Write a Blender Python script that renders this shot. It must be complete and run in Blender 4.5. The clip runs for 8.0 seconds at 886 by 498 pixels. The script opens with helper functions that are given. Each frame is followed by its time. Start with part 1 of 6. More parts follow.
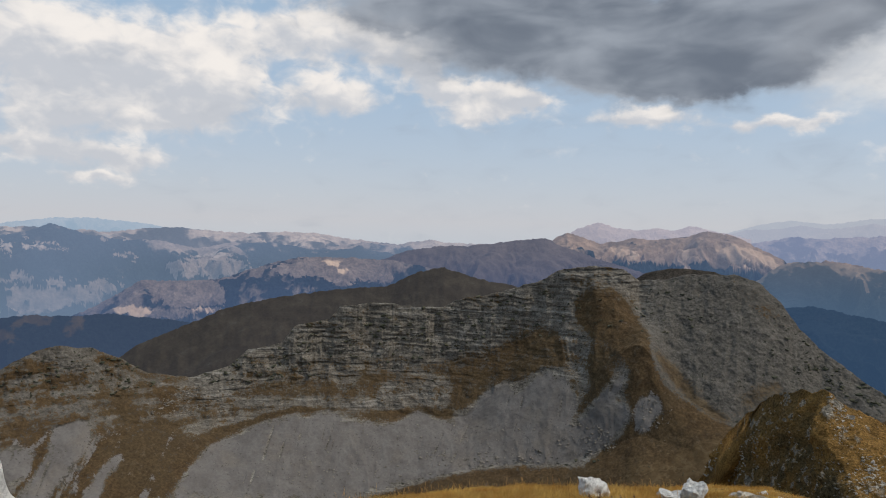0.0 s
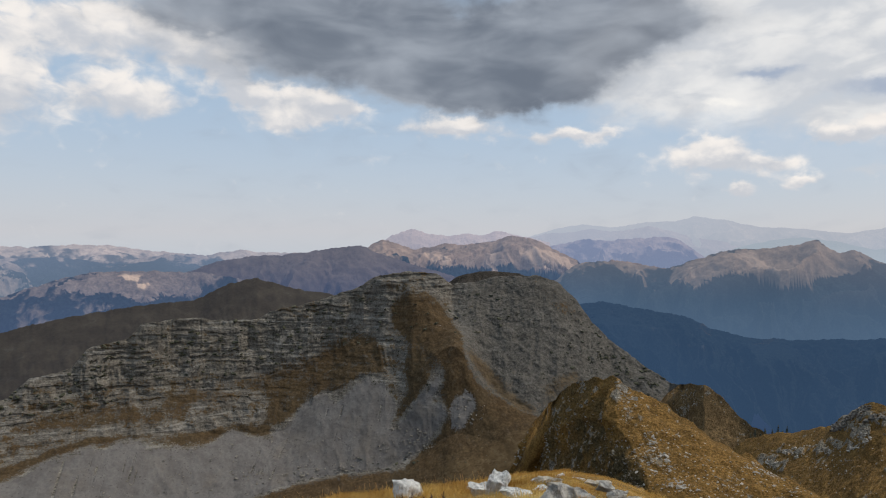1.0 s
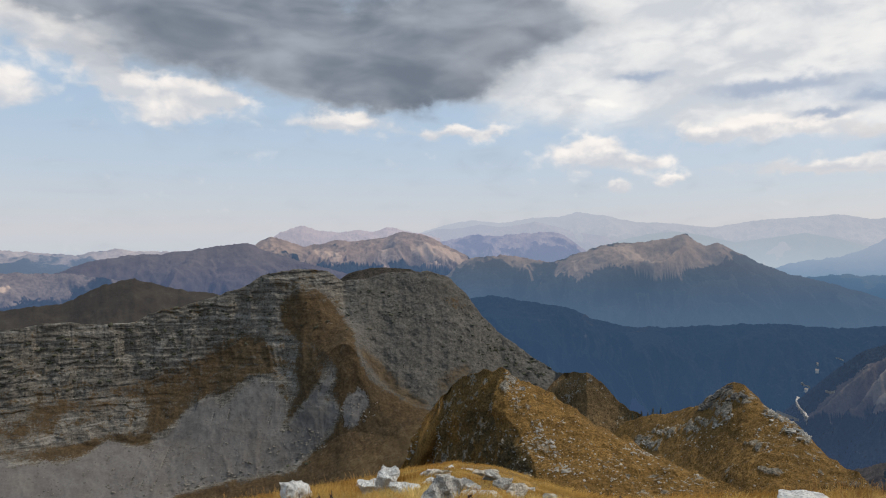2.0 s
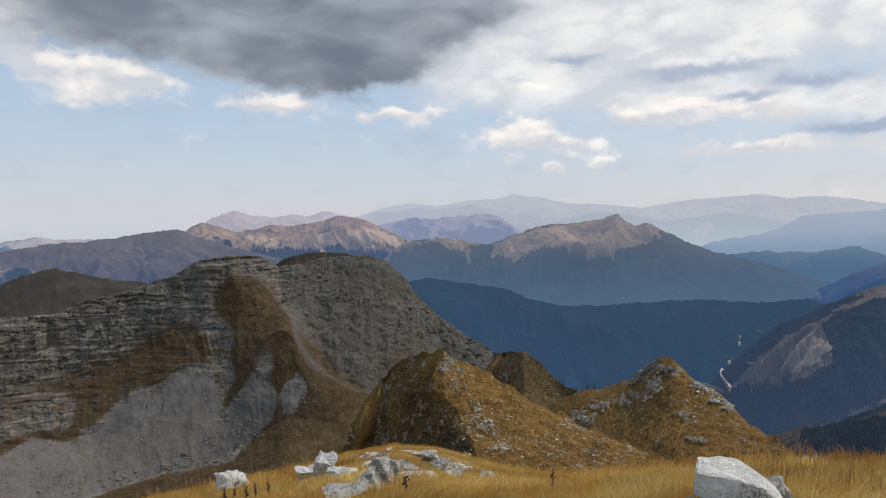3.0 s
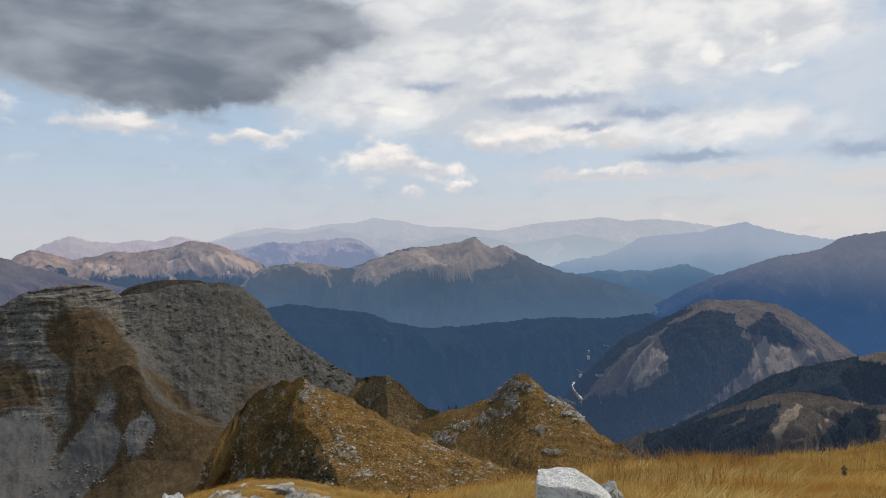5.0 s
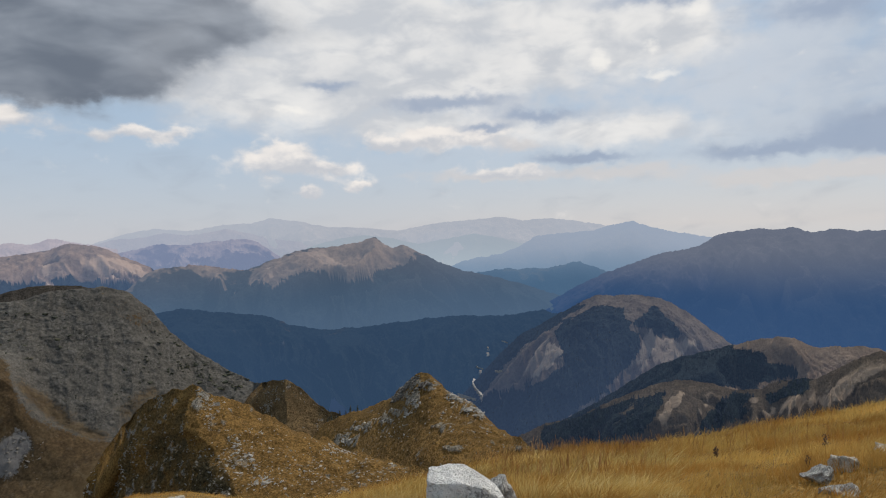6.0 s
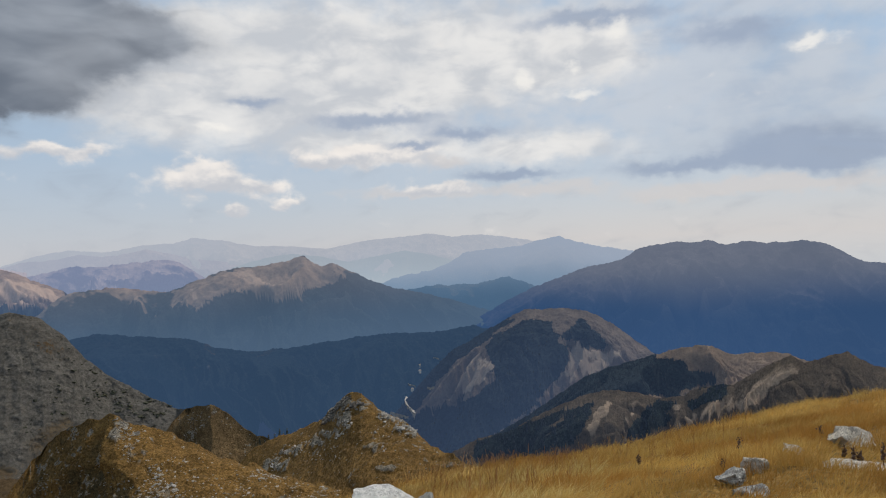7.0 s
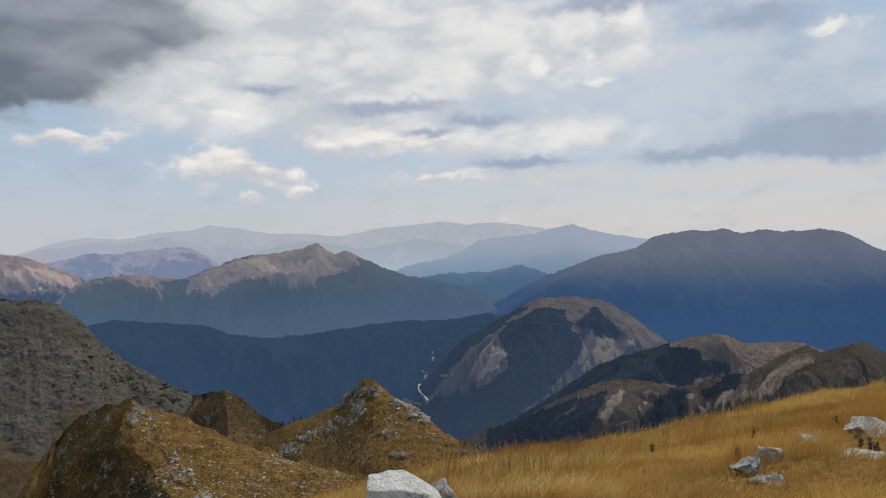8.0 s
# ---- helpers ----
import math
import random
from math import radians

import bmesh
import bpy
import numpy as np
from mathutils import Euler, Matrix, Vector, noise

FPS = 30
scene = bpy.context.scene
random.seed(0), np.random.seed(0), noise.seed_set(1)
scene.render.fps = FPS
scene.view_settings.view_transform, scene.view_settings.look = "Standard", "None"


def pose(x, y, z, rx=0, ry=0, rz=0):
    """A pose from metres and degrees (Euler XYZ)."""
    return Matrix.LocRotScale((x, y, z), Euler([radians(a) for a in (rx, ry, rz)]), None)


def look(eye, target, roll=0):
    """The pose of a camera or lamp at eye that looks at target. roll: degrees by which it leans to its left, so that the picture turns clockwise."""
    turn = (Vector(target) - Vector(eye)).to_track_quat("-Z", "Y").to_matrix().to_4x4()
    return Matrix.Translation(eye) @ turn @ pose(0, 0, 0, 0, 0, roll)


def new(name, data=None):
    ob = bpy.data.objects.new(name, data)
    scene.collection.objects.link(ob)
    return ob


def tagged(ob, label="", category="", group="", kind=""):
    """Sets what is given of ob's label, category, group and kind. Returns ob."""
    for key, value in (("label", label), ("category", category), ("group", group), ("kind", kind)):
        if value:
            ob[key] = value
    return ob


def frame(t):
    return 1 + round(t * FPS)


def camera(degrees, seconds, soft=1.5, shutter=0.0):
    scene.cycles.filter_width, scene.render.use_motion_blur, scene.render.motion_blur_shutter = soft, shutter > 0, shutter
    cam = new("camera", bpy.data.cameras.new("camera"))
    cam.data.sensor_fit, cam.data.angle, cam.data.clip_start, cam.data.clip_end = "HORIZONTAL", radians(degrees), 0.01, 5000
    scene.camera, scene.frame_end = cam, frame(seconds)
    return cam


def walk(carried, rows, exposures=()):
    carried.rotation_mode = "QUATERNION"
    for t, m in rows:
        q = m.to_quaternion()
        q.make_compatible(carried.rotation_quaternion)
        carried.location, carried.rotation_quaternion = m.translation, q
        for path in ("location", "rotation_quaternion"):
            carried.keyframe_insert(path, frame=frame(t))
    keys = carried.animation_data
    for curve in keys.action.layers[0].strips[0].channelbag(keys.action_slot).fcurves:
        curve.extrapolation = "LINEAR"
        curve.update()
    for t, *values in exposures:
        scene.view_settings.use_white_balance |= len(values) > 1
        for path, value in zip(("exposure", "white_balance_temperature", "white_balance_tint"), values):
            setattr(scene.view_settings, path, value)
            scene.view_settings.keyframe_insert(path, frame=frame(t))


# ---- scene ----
# The camera turns with its bearer on a summit meadow; bearings are degrees to the left of +y, seen from the bearer's feet.
cam = camera(66.6, 8.0, soft=1.1)
REACH, EYE = 0.5, 1.6
ROWS = [  # seconds, yaw, pitch, roll
    (0.0, 0.0, -2.3, 1.2), (0.5, -9.86, -2.22, 0.56), (1.0, -15.55, -1.48, 0.23), (1.5, -20.95, -1.24, 0.11),
    (3.0, -30.07, -3.27, -0.79), (3.5, -33.64, -3.43, -0.93), (4.0, -36.95, -2.89, -0.8),
    (5.5, -45.25, -1.14, -1.56), (6.0, -50.3, -1.67, -1.53), (6.5, -54.63, -0.94, -1.56),
    (7.0, -56.28, -0.43, -2.33), (7.5, -56.11, -0.92, -2.36), (8.0, -55.11, -1.41, -2.21),
]


def carried_pose(yaw, pitch, roll):
    y, p = radians(yaw), radians(pitch)
    eye = Vector((-math.sin(y) * REACH, math.cos(y) * REACH, EYE))
    ahead = Vector((-math.sin(y) * math.cos(p), math.cos(y) * math.cos(p), math.sin(p)))
    return look(eye, eye + ahead, roll)


walk(cam, [(t, carried_pose(yaw, pitch, roll)) for t, yaw, pitch, roll in ROWS], [(0.0, -0.08), (1.5, 0.0), (3.5, 0.08), (5.5, -0.06), (6.5, -0.12), (8.0, -0.12)])

# ---- sky and sun ----
SUN_BEARING, SUN_HEIGHT = -98.0, 56.0
sun_data = bpy.data.lights.new("sun", "SUN")
sun_data.energy, sun_data.angle, sun_data.color = 2.7, radians(5.0), (1.0, 0.93, 0.82)
sun = new("sun", sun_data)
_b, _h = radians(SUN_BEARING), radians(SUN_HEIGHT)
SUN_WAY = Vector((-math.sin(_b) * math.cos(_h), math.cos(_b) * math.cos(_h), math.sin(_h)))
sun.matrix_world = look(SUN_WAY * 200, (0, 0, 0))


class Nodes:
    """A short hand for node trees."""

    def __init__(self, tree):
        self.tree = tree
        tree.nodes.clear()

    def add(self, kind, *wired, operation=None, use_clamp=False, layer_name=None, interpolation_type=None, data_type=None):
        node = self.tree.nodes.new(kind)
        if operation:
            node.operation = operation
        if use_clamp:
            node.use_clamp = True
        if layer_name:
            node.layer_name = layer_name
        if interpolation_type:
            node.interpolation_type = interpolation_type
        if data_type:
            node.data_type = data_type
        for i, value in enumerate(wired):
            self.set(node.inputs[i], value)
        return node

    def set(self, socket, value):
        if value is None:
            return
        if isinstance(value, bpy.types.NodeSocket):
            self.tree.links.new(value, socket)
        else:
            socket.default_value = value

    def math(self, op, a, b=None, c=None, clamp=False):
        return self.add("ShaderNodeMath", a, b, c, operation=op, use_clamp=clamp).outputs[0]

    def vec(self, op, a, b=None):
        node = self.add("ShaderNodeVectorMath", a, b, operation=op)
        return node.outputs["Value" if op in ("DOT_PRODUCT", "LENGTH") else "Vector"]

    def noise(self, vector, scale, detail=6.0, rough=0.55, warp=0.0):
        node = self.add("ShaderNodeTexNoise")
        self.set(node.inputs["Vector"], vector)
        node.inputs["Scale"].default_value = scale
        node.inputs["Detail"].default_value = detail
        node.inputs["Roughness"].default_value = rough
        node.inputs["Distortion"].default_value = warp
        return node.outputs["Fac"]

    def step(self, value, low, high, to_low=0.0, to_high=1.0):
        node = self.add("ShaderNodeMapRange", value, low, high, to_low, to_high, interpolation_type="SMOOTHSTEP")
        return node.outputs[0]

    def mix(self, factor, a, b):
        node = self.add("ShaderNodeMix", data_type="RGBA")
        self.set(node.inputs[0], factor)
        for socket, value in ((node.inputs[6], a), (node.inputs[7], b)):
            self.set(socket, (*value, 1.0) if isinstance(value, tuple) and len(value) == 3 else value)
        return node.outputs[2]


# Clouds: bearing, height, half width, half height in degrees.
WHITE_CLOUDS = [(31.2, 12.7, 5.5, 2.74), (25.0, 11.5, 6.8, 2.74), (18.8, 10.4, 4.1, 3.19), (29.8, 7.8, 4.1, 1.82), (23.0, 7.7, 2.7, 1.14), (31.2, 5.0, 2.7, 0.91), (25.7, 4.5, 3.6, 0.91), (27.4, 2.8, 2.5, 0.46), (9.4, 10.2, 3.6, 1.73), (10.9, 14.9, 7.8, 2.05), (4.3, 14.0, 2.3, 1.6), (1.7, 12.9, 1.8, 2.05), (-0.5, 10.7, 2.3, 0.91), (-4.3, 10.8, 2.3, 1.14), (-2.9, 9.0, 3.2, 1.0), (-6.7, 10.1, 2.1, 0.82), (-16.3, 8.8, 4.1, 0.82), (-26.2, 8.0, 3.9, 0.55), (-36.7, 5.9, 3.2, 1.19), (-38.1, 6.7, 2.1, 1.0), (-41.2, 5.3, 1.8, 0.73), (-43.5, 3.9, 1.6, 0.5), (-38.8, 3.4, 1.1, 0.41), (-45.8, 7.4, 1.8, 0.82), (-48.9, 7.6, 3.2, 1.0), (-53.3, 7.7, 3.2, 0.73), (-56.2, 4.6, 4.1, 0.55)]
WARM_STRIPS = [(-54.2, 4.3, 6.8, 0.55), (-65.6, 4.4, 5.5, 0.64), (-76.6, 3.5, 7.3, 0.73), (-85.5, 3.5, 6.4, 0.64), (-57.2, 6.9, 2.7, 0.64)]
VEIL_CLOUDS = [(-34.7, 13.8, 5.9, 3.65), (-42.2, 14.0, 9.1, 4.1), (-33.7, 13.5, 8.2, 4.1), (-45.2, 15.1, 9.1, 4.33), (-57.9, 14.9, 10.5, 5.02), (-68.7, 15.4, 5.5, 2.74), (-50.5, 8.3, 7.3, 1.09), (-65.7, 7.6, 6.8, 1.28)]
GREY_BANDS = [(-51.1, 10.6, 5.9, 0.73), (-58.7, 9.3, 3.6, 0.59), (-62.3, 5.6, 4.1, 0.46), (-84.1, 6.4, 5.5, 1.55), (-75.8, 5.5, 5.0, 0.68), (-86.6, 5.2, 4.1, 0.91), (-40.9, 12.0, 2.1, 0.55), (-69.7, 17.5, 6.8, 0.73), (-79.7, 15.2, 4.1, 1.19), (-54.3, 8.4, 2.7, 0.41)]
BLUE_VEILS = [(-81.2, 11.8, 5.9, 5.02), (-85.9, 8.7, 5.5, 5.02), (-78.3, 7.5, 5.5, 1.82)]
BRIGHT_GAPS = [(-63.8, 13.5, 0.9, 0.91), (-68.1, 11.9, 2.5, 0.59), (-71.0, 16.6, 1.6, 1.0), (-67.7, 14.0, 1.1, 0.55), (-37.8, 10.0, 1.8, 0.41), (-85.3, 13.7, 2.5, 0.55)]
DARK_CLOUDS = [(-3.5, 14.17, 7.0, 2.2), (-2.7, 18.0, 11.9, 2.37), (3.4, 16.6, 4.1, 1.0), (-9.8, 15.4, 8.7, 2.51), (-15.3, 12.4, 5.5, 1.64), (-20.8, 12.4, 4.6, 1.37), (-24.4, 14.6, 5.0, 2.19), (-5.1, 14.2, 3.2, 0.73), (-21.7, 14.2, 6.8, 2.74), (-27.7, 15.8, 6.4, 2.05), (-17.6, 11.5, 5.5, 1.28), (-30.0, 16.4, 7.3, 1.64), (-23.4, 12.0, 4.1, 1.37), (-4.9, 24.4, 19.2, 5.47), (-25.0, 16.1, 5.5, 2.74), (-21.6, 12.1, 5.0, 1.37), (-16.6, 13.0, 6.8, 2.28), (-28.0, 17.9, 5.0, 1.82)]


def make_sky():
    world = bpy.data.worlds.new("sky")
    scene.world = world
    world.use_nodes = True
    n = Nodes(world.node_tree)
    way = n.add("ShaderNodeTexCoord").outputs["Generated"]
    x, y, z = n.add("ShaderNodeSeparateXYZ", way).outputs
    bearing = n.math("MULTIPLY", n.math("ARCTAN2", n.math("MULTIPLY", x, -1.0), y), 180 / math.pi)
    height = n.math("MULTIPLY", n.math("ARCSINE", z), 180 / math.pi)
    flat = n.vec("MULTIPLY", way, (1.0, 1.0, 1.5))
    wide_a, wide_b = n.noise(flat, 7.0, 3.0, 0.5), n.noise(n.vec("ADD", flat, (3.1, 7.7, 1.3)), 8.0, 3.0, 0.5)
    curl_a, curl_b = n.noise(flat, 24.0, 4.0, 0.55), n.noise(n.vec("ADD", flat, (5.1, 2.7, 6.3)), 27.0, 4.0, 0.55)

    def wobble(slow, slow_by, quick, quick_by):
        return n.math("ADD", n.math("MULTIPLY", n.math("SUBTRACT", slow, 0.5), slow_by), n.math("MULTIPLY", n.math("SUBTRACT", quick, 0.5), quick_by))

    spot = n.add("ShaderNodeCombineXYZ", n.math("ADD", bearing, wobble(wide_a, 3.0, curl_a, 3.2)), n.math("ADD", height, wobble(wide_b, 1.2, curl_b, 2.0)), 0.0).outputs[0]
    fine = n.noise(n.vec("ADD", flat, (9.0, 2.0, 5.0)), 20.0, 5.0, 0.5)
    drawn = n.vec("MULTIPLY", way, (1.0, 1.0, 2.6))
    bank, wisp = n.noise(n.vec("ADD", drawn, (6.0, 1.0, 2.0)), 6.0, 3.0, 0.5, 0.4), n.noise(n.vec("ADD", drawn, (2.0, 9.0, 4.0)), 13.0, 4.0, 0.5, 0.5)
    puffs = n.noise(n.vec("ADD", flat, (4.0, 3.0, 9.0)), 34.0, 4.0, 0.5, 0.4)

    def lobes(table):
        """The sum of soft lobes, and how far above their middles the way looks."""
        total, rise = None, None
        for b, h, wide, tall in table:
            off = n.vec("MULTIPLY", n.vec("SUBTRACT", spot, (b, h, 0.0)), (1 / wide, 1 / tall, 0.0))
            lobe = n.math("POWER", 0.37, n.vec("DOT_PRODUCT", off, off))
            up = n.math("MULTIPLY", lobe, n.vec("DOT_PRODUCT", off, (0.0, 1.0, 0.0)))
            total, rise = (lobe, up) if total is None else (n.math("ADD", total, lobe), n.math("ADD", rise, up))
        return total, rise

    def puffy(total, low, high, rough=0.9):
        return n.step(n.math("ADD", total, n.math("MULTIPLY", n.math("SUBTRACT", fine, 0.5), rough)), low, high)

    dome = n.add("ShaderNodeTexSky")
    dome.sky_type, dome.sun_disc = "NISHITA", False
    dome.sun_elevation, dome.sun_rotation = radians(SUN_HEIGHT), radians(-SUN_BEARING)
    dome.altitude, dome.air_density, dome.dust_density, dome.ozone_density = 2000.0, 1.0, 1.5, 1.0
    sky = dome.outputs[0]
    blue = n.vec("MULTIPLY", sky, (0.13, 0.13, 0.13))
    blue = n.mix(0.75, blue, (0.365, 0.545, 0.735))
    haze = n.math("POWER", 2.718, n.math("MULTIPLY", n.math("ABSOLUTE", height), -0.12))
    low = n.mix(n.step(bearing, -30.0, -75.0), (0.59, 0.60, 0.635), (0.69, 0.665, 0.655))
    air = n.mix(haze, blue, low)
    tone = n.noise(n.vec("ADD", flat, (1.0, 4.0, 8.0)), 11.0, 4.0, 0.5)
    bulge = n.math("ADD", n.math("MULTIPLY", n.math("SUBTRACT", puffs, 0.5), 1.6), n.math("MULTIPLY", n.math("SUBTRACT", fine, 0.5), 1.0))
    body, rise = lobes(WHITE_CLOUDS)
    cumulus = n.math("ADD", n.math("MULTIPLY", body, 1.3), n.math("MULTIPLY", bulge, 0.8))
    # tops and bulges catch the light, bases stay grey
    lit = n.step(n.math("ADD", n.math("MULTIPLY", rise, 0.5), n.math("ADD", n.math("MULTIPLY", bulge, 0.55), n.math("MULTIPLY", n.math("SUBTRACT", tone, 0.5), 1.0))), -0.30, 0.42)
    white = n.mix(lit, (0.60, 0.62, 0.665), (0.97, 0.915, 0.865))
    soft = n.step(n.math("ADD", tone, n.math("MULTIPLY", n.math("SUBTRACT", wisp, 0.5), 0.9)), 0.30, 0.70)
    sheet = n.mix(soft, (0.62, 0.64, 0.675), (0.90, 0.885, 0.865))
    # broken cloud goes on over the rest of the sky
    rest = n.math("MULTIPLY", n.step(n.noise(flat, 2.6, 6.0, 0.55), 0.46, 0.66), n.step(height, 20.0, 34.0))
    out = n.mix(n.math("MULTIPLY", rest, 0.85), air, sheet)
    thin = n.math("MULTIPLY", n.step(bearing, -22.0, -60.0), n.math("MULTIPLY", n.step(height, 3.0, 11.0), n.step(n.math("ADD", tone, n.math("MULTIPLY", n.math("SUBTRACT", fine, 0.5), 0.5)), 0.2, 0.6)))
    out = n.mix(n.math("MULTIPLY", thin, 0.7), out, (0.66, 0.685, 0.73))
    out = n.mix(n.math("MULTIPLY", puffy(lobes(BLUE_VEILS)[0], 0.1, 1.4, 0.6), 0.6), out, n.mix(soft, (0.42, 0.50, 0.62), (0.58, 0.635, 0.71)))
    out = n.mix(n.math("MULTIPLY", puffy(lobes(VEIL_CLOUDS)[0], 0.1, 0.95, 0.6), 0.92), out, sheet)
    out = n.mix(n.math("MULTIPLY", puffy(lobes(WARM_STRIPS)[0], 0.15, 1.0, 0.7), 0.55), out, (0.72, 0.665, 0.635))
    out = n.mix(n.math("MULTIPLY", n.step(cumulus, 0.15, 1.0), 0.96), out, white)
    out = n.mix(n.math("MULTIPLY", n.step(n.math("ADD", lobes(GREY_BANDS)[0], n.math("MULTIPLY", n.math("SUBTRACT", wisp, 0.5), 0.8)), 0.02, 1.0), 0.85), out, (0.345, 0.42, 0.555))
    shade = n.math("ADD", lobes(DARK_CLOUDS)[0], n.math("MULTIPLY", n.math("SUBTRACT", wisp, 0.5), 0.9))
    core = n.math("ADD", n.math("MULTIPLY", n.math("MINIMUM", shade, 1.3), 0.42), n.math("ADD", n.math("MULTIPLY", n.math("SUBTRACT", bank, 0.5), 1.9), n.math("MULTIPLY", n.math("SUBTRACT", wisp, 0.5), 0.7)))
    dark = n.mix(n.step(core, 0.0, 1.0), (0.36, 0.395, 0.45), (0.15, 0.175, 0.22))
    out = n.mix(n.math("MULTIPLY", n.step(shade, -0.05, 1.0), 0.96), out, dark)
    out = n.mix(n.math("MULTIPLY", puffy(lobes(BRIGHT_GAPS)[0], 0.3, 1.1, 1.1), 0.75), out, (1.0, 0.97, 0.92))
    back = n.add("ShaderNodeBackground", out, 1.0)
    n.add("ShaderNodeOutputWorld", back.outputs[0])


make_sky()

# ---- materials ----
ROCK, PALE_ROCK, GRASS, DRY, SCREE, FOREST = (0.23, 0.215, 0.19), (0.42, 0.41, 0.38), (0.15, 0.095, 0.035), (0.38, 0.24, 0.07), (0.27, 0.265, 0.26), (0.014, 0.021, 0.022)


def earth(name, size, rock=ROCK, grass=GRASS, bare=SCREE, wood=FOREST, air=None, air_share=0.0, low_air=None, low_tint=None, bump=None, strata=0.0, soft=0.2, grain=0.5):
    """Ground of rock; the mesh's 'cover' says where grass (red), bare stones (green) and woods (blue) lie. size: metres
    of the main grain.
    air: for distant backdrops, the haze before them, painted in as a glow of the surface."""
    mat = bpy.data.materials.new(name)
    mat.use_nodes = True
    n = Nodes(mat.node_tree)
    bump = bump if bump else 0.3 if air else 0.7
    place = n.add("ShaderNodeNewGeometry").outputs["Position"]
    cover = n.add("ShaderNodeSeparateColor", n.add("ShaderNodeVertexColor", layer_name="cover").outputs["Color"]).outputs
    big = n.noise(place, 0.25 / size, 5.0)
    mid = n.noise(place, 1.0 / size, 8.0, 0.66)
    small = n.noise(place, 6.0 / size, 7.0, 0.66)
    stone = n.mix(n.step(mid, 0.3, 0.7), tuple(0.72 * c for c in rock), tuple(1.25 * c for c in rock))
    for across, thin in ((0.6, 0.022), (2.2, 0.03)):
        vein = n.noise(n.vec("MULTIPLY", place, (1.0, 1.0, 0.7)), across / size, 4.0, 0.6, 0.6)
        split = n.step(n.math("ABSOLUTE", n.math("SUBTRACT", vein, 0.5)), 0.0, thin, 1.0, 0.0)
        stone = n.mix(n.math("MULTIPLY", split, 0.7), stone, tuple(0.25 * c for c in rock))
    if strata:
        shelf = n.add("ShaderNodeVertexColor", layer_name="cover").outputs["Alpha"]
        level = n.vec("MULTIPLY", place, (0.045, 0.045, 1.0))
        layers = n.noise(level, strata, 5.0, 0.62, 0.3)
        thin = n.noise(n.vec("ADD", level, (3.0, 8.0, 1.7)), strata * 1.8, 4.0, 0.6, 0.3)
        stone = n.mix(n.math("MULTIPLY", n.math("MULTIPLY", n.step(layers, 0.46, 0.36), 0.35), shelf), stone, (0.33, 0.295, 0.245))
        for field, wide, much in ((layers, 0.03, 0.5), (thin, 0.045, 0.3)):
            line = n.step(n.math("ABSOLUTE", n.math("SUBTRACT", field, 0.54)), 0.0, wide, 1.0, 0.0)
            stone = n.mix(n.math("MULTIPLY", n.math("MULTIPLY", line, n.step(mid, 0.36, 0.56)), n.math("MULTIPLY", shelf, much)), stone, tuple(0.22 * c for c in rock))
        joints = n.noise(n.vec("MULTIPLY", place, (1.0, 1.0, 0.16)), 0.16, 5.0, 0.6, 0.4)
        line = n.step(n.math("ABSOLUTE", n.math("SUBTRACT", joints, 0.5)), 0.0, 0.010, 1.0, 0.0)
        stone = n.mix(n.math("MULTIPLY", line, 0.25), stone, tuple(0.2 * c for c in rock))
        blotch = n.noise(n.vec("MULTIPLY", place, (1.0, 1.0, 0.6)), 0.12, 6.0, 0.65)
        stone = n.mix(n.math("MULTIPLY", n.step(blotch, 0.5, 0.66), 0.5), stone, tuple(0.55 * c for c in rock))
        stone = n.mix(n.math("MULTIPLY", n.step(blotch, 0.44, 0.34), 0.25), stone, (0.33, 0.295, 0.245))
        # lichen blotches over an even darkening that paints in shade where alpha is low
        lichen = n.math("MULTIPLY", n.math("SUBTRACT", 1.0, shelf), n.step(n.noise(place, 0.085, 8.0, 0.7, 0.5), 0.34, 0.62, 0.3, 1.0))
        stone = n.mix(lichen, stone, (0.068, 0.061, 0.050))
        dots = n.noise(n.vec("MULTIPLY", place, (0.8, 0.8, 1.5)), 0.5, 3.0, 0.5)
        bushes = n.math("MULTIPLY", n.step(dots, 0.65, 0.70), n.step(n.noise(place, 0.05, 3.0), 0.42, 0.6))
        stone = n.mix(n.math("MULTIPLY", bushes, 0.9), stone, (0.03, 0.034, 0.02))
    turf = n.mix(n.step(mid, 0.3, 0.7), tuple(0.6 * c for c in grass), tuple(1.35 * c for c in grass))
    turf = n.mix(n.math("MULTIPLY", n.step(big, 0.4, 0.7), 0.5), turf, tuple(0.55 * c for c in grass))
    rubble = n.mix(n.step(mid, 0.3, 0.7), tuple(0.88 * c for c in bare), tuple(1.1 * c for c in bare))
    rubble = n.mix(n.math("MULTIPLY", n.step(small, 0.58, 0.75), 0.5), rubble, tuple(0.6 * c for c in bare))
    trees = n.mix(n.step(small, 0.35, 0.65), tuple(0.5 * c for c in wood), tuple(1.6 * c for c in wood))

    def edge(amount):
        return n.step(n.math("ADD", amount, n.math("MULTIPLY", n.math("SUBTRACT", mid, 0.5), 1.3)), 0.5 - soft, 0.5 + soft)

    colour = n.mix(edge(cover[0]), stone, turf)
    colour = n.vec("MULTIPLY", colour, n.step(small, 0.34, 0.66, 1.0 - grain, 1.0 + grain * 0.75))
    colour = n.mix(edge(cover[1]), colour, rubble)
    colour = n.mix(edge(cover[2]), colour, trees)
    rough = n.add("ShaderNodeBump", bump, size * 0.3)
    n.set(rough.inputs["Height"], n.math("ADD", mid, n.math("MULTIPLY", small, 0.6)))
    body = n.add("ShaderNodeBsdfPrincipled", colour)
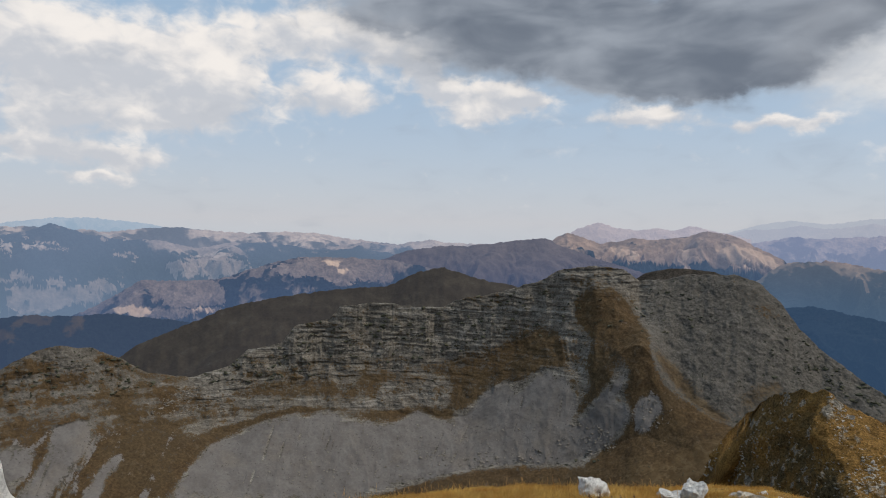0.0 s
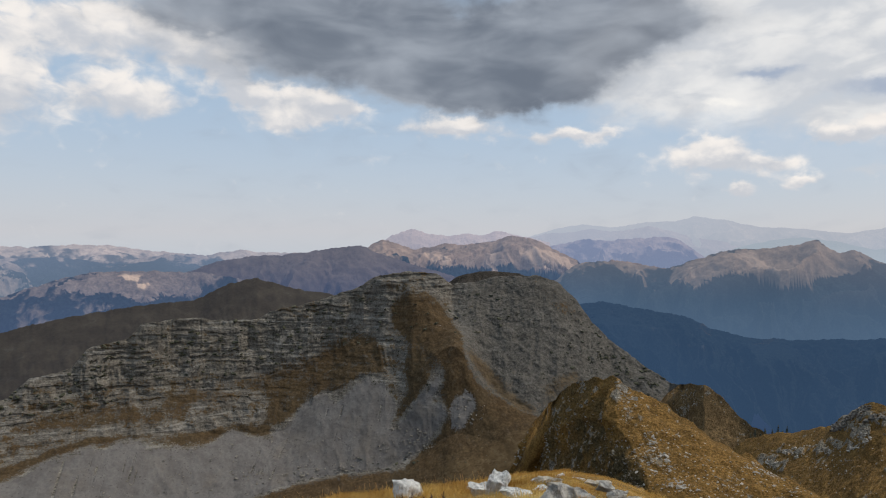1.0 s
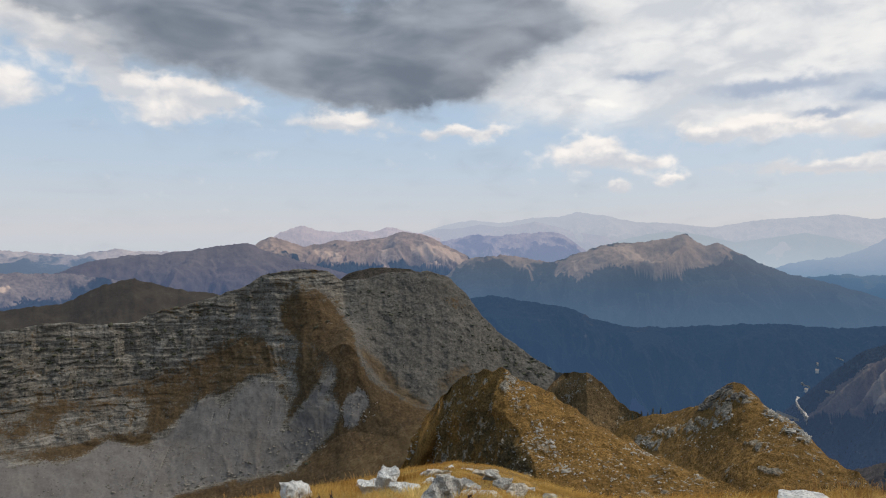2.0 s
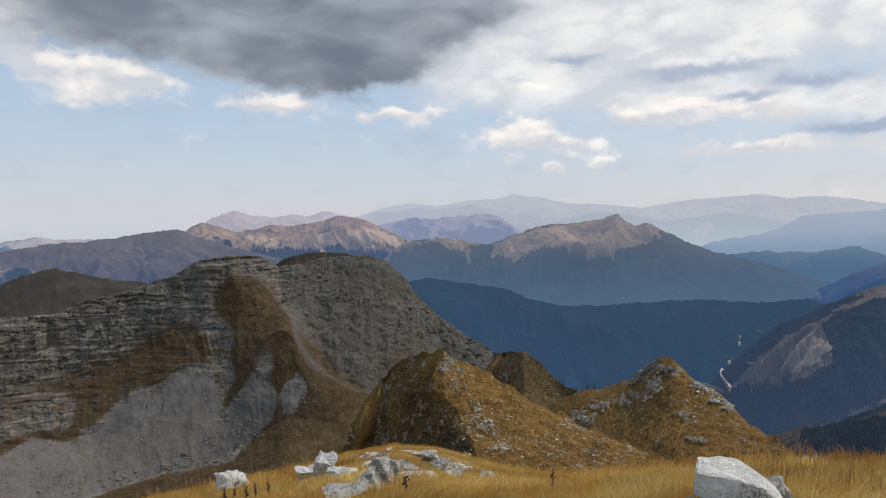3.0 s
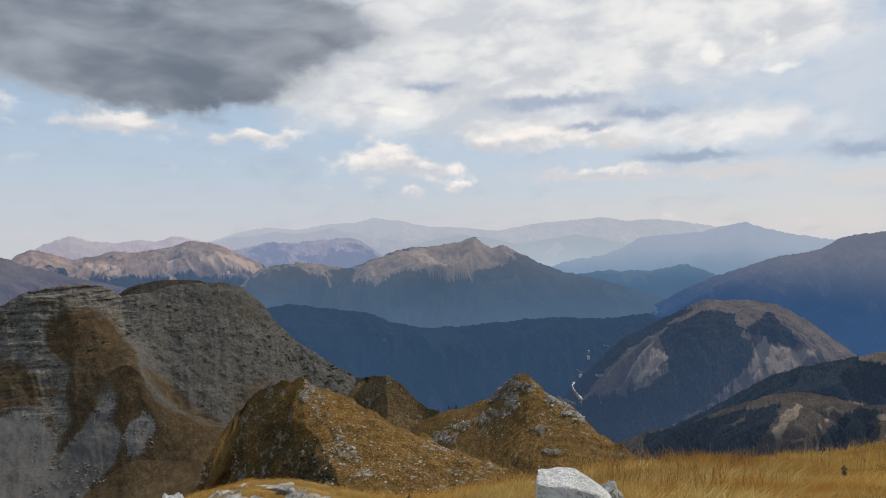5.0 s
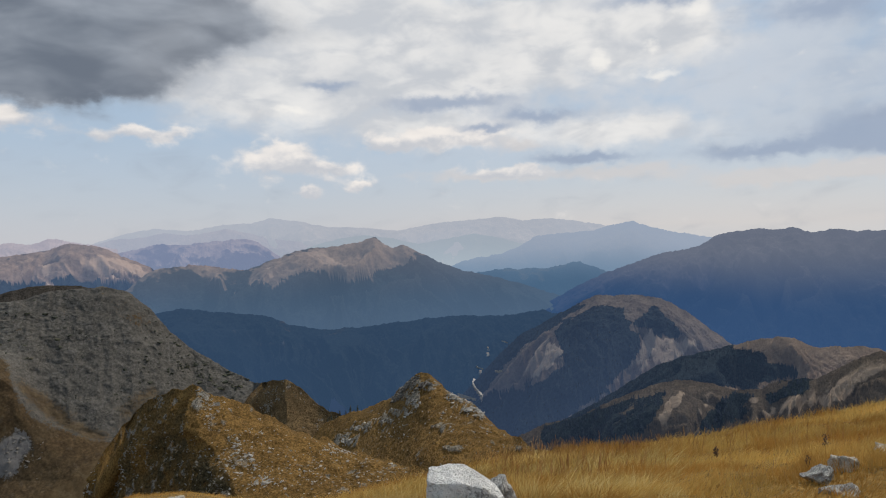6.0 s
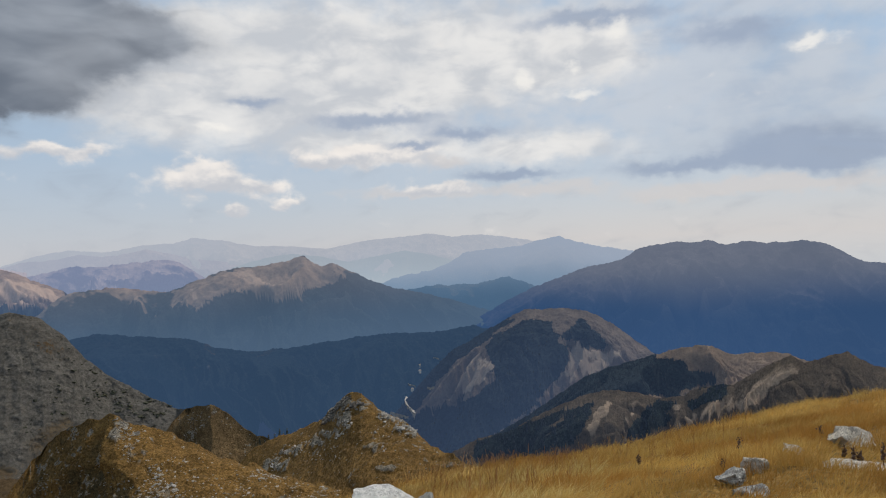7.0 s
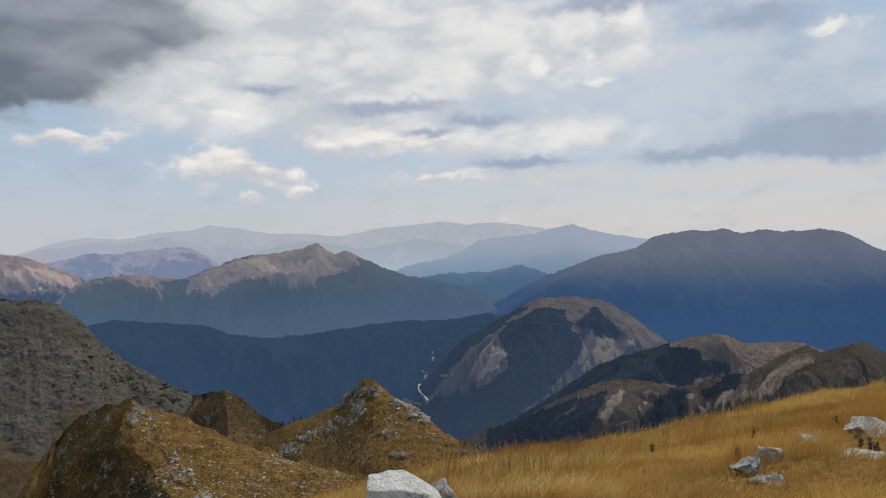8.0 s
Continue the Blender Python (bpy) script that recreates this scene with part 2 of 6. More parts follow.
    body.inputs["Roughness"].default_value = 0.95
    body.inputs["Specular IOR Level"].default_value = 0.1
    n.set(body.inputs["Normal"], rough.outputs[0])
    shader = body.outputs[0]
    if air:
        # haze painted in as emission: its share and tint grow towards the valley, in banks
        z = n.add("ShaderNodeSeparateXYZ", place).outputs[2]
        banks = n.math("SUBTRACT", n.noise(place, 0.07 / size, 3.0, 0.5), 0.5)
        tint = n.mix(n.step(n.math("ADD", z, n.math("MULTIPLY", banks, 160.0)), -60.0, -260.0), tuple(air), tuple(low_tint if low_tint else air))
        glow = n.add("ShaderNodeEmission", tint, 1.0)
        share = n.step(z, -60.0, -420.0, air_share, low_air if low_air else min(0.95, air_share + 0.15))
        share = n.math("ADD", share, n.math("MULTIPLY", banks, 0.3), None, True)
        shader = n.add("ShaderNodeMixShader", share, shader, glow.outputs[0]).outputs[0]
    n.add("ShaderNodeOutputMaterial", shader)
    return mat


# ---- shapes ----
def hashed(ix, iy, iz, seed):
    h = (ix * 374761393 + iy * 668265263 + iz * 2147483647 + seed * 974711) & 0xFFFFFFFF
    h = ((h ^ (h >> 13)) * 1274126177) & 0xFFFFFFFF
    return ((h ^ (h >> 16)) & 0xFFFF) / 65535.0


def value_noise(p, seed=0):
    """Smooth noise from 0 to 1 at the points p (n x 3)."""
    base = np.floor(p).astype(np.int64)
    f = p - base
    f = f * f * (3 - 2 * f)
    out = 0
    for dx in (0, 1):
        for dy in (0, 1):
            for dz in (0, 1):
                w = (f[..., 0] if dx else 1 - f[..., 0]) * (f[..., 1] if dy else 1 - f[..., 1]) * (f[..., 2] if dz else 1 - f[..., 2])
                out = out + w * hashed(base[..., 0] + dx, base[..., 1] + dy, base[..., 2] + dz, seed)
    return out


def fbm(p, octaves=5, seed=0, gain=0.5):
    """Layered noise, about -1 to 1."""
    total, size, norm = 0, 1.0, 0
    for k in range(octaves):
        total = total + size * (value_noise(p * 2.03**k, seed + k) * 2 - 1)
        norm += size
        size *= gain
    return total / norm * 1.6


def ridged(p, octaves=4, seed=0):
    total, size, norm = 0, 1.0, 0
    for k in range(octaves):
        total = total + size * (1 - np.abs(value_noise(p * 2.1**k, seed + k) * 2 - 1) * 2)
        norm += size
        size *= 0.5
    return total / norm


def stack3(a, b, c):
    return np.stack(np.broadcast_arrays(a, b, c), -1).astype(float)


def smooth(x, low, high):
    t = np.clip((x - low) / (high - low), 0, 1)
    return t * t * (3 - 2 * t)


def rail(table, bearings):
    t = np.array(sorted(table))
    return np.interp(bearings, t[:, 0], t[:, 1]), np.interp(bearings, t[:, 0], t[:, 2])


def place(bearings, far, z):
    b = np.radians(bearings)
    return stack3(-np.sin(b) * far, np.cos(b) * far, z)


def grid_mesh(name, points, cover=None, material=None, smooth_faces=True, closed=False):
    """A mesh object from a grid of points (rows x columns x 3); cover: rows x columns x 3 shares."""
    rows, cols = points.shape[:2]
    index = np.arange(rows * cols).reshape(rows, cols)
    if closed:
        index = np.concatenate([index, index[:, :1]], 1)
    quads = np.stack([index[:-1, :-1], index[:-1, 1:], index[1:, 1:], index[1:, :-1]], -1).reshape(-1, 4)
    mesh = bpy.data.meshes.new(name)
    mesh.vertices.add(rows * cols)
    mesh.vertices.foreach_set("co", points.reshape(-1).astype(np.float32))
    mesh.loops.add(quads.size)
    mesh.loops.foreach_set("vertex_index", quads.reshape(-1).astype(np.int32))
    mesh.polygons.add(len(quads))
    mesh.polygons.foreach_set("loop_start", np.arange(0, quads.size, 4, dtype=np.int32))
    mesh.polygons.foreach_set("use_smooth", np.full(len(quads), smooth_faces))
    mesh.update()
    if cover is not None:
        layer = mesh.attributes.new("cover", "FLOAT_COLOR", "POINT")
        layer.data.foreach_set("color", np.concatenate([cover, np.ones((rows, cols, 1))], -1)[..., :4].reshape(-1).astype(np.float32))
    if material:
        mesh.materials.append(material)
    return new(name, mesh)


VALLEY = -450.0


def patched(p, patches, field, edge=0.5, seed=5):
    """Lays patches (bearing, elevation, half width, half height, value; in degrees from the summit) over a field of shares."""
    far = np.hypot(p[..., 0], p[..., 1])
    b, e = np.degrees(np.arctan2(-p[..., 0], p[..., 1])), np.degrees(np.arctan2(p[..., 2] - EYE, far))
    size = np.median(far)
    b = b + 0.7 * edge * fbm(p / (size * 0.02), 4, seed)
    e = e + 0.35 * edge * fbm(p / (size * 0.016), 4, seed + 8)
    for pb, pe, wb, we, value in patches:
        near = 1 - smooth(((b - pb) / wb) ** 2 + ((e - pe) / we) ** 2, 0.75, 1.25)
        field = field + (value - field) * near
    return field


def spots(p, patches):
    """The pull of patches (as in patched) for or against a cover."""
    far = np.hypot(p[..., 0], p[..., 1])
    b, e = np.degrees(np.arctan2(-p[..., 0], p[..., 1])), np.degrees(np.arctan2(p[..., 2] - EYE, far))
    total = 0 * far
    for pb, pe, wb, we, value in patches:
        total = total + (2 * value - 1) * 1.7 * np.exp(-(((b - pb) / wb) ** 2 + ((e - pe) / we) ** 2))
    return total


def seen(p, seed, ragged=1.0):
    """Bearing and elevation of the points from the summit, in degrees, shaken for ragged edges."""
    far = np.hypot(p[..., 0], p[..., 1])
    b, e = np.degrees(np.arctan2(-p[..., 0], p[..., 1])), np.degrees(np.arctan2(p[..., 2] - EYE, far))
    size = np.median(far)
    return b + 0.55 * ragged * fbm(p / (size * 0.014), 5, seed, 0.62), e + 0.3 * ragged * fbm(p / (size * 0.011), 5, seed + 8, 0.62)


def inside(shown, outline):
    """1 inside an outline (bearing, elevation), else 0."""
    b, e = shown
    hit = np.zeros(b.shape, bool)
    for (b0, e0), (b1, e1) in zip(outline, outline[1:] + outline[:1]):
        hit ^= ((e0 > e) != (e1 > e)) & (b < (b1 - b0) * (e - e0) / (e1 - e0 + 1e-9) + b0)
    return hit.astype(float)


def blur(field, reach):
    """A running mean over the grid, twice."""
    for axis in (0, 1, 0, 1):
        pad = [(reach, reach) if k == axis else (0, 0) for k in (0, 1)]
        run = np.cumsum(np.pad(field, [(q[0] + 1, q[1]) if q[0] else q for q in pad], mode="edge"), axis)
        size = 2 * reach + 1
        field = (np.take(run, range(size, run.shape[axis]), axis) - np.take(run, range(run.shape[axis] - size), axis)) / size
    return field


WOODS = []


def mountain(name, crest, material, label, slope=33.0, seed=1, columns=460, rows=90, spurs=0.5, jag=0.0016, tops=0.25, woods=0.6, bare=0.0, base=VALLEY, rib=0.06, wood_patches=(), bare_patches=(), wood_outlines=(), open_outlines=(), bare_outlines=(), ragged=1.0, begin=0.35):
    """A mountain range along a crest, with ribs and gullies down to the valley on both sides."""
    far0 = crest[0][1]
    b = np.linspace(max(c[0] for c in crest), min(c[0] for c in crest), columns)
    d, z = rail(crest, b)
    at = place(b, d, z)
    jags = far0 * jag * fbm(at / (far0 * 0.012), 4, seed) + far0 * jag * 0.5 * fbm(at / (far0 * 0.003), 3, seed + 9)
    width = max(5, columns // 12)
    calm = np.convolve(np.pad(z, width, mode="edge"), np.ones(2 * width + 1) / (2 * width + 1), mode="valid")
    v = np.linspace(0, 1, rows)[:, None] ** 1.3
    z = z[None] + (calm - z)[None] * smooth(v, 0.02, 0.35) + jags[None] * np.exp(-v / 0.03)
    drop = (z - base) * v
    run = drop / math.tan(radians(slope))
    p = place(b[None] + v * 0, d[None] - run, z - drop)
    z = z[0]
    along = np.radians(b)[None] * far0 + 0 * v
    size = far0 * rib
    tilt = np.clip(np.gradient(calm, along[0]), -0.5, 0.5)
    falls = along + run * tilt[None] * 1.5 / math.tan(radians(slope)) + size * (0.7 * fbm(p / (size * 1.5), 4, seed + 2) + 0.8 * v * fbm(stack3(along / (size * 3), 0, 0), 2, seed + 6))
    ribs = ridged(stack3(falls / size, v * 0.9, seed), 5, seed + 3)
    streak = 0.5 * fbm(stack3(falls / (size * 0.45), v * 7.0, seed), 5, seed + 31, 0.6) + 0.5 * fbm(p / (size * 0.35), 5, seed + 33, 0.6)
    soft_ribs = ridged(stack3(falls / size, v * 0.9, seed), 2, seed + 3)
    fine = fbm(p / (size * 0.16), 4, seed + 5)
    rise = size * 1.15 * spurs * (ribs - 0.25) * smooth(v, 0.0, begin) + size * 0.05 * fine * smooth(v, 0, 0.08)
    p[..., 2] = np.maximum(p[..., 2] + np.minimum(rise, 0.6 * drop), base - 30)
    back_v = np.linspace(1, 0.04, 14)[:, None]
    back = place(b[None] + back_v * 0, d[None] + (z - base)[None] * back_v * 1.3, z[None] - (z - base)[None] * back_v ** 1.1)
    patch = fbm(p / (size * 1.3), 6, seed + 20, 0.62)
    lean_wood = (v - tops) * 4 + 1.5 * patch - 0.8 * soft_ribs - 0.35 * streak + 0.5 * fine + spots(p, wood_patches)
    shown = seen(p, seed + 40, ragged) if wood_outlines or open_outlines or bare_outlines else None
    for outline in wood_outlines:
        lean_wood = lean_wood + 3.4 * inside(shown, outline)
    for outline in (*open_outlines, *bare_outlines):
        lean_wood = lean_wood - 3.0 * inside(shown, outline)
    forest = smooth(lean_wood, -0.5, 0.5) * woods
    laid = sum((inside(shown, outline) for outline in bare_outlines), 0 * forest)
    stones = smooth(1.8 * blur(laid, 2) * (1 + 0.5 * streak) + 0.9 * soft_ribs + 0.7 * streak + 0.4 * fine + 0.5 * fbm(p / (size * 0.5), 6, seed + 30, 0.62) + 1.2 * (bare - 1) + 1.1 * spots(p, bare_patches), 0.1, 1.2) * smooth(v, 0.0, 0.05)
    cover = np.stack([1 + 0 * forest, stones, forest * (1 - stones)], -1)
    cover = np.concatenate([np.concatenate([np.ones((14, columns, 1)), np.zeros((14, columns, 2))], -1), cover], 0)
    WOODS.append((name, p, cover[14:, :, 2]))
    return tagged(grid_mesh(name, np.concatenate([back, p], 0), cover, material), label, "mountain", kind="structure")


# ---- the valley and the far ranges ----
floor_rows = np.array([240.0, 420, 700, 1000, 1500, 2200, 3000, 3800, 4500, 4900])
floor_b = np.linspace(180, -180, 181)[:-1]
floor_pts = place(floor_b[None] + floor_rows[:, None] * 0, floor_rows[:, None], VALLEY + 0 * floor_rows[:, None] + 0 * floor_b[None])
floor_pts[..., 2] += 14 * fbm(floor_pts / 300, 4, 77)
floor_cover = np.stack([np.ones(floor_pts.shape[:2]), 0 * floor_pts[..., 0], smooth(fbm(floor_pts / 260, 4, 78), -0.3, 0.1)], -1)
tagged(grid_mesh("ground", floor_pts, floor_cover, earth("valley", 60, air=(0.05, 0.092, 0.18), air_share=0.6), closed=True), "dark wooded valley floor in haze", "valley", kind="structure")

# bare tan tops, their colours also carrying the sun patches on the ranges
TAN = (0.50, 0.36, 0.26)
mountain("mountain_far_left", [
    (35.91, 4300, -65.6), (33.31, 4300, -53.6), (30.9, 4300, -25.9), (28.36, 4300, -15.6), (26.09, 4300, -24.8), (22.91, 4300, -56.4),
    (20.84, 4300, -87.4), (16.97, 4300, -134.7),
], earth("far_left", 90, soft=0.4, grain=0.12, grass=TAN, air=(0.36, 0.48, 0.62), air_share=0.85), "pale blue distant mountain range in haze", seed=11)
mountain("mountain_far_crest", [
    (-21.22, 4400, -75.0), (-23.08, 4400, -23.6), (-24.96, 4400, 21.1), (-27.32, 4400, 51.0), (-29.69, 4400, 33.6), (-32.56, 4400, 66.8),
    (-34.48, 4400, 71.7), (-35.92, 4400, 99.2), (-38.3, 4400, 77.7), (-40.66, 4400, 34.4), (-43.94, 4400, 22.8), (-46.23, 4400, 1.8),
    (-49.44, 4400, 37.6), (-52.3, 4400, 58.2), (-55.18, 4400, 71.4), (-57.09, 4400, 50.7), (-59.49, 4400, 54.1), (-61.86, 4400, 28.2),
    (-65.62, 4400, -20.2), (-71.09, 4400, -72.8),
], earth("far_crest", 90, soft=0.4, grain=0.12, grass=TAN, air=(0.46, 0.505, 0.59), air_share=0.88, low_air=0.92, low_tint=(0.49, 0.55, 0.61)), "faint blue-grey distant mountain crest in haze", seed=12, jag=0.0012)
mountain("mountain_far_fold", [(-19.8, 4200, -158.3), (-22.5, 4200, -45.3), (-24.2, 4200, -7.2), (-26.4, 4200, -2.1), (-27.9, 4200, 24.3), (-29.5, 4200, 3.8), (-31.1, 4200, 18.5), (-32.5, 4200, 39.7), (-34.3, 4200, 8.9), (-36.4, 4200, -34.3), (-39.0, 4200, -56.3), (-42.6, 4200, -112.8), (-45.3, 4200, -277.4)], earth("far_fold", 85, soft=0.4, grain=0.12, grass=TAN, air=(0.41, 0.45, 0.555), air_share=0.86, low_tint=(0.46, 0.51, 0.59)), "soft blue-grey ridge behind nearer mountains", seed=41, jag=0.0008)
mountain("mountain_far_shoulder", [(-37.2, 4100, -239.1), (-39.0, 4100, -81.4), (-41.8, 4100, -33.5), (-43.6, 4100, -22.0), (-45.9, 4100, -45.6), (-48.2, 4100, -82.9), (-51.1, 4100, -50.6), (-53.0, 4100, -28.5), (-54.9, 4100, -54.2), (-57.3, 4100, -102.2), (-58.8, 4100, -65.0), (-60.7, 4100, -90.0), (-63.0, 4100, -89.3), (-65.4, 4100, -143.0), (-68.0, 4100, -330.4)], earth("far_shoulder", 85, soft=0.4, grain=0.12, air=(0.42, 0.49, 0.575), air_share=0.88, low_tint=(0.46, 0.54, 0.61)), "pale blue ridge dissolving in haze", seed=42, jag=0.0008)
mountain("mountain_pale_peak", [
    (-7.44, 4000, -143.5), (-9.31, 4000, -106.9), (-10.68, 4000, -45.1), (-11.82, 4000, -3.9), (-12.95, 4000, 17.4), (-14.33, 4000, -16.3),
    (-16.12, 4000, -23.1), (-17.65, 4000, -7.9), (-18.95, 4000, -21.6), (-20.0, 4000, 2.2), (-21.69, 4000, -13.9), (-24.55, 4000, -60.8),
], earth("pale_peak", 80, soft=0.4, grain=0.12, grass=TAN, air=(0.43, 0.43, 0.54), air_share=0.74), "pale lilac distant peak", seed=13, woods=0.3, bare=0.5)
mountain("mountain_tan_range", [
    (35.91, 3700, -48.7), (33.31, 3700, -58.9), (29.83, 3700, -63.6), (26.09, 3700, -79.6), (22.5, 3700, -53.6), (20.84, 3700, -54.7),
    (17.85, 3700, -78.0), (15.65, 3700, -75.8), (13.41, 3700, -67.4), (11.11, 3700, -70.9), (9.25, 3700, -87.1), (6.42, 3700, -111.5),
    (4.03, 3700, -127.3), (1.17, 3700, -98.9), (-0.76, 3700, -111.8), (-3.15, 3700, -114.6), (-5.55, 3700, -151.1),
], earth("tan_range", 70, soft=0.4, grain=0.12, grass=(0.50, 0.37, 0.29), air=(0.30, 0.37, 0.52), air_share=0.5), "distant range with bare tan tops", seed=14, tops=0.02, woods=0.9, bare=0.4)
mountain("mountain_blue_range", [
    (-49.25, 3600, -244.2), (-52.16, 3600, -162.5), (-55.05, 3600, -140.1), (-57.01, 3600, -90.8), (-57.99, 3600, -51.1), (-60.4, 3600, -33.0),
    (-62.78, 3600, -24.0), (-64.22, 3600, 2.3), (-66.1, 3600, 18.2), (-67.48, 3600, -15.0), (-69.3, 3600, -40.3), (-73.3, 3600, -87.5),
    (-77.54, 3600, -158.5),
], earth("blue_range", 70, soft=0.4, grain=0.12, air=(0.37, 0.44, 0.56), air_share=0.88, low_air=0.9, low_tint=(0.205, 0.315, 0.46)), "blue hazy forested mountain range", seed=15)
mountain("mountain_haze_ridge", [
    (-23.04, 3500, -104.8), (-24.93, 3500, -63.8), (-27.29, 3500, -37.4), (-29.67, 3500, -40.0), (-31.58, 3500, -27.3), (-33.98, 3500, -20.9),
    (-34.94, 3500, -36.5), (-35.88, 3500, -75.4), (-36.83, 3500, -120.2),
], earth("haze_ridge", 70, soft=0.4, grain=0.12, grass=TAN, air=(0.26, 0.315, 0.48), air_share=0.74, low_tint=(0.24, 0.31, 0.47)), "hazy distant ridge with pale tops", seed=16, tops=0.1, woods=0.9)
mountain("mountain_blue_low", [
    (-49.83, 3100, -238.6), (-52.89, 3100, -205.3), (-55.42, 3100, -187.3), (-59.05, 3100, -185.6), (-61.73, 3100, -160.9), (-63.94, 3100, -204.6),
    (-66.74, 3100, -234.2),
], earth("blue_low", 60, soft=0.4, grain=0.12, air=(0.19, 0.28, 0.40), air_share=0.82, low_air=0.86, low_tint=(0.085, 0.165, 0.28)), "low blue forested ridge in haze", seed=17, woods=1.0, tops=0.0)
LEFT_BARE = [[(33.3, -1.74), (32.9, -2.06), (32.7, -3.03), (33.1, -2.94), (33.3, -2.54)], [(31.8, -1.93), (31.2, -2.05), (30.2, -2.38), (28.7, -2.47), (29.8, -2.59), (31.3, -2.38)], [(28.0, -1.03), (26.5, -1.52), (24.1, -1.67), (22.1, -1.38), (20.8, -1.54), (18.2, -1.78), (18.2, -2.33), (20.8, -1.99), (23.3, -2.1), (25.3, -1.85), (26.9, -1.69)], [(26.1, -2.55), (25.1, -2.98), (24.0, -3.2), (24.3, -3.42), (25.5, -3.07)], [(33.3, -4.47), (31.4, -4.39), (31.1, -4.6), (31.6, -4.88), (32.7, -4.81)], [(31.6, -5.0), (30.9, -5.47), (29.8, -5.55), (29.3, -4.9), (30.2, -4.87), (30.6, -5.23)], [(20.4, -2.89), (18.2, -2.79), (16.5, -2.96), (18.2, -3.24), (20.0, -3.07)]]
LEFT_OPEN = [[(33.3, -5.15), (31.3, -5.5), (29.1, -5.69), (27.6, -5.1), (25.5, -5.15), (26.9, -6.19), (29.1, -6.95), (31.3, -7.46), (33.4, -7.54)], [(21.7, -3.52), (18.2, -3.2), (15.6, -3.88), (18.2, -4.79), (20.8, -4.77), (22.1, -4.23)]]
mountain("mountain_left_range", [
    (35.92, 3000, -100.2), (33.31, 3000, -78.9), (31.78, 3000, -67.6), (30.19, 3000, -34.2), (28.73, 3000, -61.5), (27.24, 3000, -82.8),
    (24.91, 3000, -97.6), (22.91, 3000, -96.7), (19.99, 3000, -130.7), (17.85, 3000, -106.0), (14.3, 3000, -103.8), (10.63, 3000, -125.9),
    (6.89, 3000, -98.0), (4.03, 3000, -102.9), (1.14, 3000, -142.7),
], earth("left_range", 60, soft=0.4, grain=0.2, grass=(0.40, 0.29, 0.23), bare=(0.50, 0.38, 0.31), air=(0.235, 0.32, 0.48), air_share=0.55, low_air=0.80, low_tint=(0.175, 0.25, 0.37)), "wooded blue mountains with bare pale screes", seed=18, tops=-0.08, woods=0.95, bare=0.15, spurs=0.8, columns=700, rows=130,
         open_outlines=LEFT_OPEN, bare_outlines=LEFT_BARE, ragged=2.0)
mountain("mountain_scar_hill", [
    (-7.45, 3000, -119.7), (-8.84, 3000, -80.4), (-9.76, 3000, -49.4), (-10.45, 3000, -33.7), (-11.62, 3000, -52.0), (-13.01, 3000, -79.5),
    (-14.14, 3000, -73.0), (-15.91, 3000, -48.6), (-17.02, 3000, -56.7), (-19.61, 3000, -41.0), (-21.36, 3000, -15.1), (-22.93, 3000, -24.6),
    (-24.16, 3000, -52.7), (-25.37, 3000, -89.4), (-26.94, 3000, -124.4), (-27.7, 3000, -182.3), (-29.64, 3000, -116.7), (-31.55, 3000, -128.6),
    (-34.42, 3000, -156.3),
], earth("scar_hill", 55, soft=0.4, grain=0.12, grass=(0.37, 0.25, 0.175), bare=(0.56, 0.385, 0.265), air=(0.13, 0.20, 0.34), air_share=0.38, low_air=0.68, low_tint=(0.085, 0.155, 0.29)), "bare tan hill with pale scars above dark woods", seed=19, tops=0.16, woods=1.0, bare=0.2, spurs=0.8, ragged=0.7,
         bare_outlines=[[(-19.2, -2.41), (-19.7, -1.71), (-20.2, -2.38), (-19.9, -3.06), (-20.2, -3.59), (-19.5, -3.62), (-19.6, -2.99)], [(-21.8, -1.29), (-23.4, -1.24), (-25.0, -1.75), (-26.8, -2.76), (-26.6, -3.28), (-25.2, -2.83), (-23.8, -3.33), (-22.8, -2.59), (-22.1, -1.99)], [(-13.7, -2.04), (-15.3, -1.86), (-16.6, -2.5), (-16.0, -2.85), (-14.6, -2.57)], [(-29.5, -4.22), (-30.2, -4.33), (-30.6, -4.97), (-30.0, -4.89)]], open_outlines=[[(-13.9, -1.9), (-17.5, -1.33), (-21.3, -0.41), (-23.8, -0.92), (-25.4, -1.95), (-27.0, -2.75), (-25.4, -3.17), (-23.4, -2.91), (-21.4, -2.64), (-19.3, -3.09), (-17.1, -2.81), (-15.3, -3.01)]])
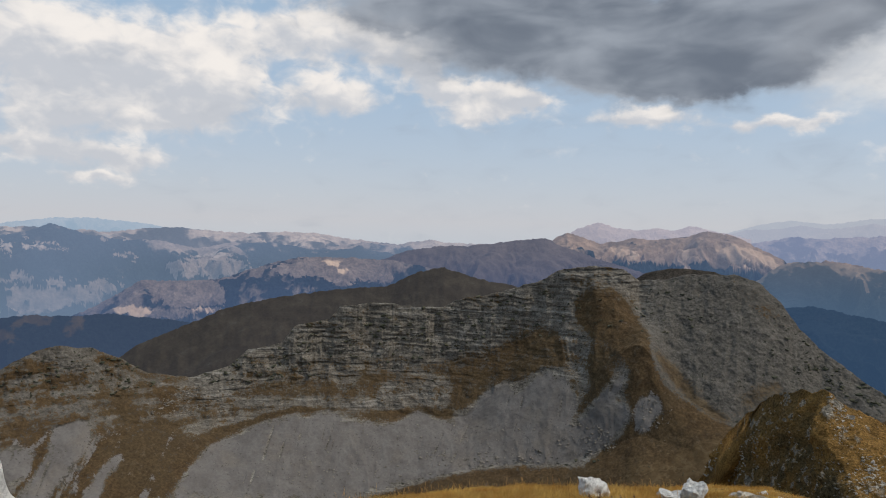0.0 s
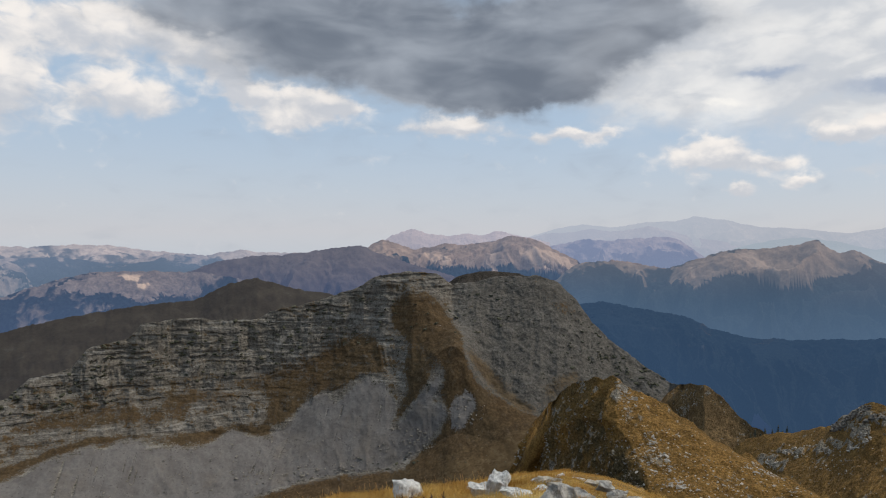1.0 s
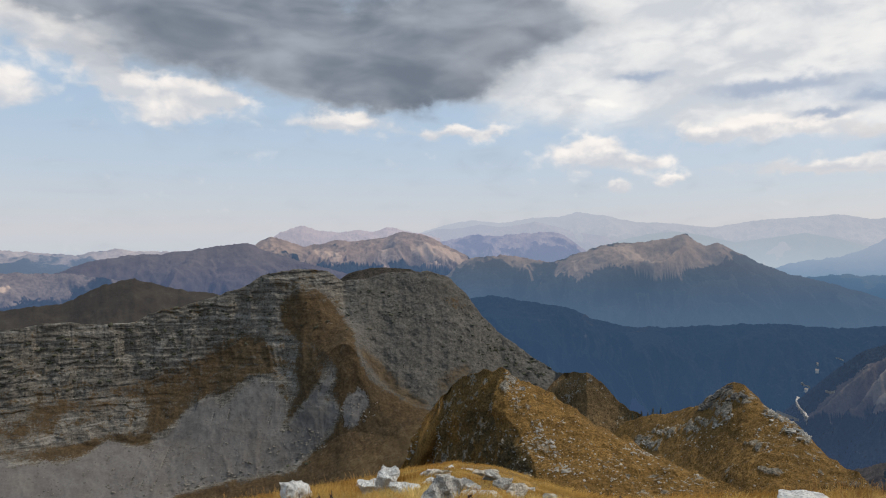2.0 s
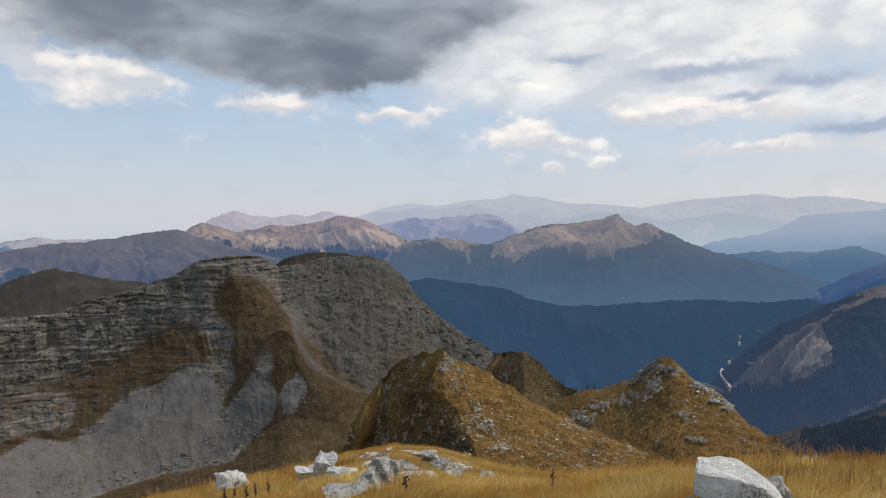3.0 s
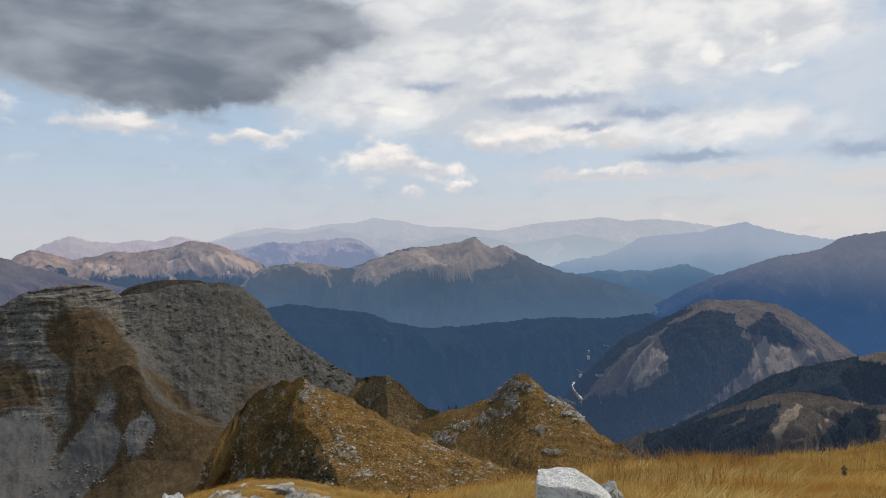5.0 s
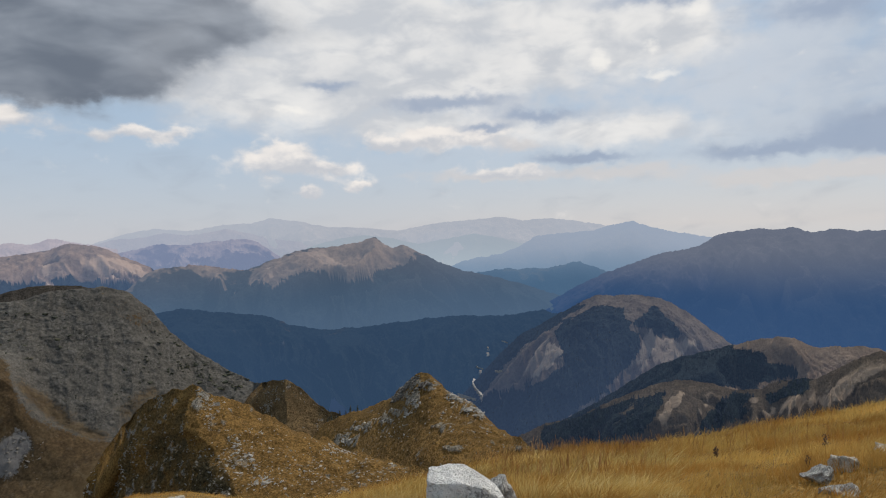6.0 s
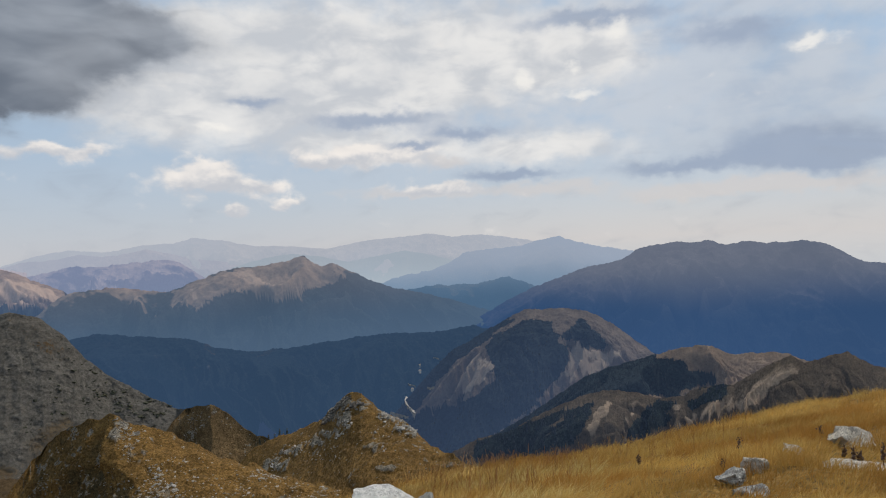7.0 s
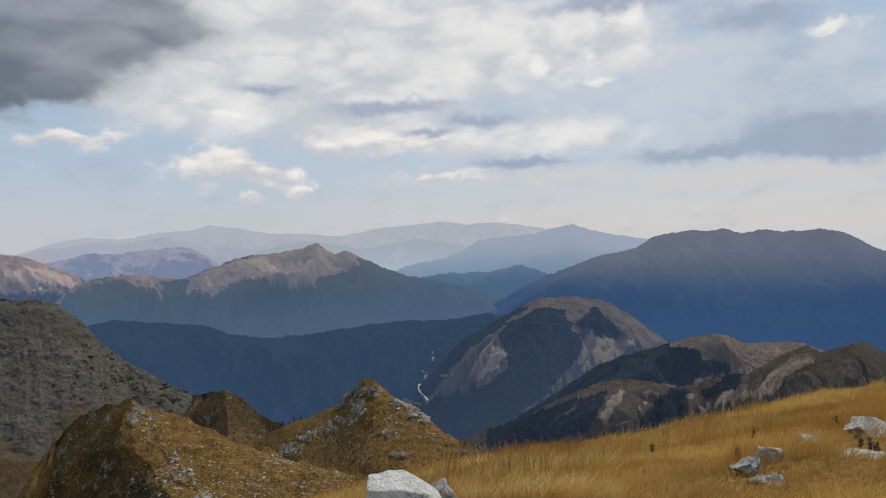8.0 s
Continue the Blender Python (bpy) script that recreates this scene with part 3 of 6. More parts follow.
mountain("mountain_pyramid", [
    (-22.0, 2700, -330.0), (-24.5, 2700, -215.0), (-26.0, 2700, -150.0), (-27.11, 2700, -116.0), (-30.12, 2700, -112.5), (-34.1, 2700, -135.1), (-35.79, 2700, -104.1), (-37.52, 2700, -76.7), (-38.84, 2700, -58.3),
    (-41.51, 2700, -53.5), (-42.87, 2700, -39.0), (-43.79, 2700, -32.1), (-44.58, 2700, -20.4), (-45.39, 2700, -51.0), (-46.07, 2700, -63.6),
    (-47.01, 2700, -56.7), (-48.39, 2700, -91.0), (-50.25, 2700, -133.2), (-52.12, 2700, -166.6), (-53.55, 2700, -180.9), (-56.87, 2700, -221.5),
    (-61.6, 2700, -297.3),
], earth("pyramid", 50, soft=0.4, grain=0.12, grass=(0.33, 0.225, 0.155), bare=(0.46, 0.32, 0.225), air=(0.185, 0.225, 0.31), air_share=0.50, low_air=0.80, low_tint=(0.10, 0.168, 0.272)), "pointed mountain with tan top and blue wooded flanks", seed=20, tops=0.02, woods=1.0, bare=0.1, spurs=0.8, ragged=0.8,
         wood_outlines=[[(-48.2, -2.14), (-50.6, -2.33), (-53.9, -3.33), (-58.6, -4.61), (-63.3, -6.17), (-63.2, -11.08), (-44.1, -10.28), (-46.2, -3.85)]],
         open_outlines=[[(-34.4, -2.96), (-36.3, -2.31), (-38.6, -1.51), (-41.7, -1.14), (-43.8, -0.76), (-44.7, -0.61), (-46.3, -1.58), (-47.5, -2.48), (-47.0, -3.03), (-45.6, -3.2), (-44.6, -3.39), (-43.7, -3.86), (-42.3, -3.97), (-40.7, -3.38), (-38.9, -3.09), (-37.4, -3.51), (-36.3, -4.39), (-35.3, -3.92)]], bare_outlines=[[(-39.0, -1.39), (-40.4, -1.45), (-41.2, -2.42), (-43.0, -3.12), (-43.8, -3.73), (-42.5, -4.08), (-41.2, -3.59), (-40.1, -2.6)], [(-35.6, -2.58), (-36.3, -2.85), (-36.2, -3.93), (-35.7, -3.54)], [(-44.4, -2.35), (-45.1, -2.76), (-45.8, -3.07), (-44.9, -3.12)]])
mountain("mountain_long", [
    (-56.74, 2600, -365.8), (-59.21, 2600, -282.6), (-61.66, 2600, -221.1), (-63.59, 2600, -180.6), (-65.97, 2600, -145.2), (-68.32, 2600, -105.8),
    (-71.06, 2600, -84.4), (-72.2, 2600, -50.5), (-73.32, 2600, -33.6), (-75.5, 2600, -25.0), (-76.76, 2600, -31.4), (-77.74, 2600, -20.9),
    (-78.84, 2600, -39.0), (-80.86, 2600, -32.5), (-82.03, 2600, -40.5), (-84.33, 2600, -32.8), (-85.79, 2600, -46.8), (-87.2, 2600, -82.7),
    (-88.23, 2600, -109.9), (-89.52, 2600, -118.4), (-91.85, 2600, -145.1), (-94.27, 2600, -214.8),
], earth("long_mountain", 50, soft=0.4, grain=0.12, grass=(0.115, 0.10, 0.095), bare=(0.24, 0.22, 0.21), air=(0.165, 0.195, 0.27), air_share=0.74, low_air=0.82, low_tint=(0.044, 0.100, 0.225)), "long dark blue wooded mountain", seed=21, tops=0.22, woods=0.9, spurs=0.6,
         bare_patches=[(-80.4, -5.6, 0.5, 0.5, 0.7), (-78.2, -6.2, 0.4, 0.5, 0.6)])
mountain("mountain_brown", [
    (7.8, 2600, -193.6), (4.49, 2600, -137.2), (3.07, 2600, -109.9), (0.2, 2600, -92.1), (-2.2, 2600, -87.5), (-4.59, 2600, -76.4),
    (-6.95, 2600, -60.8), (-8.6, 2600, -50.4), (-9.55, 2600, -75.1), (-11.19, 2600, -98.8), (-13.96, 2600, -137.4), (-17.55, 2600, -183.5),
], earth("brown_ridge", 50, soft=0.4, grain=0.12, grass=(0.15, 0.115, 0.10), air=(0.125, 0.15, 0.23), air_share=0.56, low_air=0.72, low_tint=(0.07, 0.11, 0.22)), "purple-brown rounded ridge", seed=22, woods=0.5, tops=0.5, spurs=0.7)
# the bright bare strips put the sunlit crest lines into the colour
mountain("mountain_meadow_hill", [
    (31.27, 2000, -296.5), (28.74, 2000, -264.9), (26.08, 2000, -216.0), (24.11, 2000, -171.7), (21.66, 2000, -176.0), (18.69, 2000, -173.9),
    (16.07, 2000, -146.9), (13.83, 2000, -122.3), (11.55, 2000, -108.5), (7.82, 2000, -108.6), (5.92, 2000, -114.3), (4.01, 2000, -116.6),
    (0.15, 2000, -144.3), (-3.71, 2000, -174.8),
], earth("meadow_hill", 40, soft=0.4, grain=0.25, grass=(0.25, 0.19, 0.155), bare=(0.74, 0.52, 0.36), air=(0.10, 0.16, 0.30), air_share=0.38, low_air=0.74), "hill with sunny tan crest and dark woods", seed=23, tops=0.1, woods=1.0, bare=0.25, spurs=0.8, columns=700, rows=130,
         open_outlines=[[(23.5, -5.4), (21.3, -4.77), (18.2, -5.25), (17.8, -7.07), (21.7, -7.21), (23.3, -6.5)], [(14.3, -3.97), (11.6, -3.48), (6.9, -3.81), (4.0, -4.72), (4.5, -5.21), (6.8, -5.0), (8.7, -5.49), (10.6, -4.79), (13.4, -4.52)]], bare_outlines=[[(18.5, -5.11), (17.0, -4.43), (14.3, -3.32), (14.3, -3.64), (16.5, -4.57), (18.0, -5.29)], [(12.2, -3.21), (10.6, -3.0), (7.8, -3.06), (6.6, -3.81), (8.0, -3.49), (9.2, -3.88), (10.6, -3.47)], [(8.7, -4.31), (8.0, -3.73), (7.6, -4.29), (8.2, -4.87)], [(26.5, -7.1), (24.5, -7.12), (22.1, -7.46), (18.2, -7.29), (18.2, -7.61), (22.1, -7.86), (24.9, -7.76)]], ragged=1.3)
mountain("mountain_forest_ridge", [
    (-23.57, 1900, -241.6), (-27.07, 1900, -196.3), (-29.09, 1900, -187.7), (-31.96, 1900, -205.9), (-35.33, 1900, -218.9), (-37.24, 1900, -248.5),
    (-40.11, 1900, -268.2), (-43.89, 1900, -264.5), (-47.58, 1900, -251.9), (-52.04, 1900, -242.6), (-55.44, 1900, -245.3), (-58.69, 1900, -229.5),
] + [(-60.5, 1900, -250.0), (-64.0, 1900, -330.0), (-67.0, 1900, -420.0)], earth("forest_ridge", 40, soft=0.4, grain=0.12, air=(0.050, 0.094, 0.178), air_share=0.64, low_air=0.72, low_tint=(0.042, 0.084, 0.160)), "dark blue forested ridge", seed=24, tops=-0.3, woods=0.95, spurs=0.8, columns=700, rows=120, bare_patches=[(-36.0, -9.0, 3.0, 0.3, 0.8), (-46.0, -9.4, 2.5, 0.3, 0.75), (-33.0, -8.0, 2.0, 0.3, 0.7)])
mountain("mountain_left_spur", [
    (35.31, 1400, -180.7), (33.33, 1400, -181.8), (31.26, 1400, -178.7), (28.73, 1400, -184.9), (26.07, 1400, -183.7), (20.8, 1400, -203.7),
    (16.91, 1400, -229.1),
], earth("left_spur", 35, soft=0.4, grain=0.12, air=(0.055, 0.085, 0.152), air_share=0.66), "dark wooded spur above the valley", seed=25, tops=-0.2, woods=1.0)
ROUND_WOODS = [(-62.9, -6.7), (-63.9, -6.61), (-65.1, -6.87), (-65.4, -7.67), (-65.9, -8.02), (-65.6, -8.69), (-66.5, -8.92), (-66.4, -10.49), (-65.0, -12.03), (-63.6, -13.34), (-63.1, -13.77), (-57.1, -13.63), (-59.0, -12.36), (-60.2, -11.5), (-60.0, -10.15), (-59.5, -9.22), (-60.1, -7.88), (-61.5, -7.46), (-62.5, -6.8)]
ROUND_FOOT = [(-52.0, -14.6), (-54.4, -13.6), (-57.0, -13.6), (-60.0, -11.6), (-64.0, -13.4), (-60.0, -16.0), (-56.5, -18.0), (-52.0, -18.0)]
ROUND_HEAD = [(-65.9, -8.02), (-67.7, -6.58), (-68.4, -7.15), (-69.2, -8.06), (-69.8, -8.73), (-69.4, -9.39), (-68.5, -8.94), (-68.0, -9.61), (-67.2, -9.6), (-67.0, -8.48), (-66.1, -8.36)]
ROUND_CHUTE = [(-66.8, -8.93), (-68.3, -9.17), (-70.0, -9.17), (-71.3, -9.61), (-69.1, -10.94), (-67.3, -11.82), (-65.5, -12.47), (-64.5, -13.23), (-63.3, -13.77), (-64.8, -12.25), (-66.4, -10.49)]
ROUND_TOP = [(-61.3, -6.54), (-63.0, -5.9), (-65.3, -5.73), (-67.5, -6.01), (-69.7, -6.95), (-71.7, -8.07), (-71.7, -9.39), (-70.1, -8.95), (-67.7, -6.58), (-65.9, -8.02), (-65.2, -6.87), (-63.4, -6.48)]
KNOLL_TOPS = [(-75.3, -9.4), (-76.6, -8.71), (-77.8, -8.96), (-78.8, -9.59), (-82.2, -9.24), (-82.0, -9.76), (-78.8, -11.29), (-77.8, -10.8), (-76.3, -10.58), (-75.3, -9.93)]
KNOLL_WOODS = [(-62.1, -14.9), (-67.8, -11.5), (-70.9, -10.3), (-73.7, -9.8), (-75.7, -10.1), (-75.9, -10.8), (-77.9, -10.7), (-78.0, -11.6), (-73.6, -12.8), (-68.9, -13.2), (-61.5, -16.2), (-56.5, -17.6)]
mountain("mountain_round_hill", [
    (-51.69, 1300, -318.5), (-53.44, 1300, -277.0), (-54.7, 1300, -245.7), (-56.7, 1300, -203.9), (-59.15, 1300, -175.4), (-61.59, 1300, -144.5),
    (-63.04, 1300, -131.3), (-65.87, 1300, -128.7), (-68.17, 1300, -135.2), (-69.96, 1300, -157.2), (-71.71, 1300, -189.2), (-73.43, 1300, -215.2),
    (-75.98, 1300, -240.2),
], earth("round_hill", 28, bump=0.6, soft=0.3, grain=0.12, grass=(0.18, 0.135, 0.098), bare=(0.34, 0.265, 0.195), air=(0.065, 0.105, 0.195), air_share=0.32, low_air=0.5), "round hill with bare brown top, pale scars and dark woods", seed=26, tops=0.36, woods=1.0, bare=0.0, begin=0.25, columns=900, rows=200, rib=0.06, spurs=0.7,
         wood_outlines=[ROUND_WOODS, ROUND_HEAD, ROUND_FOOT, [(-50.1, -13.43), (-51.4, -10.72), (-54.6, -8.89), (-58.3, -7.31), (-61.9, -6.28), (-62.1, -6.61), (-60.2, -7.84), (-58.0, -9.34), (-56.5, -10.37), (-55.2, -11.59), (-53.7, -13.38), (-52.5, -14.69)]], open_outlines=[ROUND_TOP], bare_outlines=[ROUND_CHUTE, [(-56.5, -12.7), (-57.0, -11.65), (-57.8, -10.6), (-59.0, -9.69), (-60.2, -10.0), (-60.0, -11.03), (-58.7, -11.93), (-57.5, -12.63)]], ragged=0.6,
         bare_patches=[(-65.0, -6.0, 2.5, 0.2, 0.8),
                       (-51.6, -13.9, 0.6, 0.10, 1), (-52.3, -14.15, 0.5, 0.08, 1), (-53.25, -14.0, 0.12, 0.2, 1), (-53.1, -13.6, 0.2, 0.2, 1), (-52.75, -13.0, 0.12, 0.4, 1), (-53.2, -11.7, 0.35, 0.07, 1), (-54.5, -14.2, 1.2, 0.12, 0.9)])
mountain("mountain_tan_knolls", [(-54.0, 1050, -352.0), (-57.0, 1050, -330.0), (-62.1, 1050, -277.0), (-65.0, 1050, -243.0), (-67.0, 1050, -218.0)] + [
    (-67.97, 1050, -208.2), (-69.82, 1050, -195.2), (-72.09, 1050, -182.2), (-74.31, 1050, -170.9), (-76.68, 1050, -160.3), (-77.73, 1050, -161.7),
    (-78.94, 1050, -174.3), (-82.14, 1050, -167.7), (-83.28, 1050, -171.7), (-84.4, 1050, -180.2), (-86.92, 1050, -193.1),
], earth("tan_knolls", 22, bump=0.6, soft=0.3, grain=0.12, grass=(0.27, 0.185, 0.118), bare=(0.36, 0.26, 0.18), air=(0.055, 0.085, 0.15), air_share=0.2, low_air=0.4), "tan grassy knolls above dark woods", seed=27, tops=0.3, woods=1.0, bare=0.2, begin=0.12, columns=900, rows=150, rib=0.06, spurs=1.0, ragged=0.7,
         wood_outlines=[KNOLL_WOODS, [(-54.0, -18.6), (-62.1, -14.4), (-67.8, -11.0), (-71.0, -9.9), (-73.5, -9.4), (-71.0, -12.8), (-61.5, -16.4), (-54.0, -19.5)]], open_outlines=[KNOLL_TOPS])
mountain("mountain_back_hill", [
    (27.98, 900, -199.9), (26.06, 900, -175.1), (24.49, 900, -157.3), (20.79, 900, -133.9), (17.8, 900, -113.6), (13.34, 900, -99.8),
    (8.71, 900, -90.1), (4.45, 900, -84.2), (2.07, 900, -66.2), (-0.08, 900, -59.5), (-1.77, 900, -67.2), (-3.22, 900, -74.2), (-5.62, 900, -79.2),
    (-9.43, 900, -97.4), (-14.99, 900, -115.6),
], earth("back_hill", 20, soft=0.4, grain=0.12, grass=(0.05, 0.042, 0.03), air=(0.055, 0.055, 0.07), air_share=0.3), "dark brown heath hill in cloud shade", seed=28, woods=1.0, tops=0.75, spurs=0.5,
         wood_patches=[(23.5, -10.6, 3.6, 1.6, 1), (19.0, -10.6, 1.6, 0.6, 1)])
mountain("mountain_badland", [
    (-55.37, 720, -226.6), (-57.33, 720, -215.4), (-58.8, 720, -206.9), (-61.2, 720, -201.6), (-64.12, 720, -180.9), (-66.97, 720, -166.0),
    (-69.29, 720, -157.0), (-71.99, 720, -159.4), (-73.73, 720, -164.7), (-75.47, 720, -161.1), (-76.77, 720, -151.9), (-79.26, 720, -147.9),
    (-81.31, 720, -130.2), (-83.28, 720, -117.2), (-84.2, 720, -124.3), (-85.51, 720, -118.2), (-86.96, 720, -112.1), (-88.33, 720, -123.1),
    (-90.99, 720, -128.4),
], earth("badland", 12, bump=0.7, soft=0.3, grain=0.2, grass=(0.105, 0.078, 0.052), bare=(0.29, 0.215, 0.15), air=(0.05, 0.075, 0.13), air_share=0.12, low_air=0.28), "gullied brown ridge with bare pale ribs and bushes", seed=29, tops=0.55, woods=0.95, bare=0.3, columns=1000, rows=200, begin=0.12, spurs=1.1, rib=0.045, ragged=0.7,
         wood_outlines=[[(-73.3, -13.17), (-75.1, -13.24), (-74.0, -15.1), (-70.8, -16.52), (-71.7, -14.66)], [(-77.8, -11.58), (-79.2, -11.53), (-78.7, -12.83), (-76.2, -13.98), (-75.2, -12.98)], [(-58.3, -16.54), (-64.1, -14.61), (-68.4, -13.39), (-67.8, -14.74), (-66.6, -16.61), (-62.0, -17.93), (-58.2, -17.87)]], bare_outlines=[[(-67.8, -15.49), (-68.3, -14.33), (-69.5, -13.33), (-69.7, -13.68), (-69.0, -14.76), (-68.2, -15.92)], [(-71.2, -13.02), (-71.9, -13.36), (-71.6, -14.24), (-70.9, -15.4), (-70.7, -15.15), (-71.3, -14.08)], [(-78.3, -11.56), (-75.2, -12.85), (-74.1, -14.19), (-74.6, -14.3), (-76.2, -12.94)], [(-83.1, -9.46), (-84.3, -10.04), (-82.6, -11.62), (-80.2, -13.52), (-77.7, -14.67), (-75.1, -15.31), (-75.4, -14.27), (-77.2, -13.16), (-79.2, -12.55), (-81.5, -10.67)]])


def conifer_woods(places, seed):
    """Small firs on the wooded slopes. places: (mountain, how many, height)."""
    rng = np.random.default_rng(seed)
    verts, faces = [], []
    for name, many, tall in places:
        p, woods = next((p, w) for n, p, w in WOODS if n == name)
        pick = np.argwhere(woods[2:-2, 2:-2] > 0.35) + 2
        edge = pick[rng.permutation(len(pick))[:many]]
        for r, c in edge:
            at = p[r, c] + (p[r + 1, c] - p[r, c]) * rng.random() + (p[r, c + 1] - p[r, c]) * rng.random()
            h, turn = tall * rng.uniform(0.6, 1.3), rng.random() * 6
            for low, high, wide in ((-0.05, 0.55, 0.24), (0.3, 1.0, 0.17)):
                k = len(verts)
                for i in range(6):
                    a, w = turn + i * math.pi / 3, wide * h * rng.uniform(0.7, 1.25)
                    verts.append((at[0] + math.cos(a) * w, at[1] + math.sin(a) * w, at[2] + h * (low + rng.uniform(0, 0.08))))
                verts.append((at[0], at[1], at[2] + h * high))
                faces += [(k + i, k + (i + 1) % 6, k + 6) for i in range(6)]
    mesh = bpy.data.meshes.new("conifer_woods")
    mesh.from_pydata(verts, [], faces)
    mat = bpy.data.materials.new("fir")
    mat.use_nodes = True
    n = Nodes(mat.node_tree)
    tint = n.noise(n.add("ShaderNodeNewGeometry").outputs["Position"], 0.06, 3.0)
    body = n.add("ShaderNodeBsdfPrincipled", n.mix(n.step(tint, 0.3, 0.7), (0.010, 0.014, 0.015), (0.026, 0.030, 0.026)))
    body.inputs["Roughness"].default_value = 0.9
    # the firs glow faintly blue: haze painted into their material
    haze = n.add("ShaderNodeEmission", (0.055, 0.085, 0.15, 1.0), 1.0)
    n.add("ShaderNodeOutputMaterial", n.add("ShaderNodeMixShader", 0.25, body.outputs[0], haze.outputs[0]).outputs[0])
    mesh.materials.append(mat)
    return tagged(new("conifer_woods", mesh), "dark green firs scattered over the slopes", "trees", kind="stuff")


ROADS = [([(-51.3, -13.82), (-51.7, -13.98), (-52.2, -14.12), (-52.8, -14.31)], 4.0), ([(-52.7, -12.68), (-52.6, -13.04), (-52.8, -13.43), (-53.1, -13.72), (-53.3, -14.05), (-53.2, -14.32)], 5.0), ([(-52.9, -11.61), (-53.1, -11.73), (-53.5, -11.84)], 3.5), ([(-54.5, -12.0), (-54.8, -12.07), (-55.1, -11.97)], 3.0), ([(-55.1, -9.54), (-55.4, -9.62), (-55.6, -9.7)], 2.5)]
HOUSES = [(-53.9, -10.71, 6), (-53.2, -12.17, 6), (-53.9, -10.22, 5)]


def valley_road():
    """A pale road and a few roofs at the foot of the round hill."""
    bpy.context.view_layer.update()
    graph = bpy.context.evaluated_depsgraph_get()

    def ground_at(b, e):
        way = Vector((-math.sin(radians(b)) * math.cos(radians(e)), math.cos(radians(b)) * math.cos(radians(e)), math.sin(radians(e))))
        hit, at_, up, *_ = scene.ray_cast(graph, Vector((0, 0, EYE)) + way * 300, way)
        return at_ if hit else Vector((0, 0, EYE)) + way * 1250

    def skin(name, low, high):
        mat = bpy.data.materials.new(name)
        mat.use_nodes = True
        n = Nodes(mat.node_tree)
        dust = n.noise(n.add("ShaderNodeNewGeometry").outputs["Position"], 0.15, 4.0)
        body = n.add("ShaderNodeBsdfPrincipled", n.mix(n.step(dust, 0.3, 0.7), low, high))
        body.inputs["Roughness"].default_value = 0.9
        n.add("ShaderNodeOutputMaterial", body.outputs[0])
        return mat

    gravel, plaster, tile = skin("gravel", (0.27, 0.25, 0.235), (0.38, 0.355, 0.33)), skin("plaster", (0.5, 0.48, 0.45), (0.62, 0.6, 0.57)), skin("roof_tile", (0.30, 0.24, 0.21), (0.40, 0.34, 0.31))
    for line, wide in ROADS:
        pts = [ground_at(*q) + Vector((0, 0, 1.2)) for q in line]
        way = []
        for a, b in zip(pts, pts[1:]):
            way += [a.lerp(b, i / 6) for i in range(6)]
        way.append(pts[-1])
        bm = bmesh.new()
        rims = []
        for i, at_ in enumerate(way):
            run = (way[min(i + 1, len(way) - 1)] - way[max(i - 1, 0)]).normalized()
            side = Vector((run.y, -run.x, 0.0)).normalized() * wide * (0.5 + 0.12 * math.sin(1.7 * i))
            up = Vector((0, 0, wide * 0.35))
            rims.append([bm.verts.new(at_ + side + up), bm.verts.new(at_ - side - up * 0.2), bm.verts.new(at_ - side - up * 3), bm.verts.new(at_ + side - up * 3)])
        for a, b in zip(rims, rims[1:]):
            for k in range(4):
                bm.faces.new((a[k], a[(k + 1) % 4], b[(k + 1) % 4], b[k]))
        mesh = bpy.data.meshes.new("road")
        bm.to_mesh(mesh)
        bm.free()
        mesh.materials.append(gravel)
        tagged(new("road", mesh), "pale gravel road winding on the wooded slope", "road", kind="structure")
    for i, (b, e, wide) in enumerate(HOUSES):
        at_ = ground_at(b, e)
        root = tagged(new("house"), "small pale house in the valley far below", "house", group="houses in the valley")
        root.matrix_world = pose(at_.x, at_.y, at_.z, 0, 0, b + 25 * i)
        bm = bmesh.new()
        bmesh.ops.create_cube(bm, size=1.0, matrix=pose(0, 0, 1.5) @ Matrix.Diagonal((wide, wide * 0.7, 7.0, 1)))
        mesh = bpy.data.meshes.new("wall")
        bm.to_mesh(mesh)
        bm.free()
        mesh.materials.append(plaster)
        new("wall", mesh).parent = root
        bm = bmesh.new()
        ends = [[bm.verts.new((x, y, z)) for y, z in ((-wide * 0.42, 4.9), (0, 7.6), (wide * 0.42, 4.9))] for x in (-wide * 0.56, wide * 0.56)]
        bm.faces.new(ends[0]), bm.faces.new(ends[1][::-1])
        for k in range(3):
            bm.faces.new((ends[0][k], ends[1][k], ends[1][(k + 1) % 3], ends[0][(k + 1) % 3]))
        mesh = bpy.data.meshes.new("roof")
        bm.to_mesh(mesh)
        bm.free()
        mesh.materials.append(tile)
        new("roof", mesh).parent = root


valley_road()


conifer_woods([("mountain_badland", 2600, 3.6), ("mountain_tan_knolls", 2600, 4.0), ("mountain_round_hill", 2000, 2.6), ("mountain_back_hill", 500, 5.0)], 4)

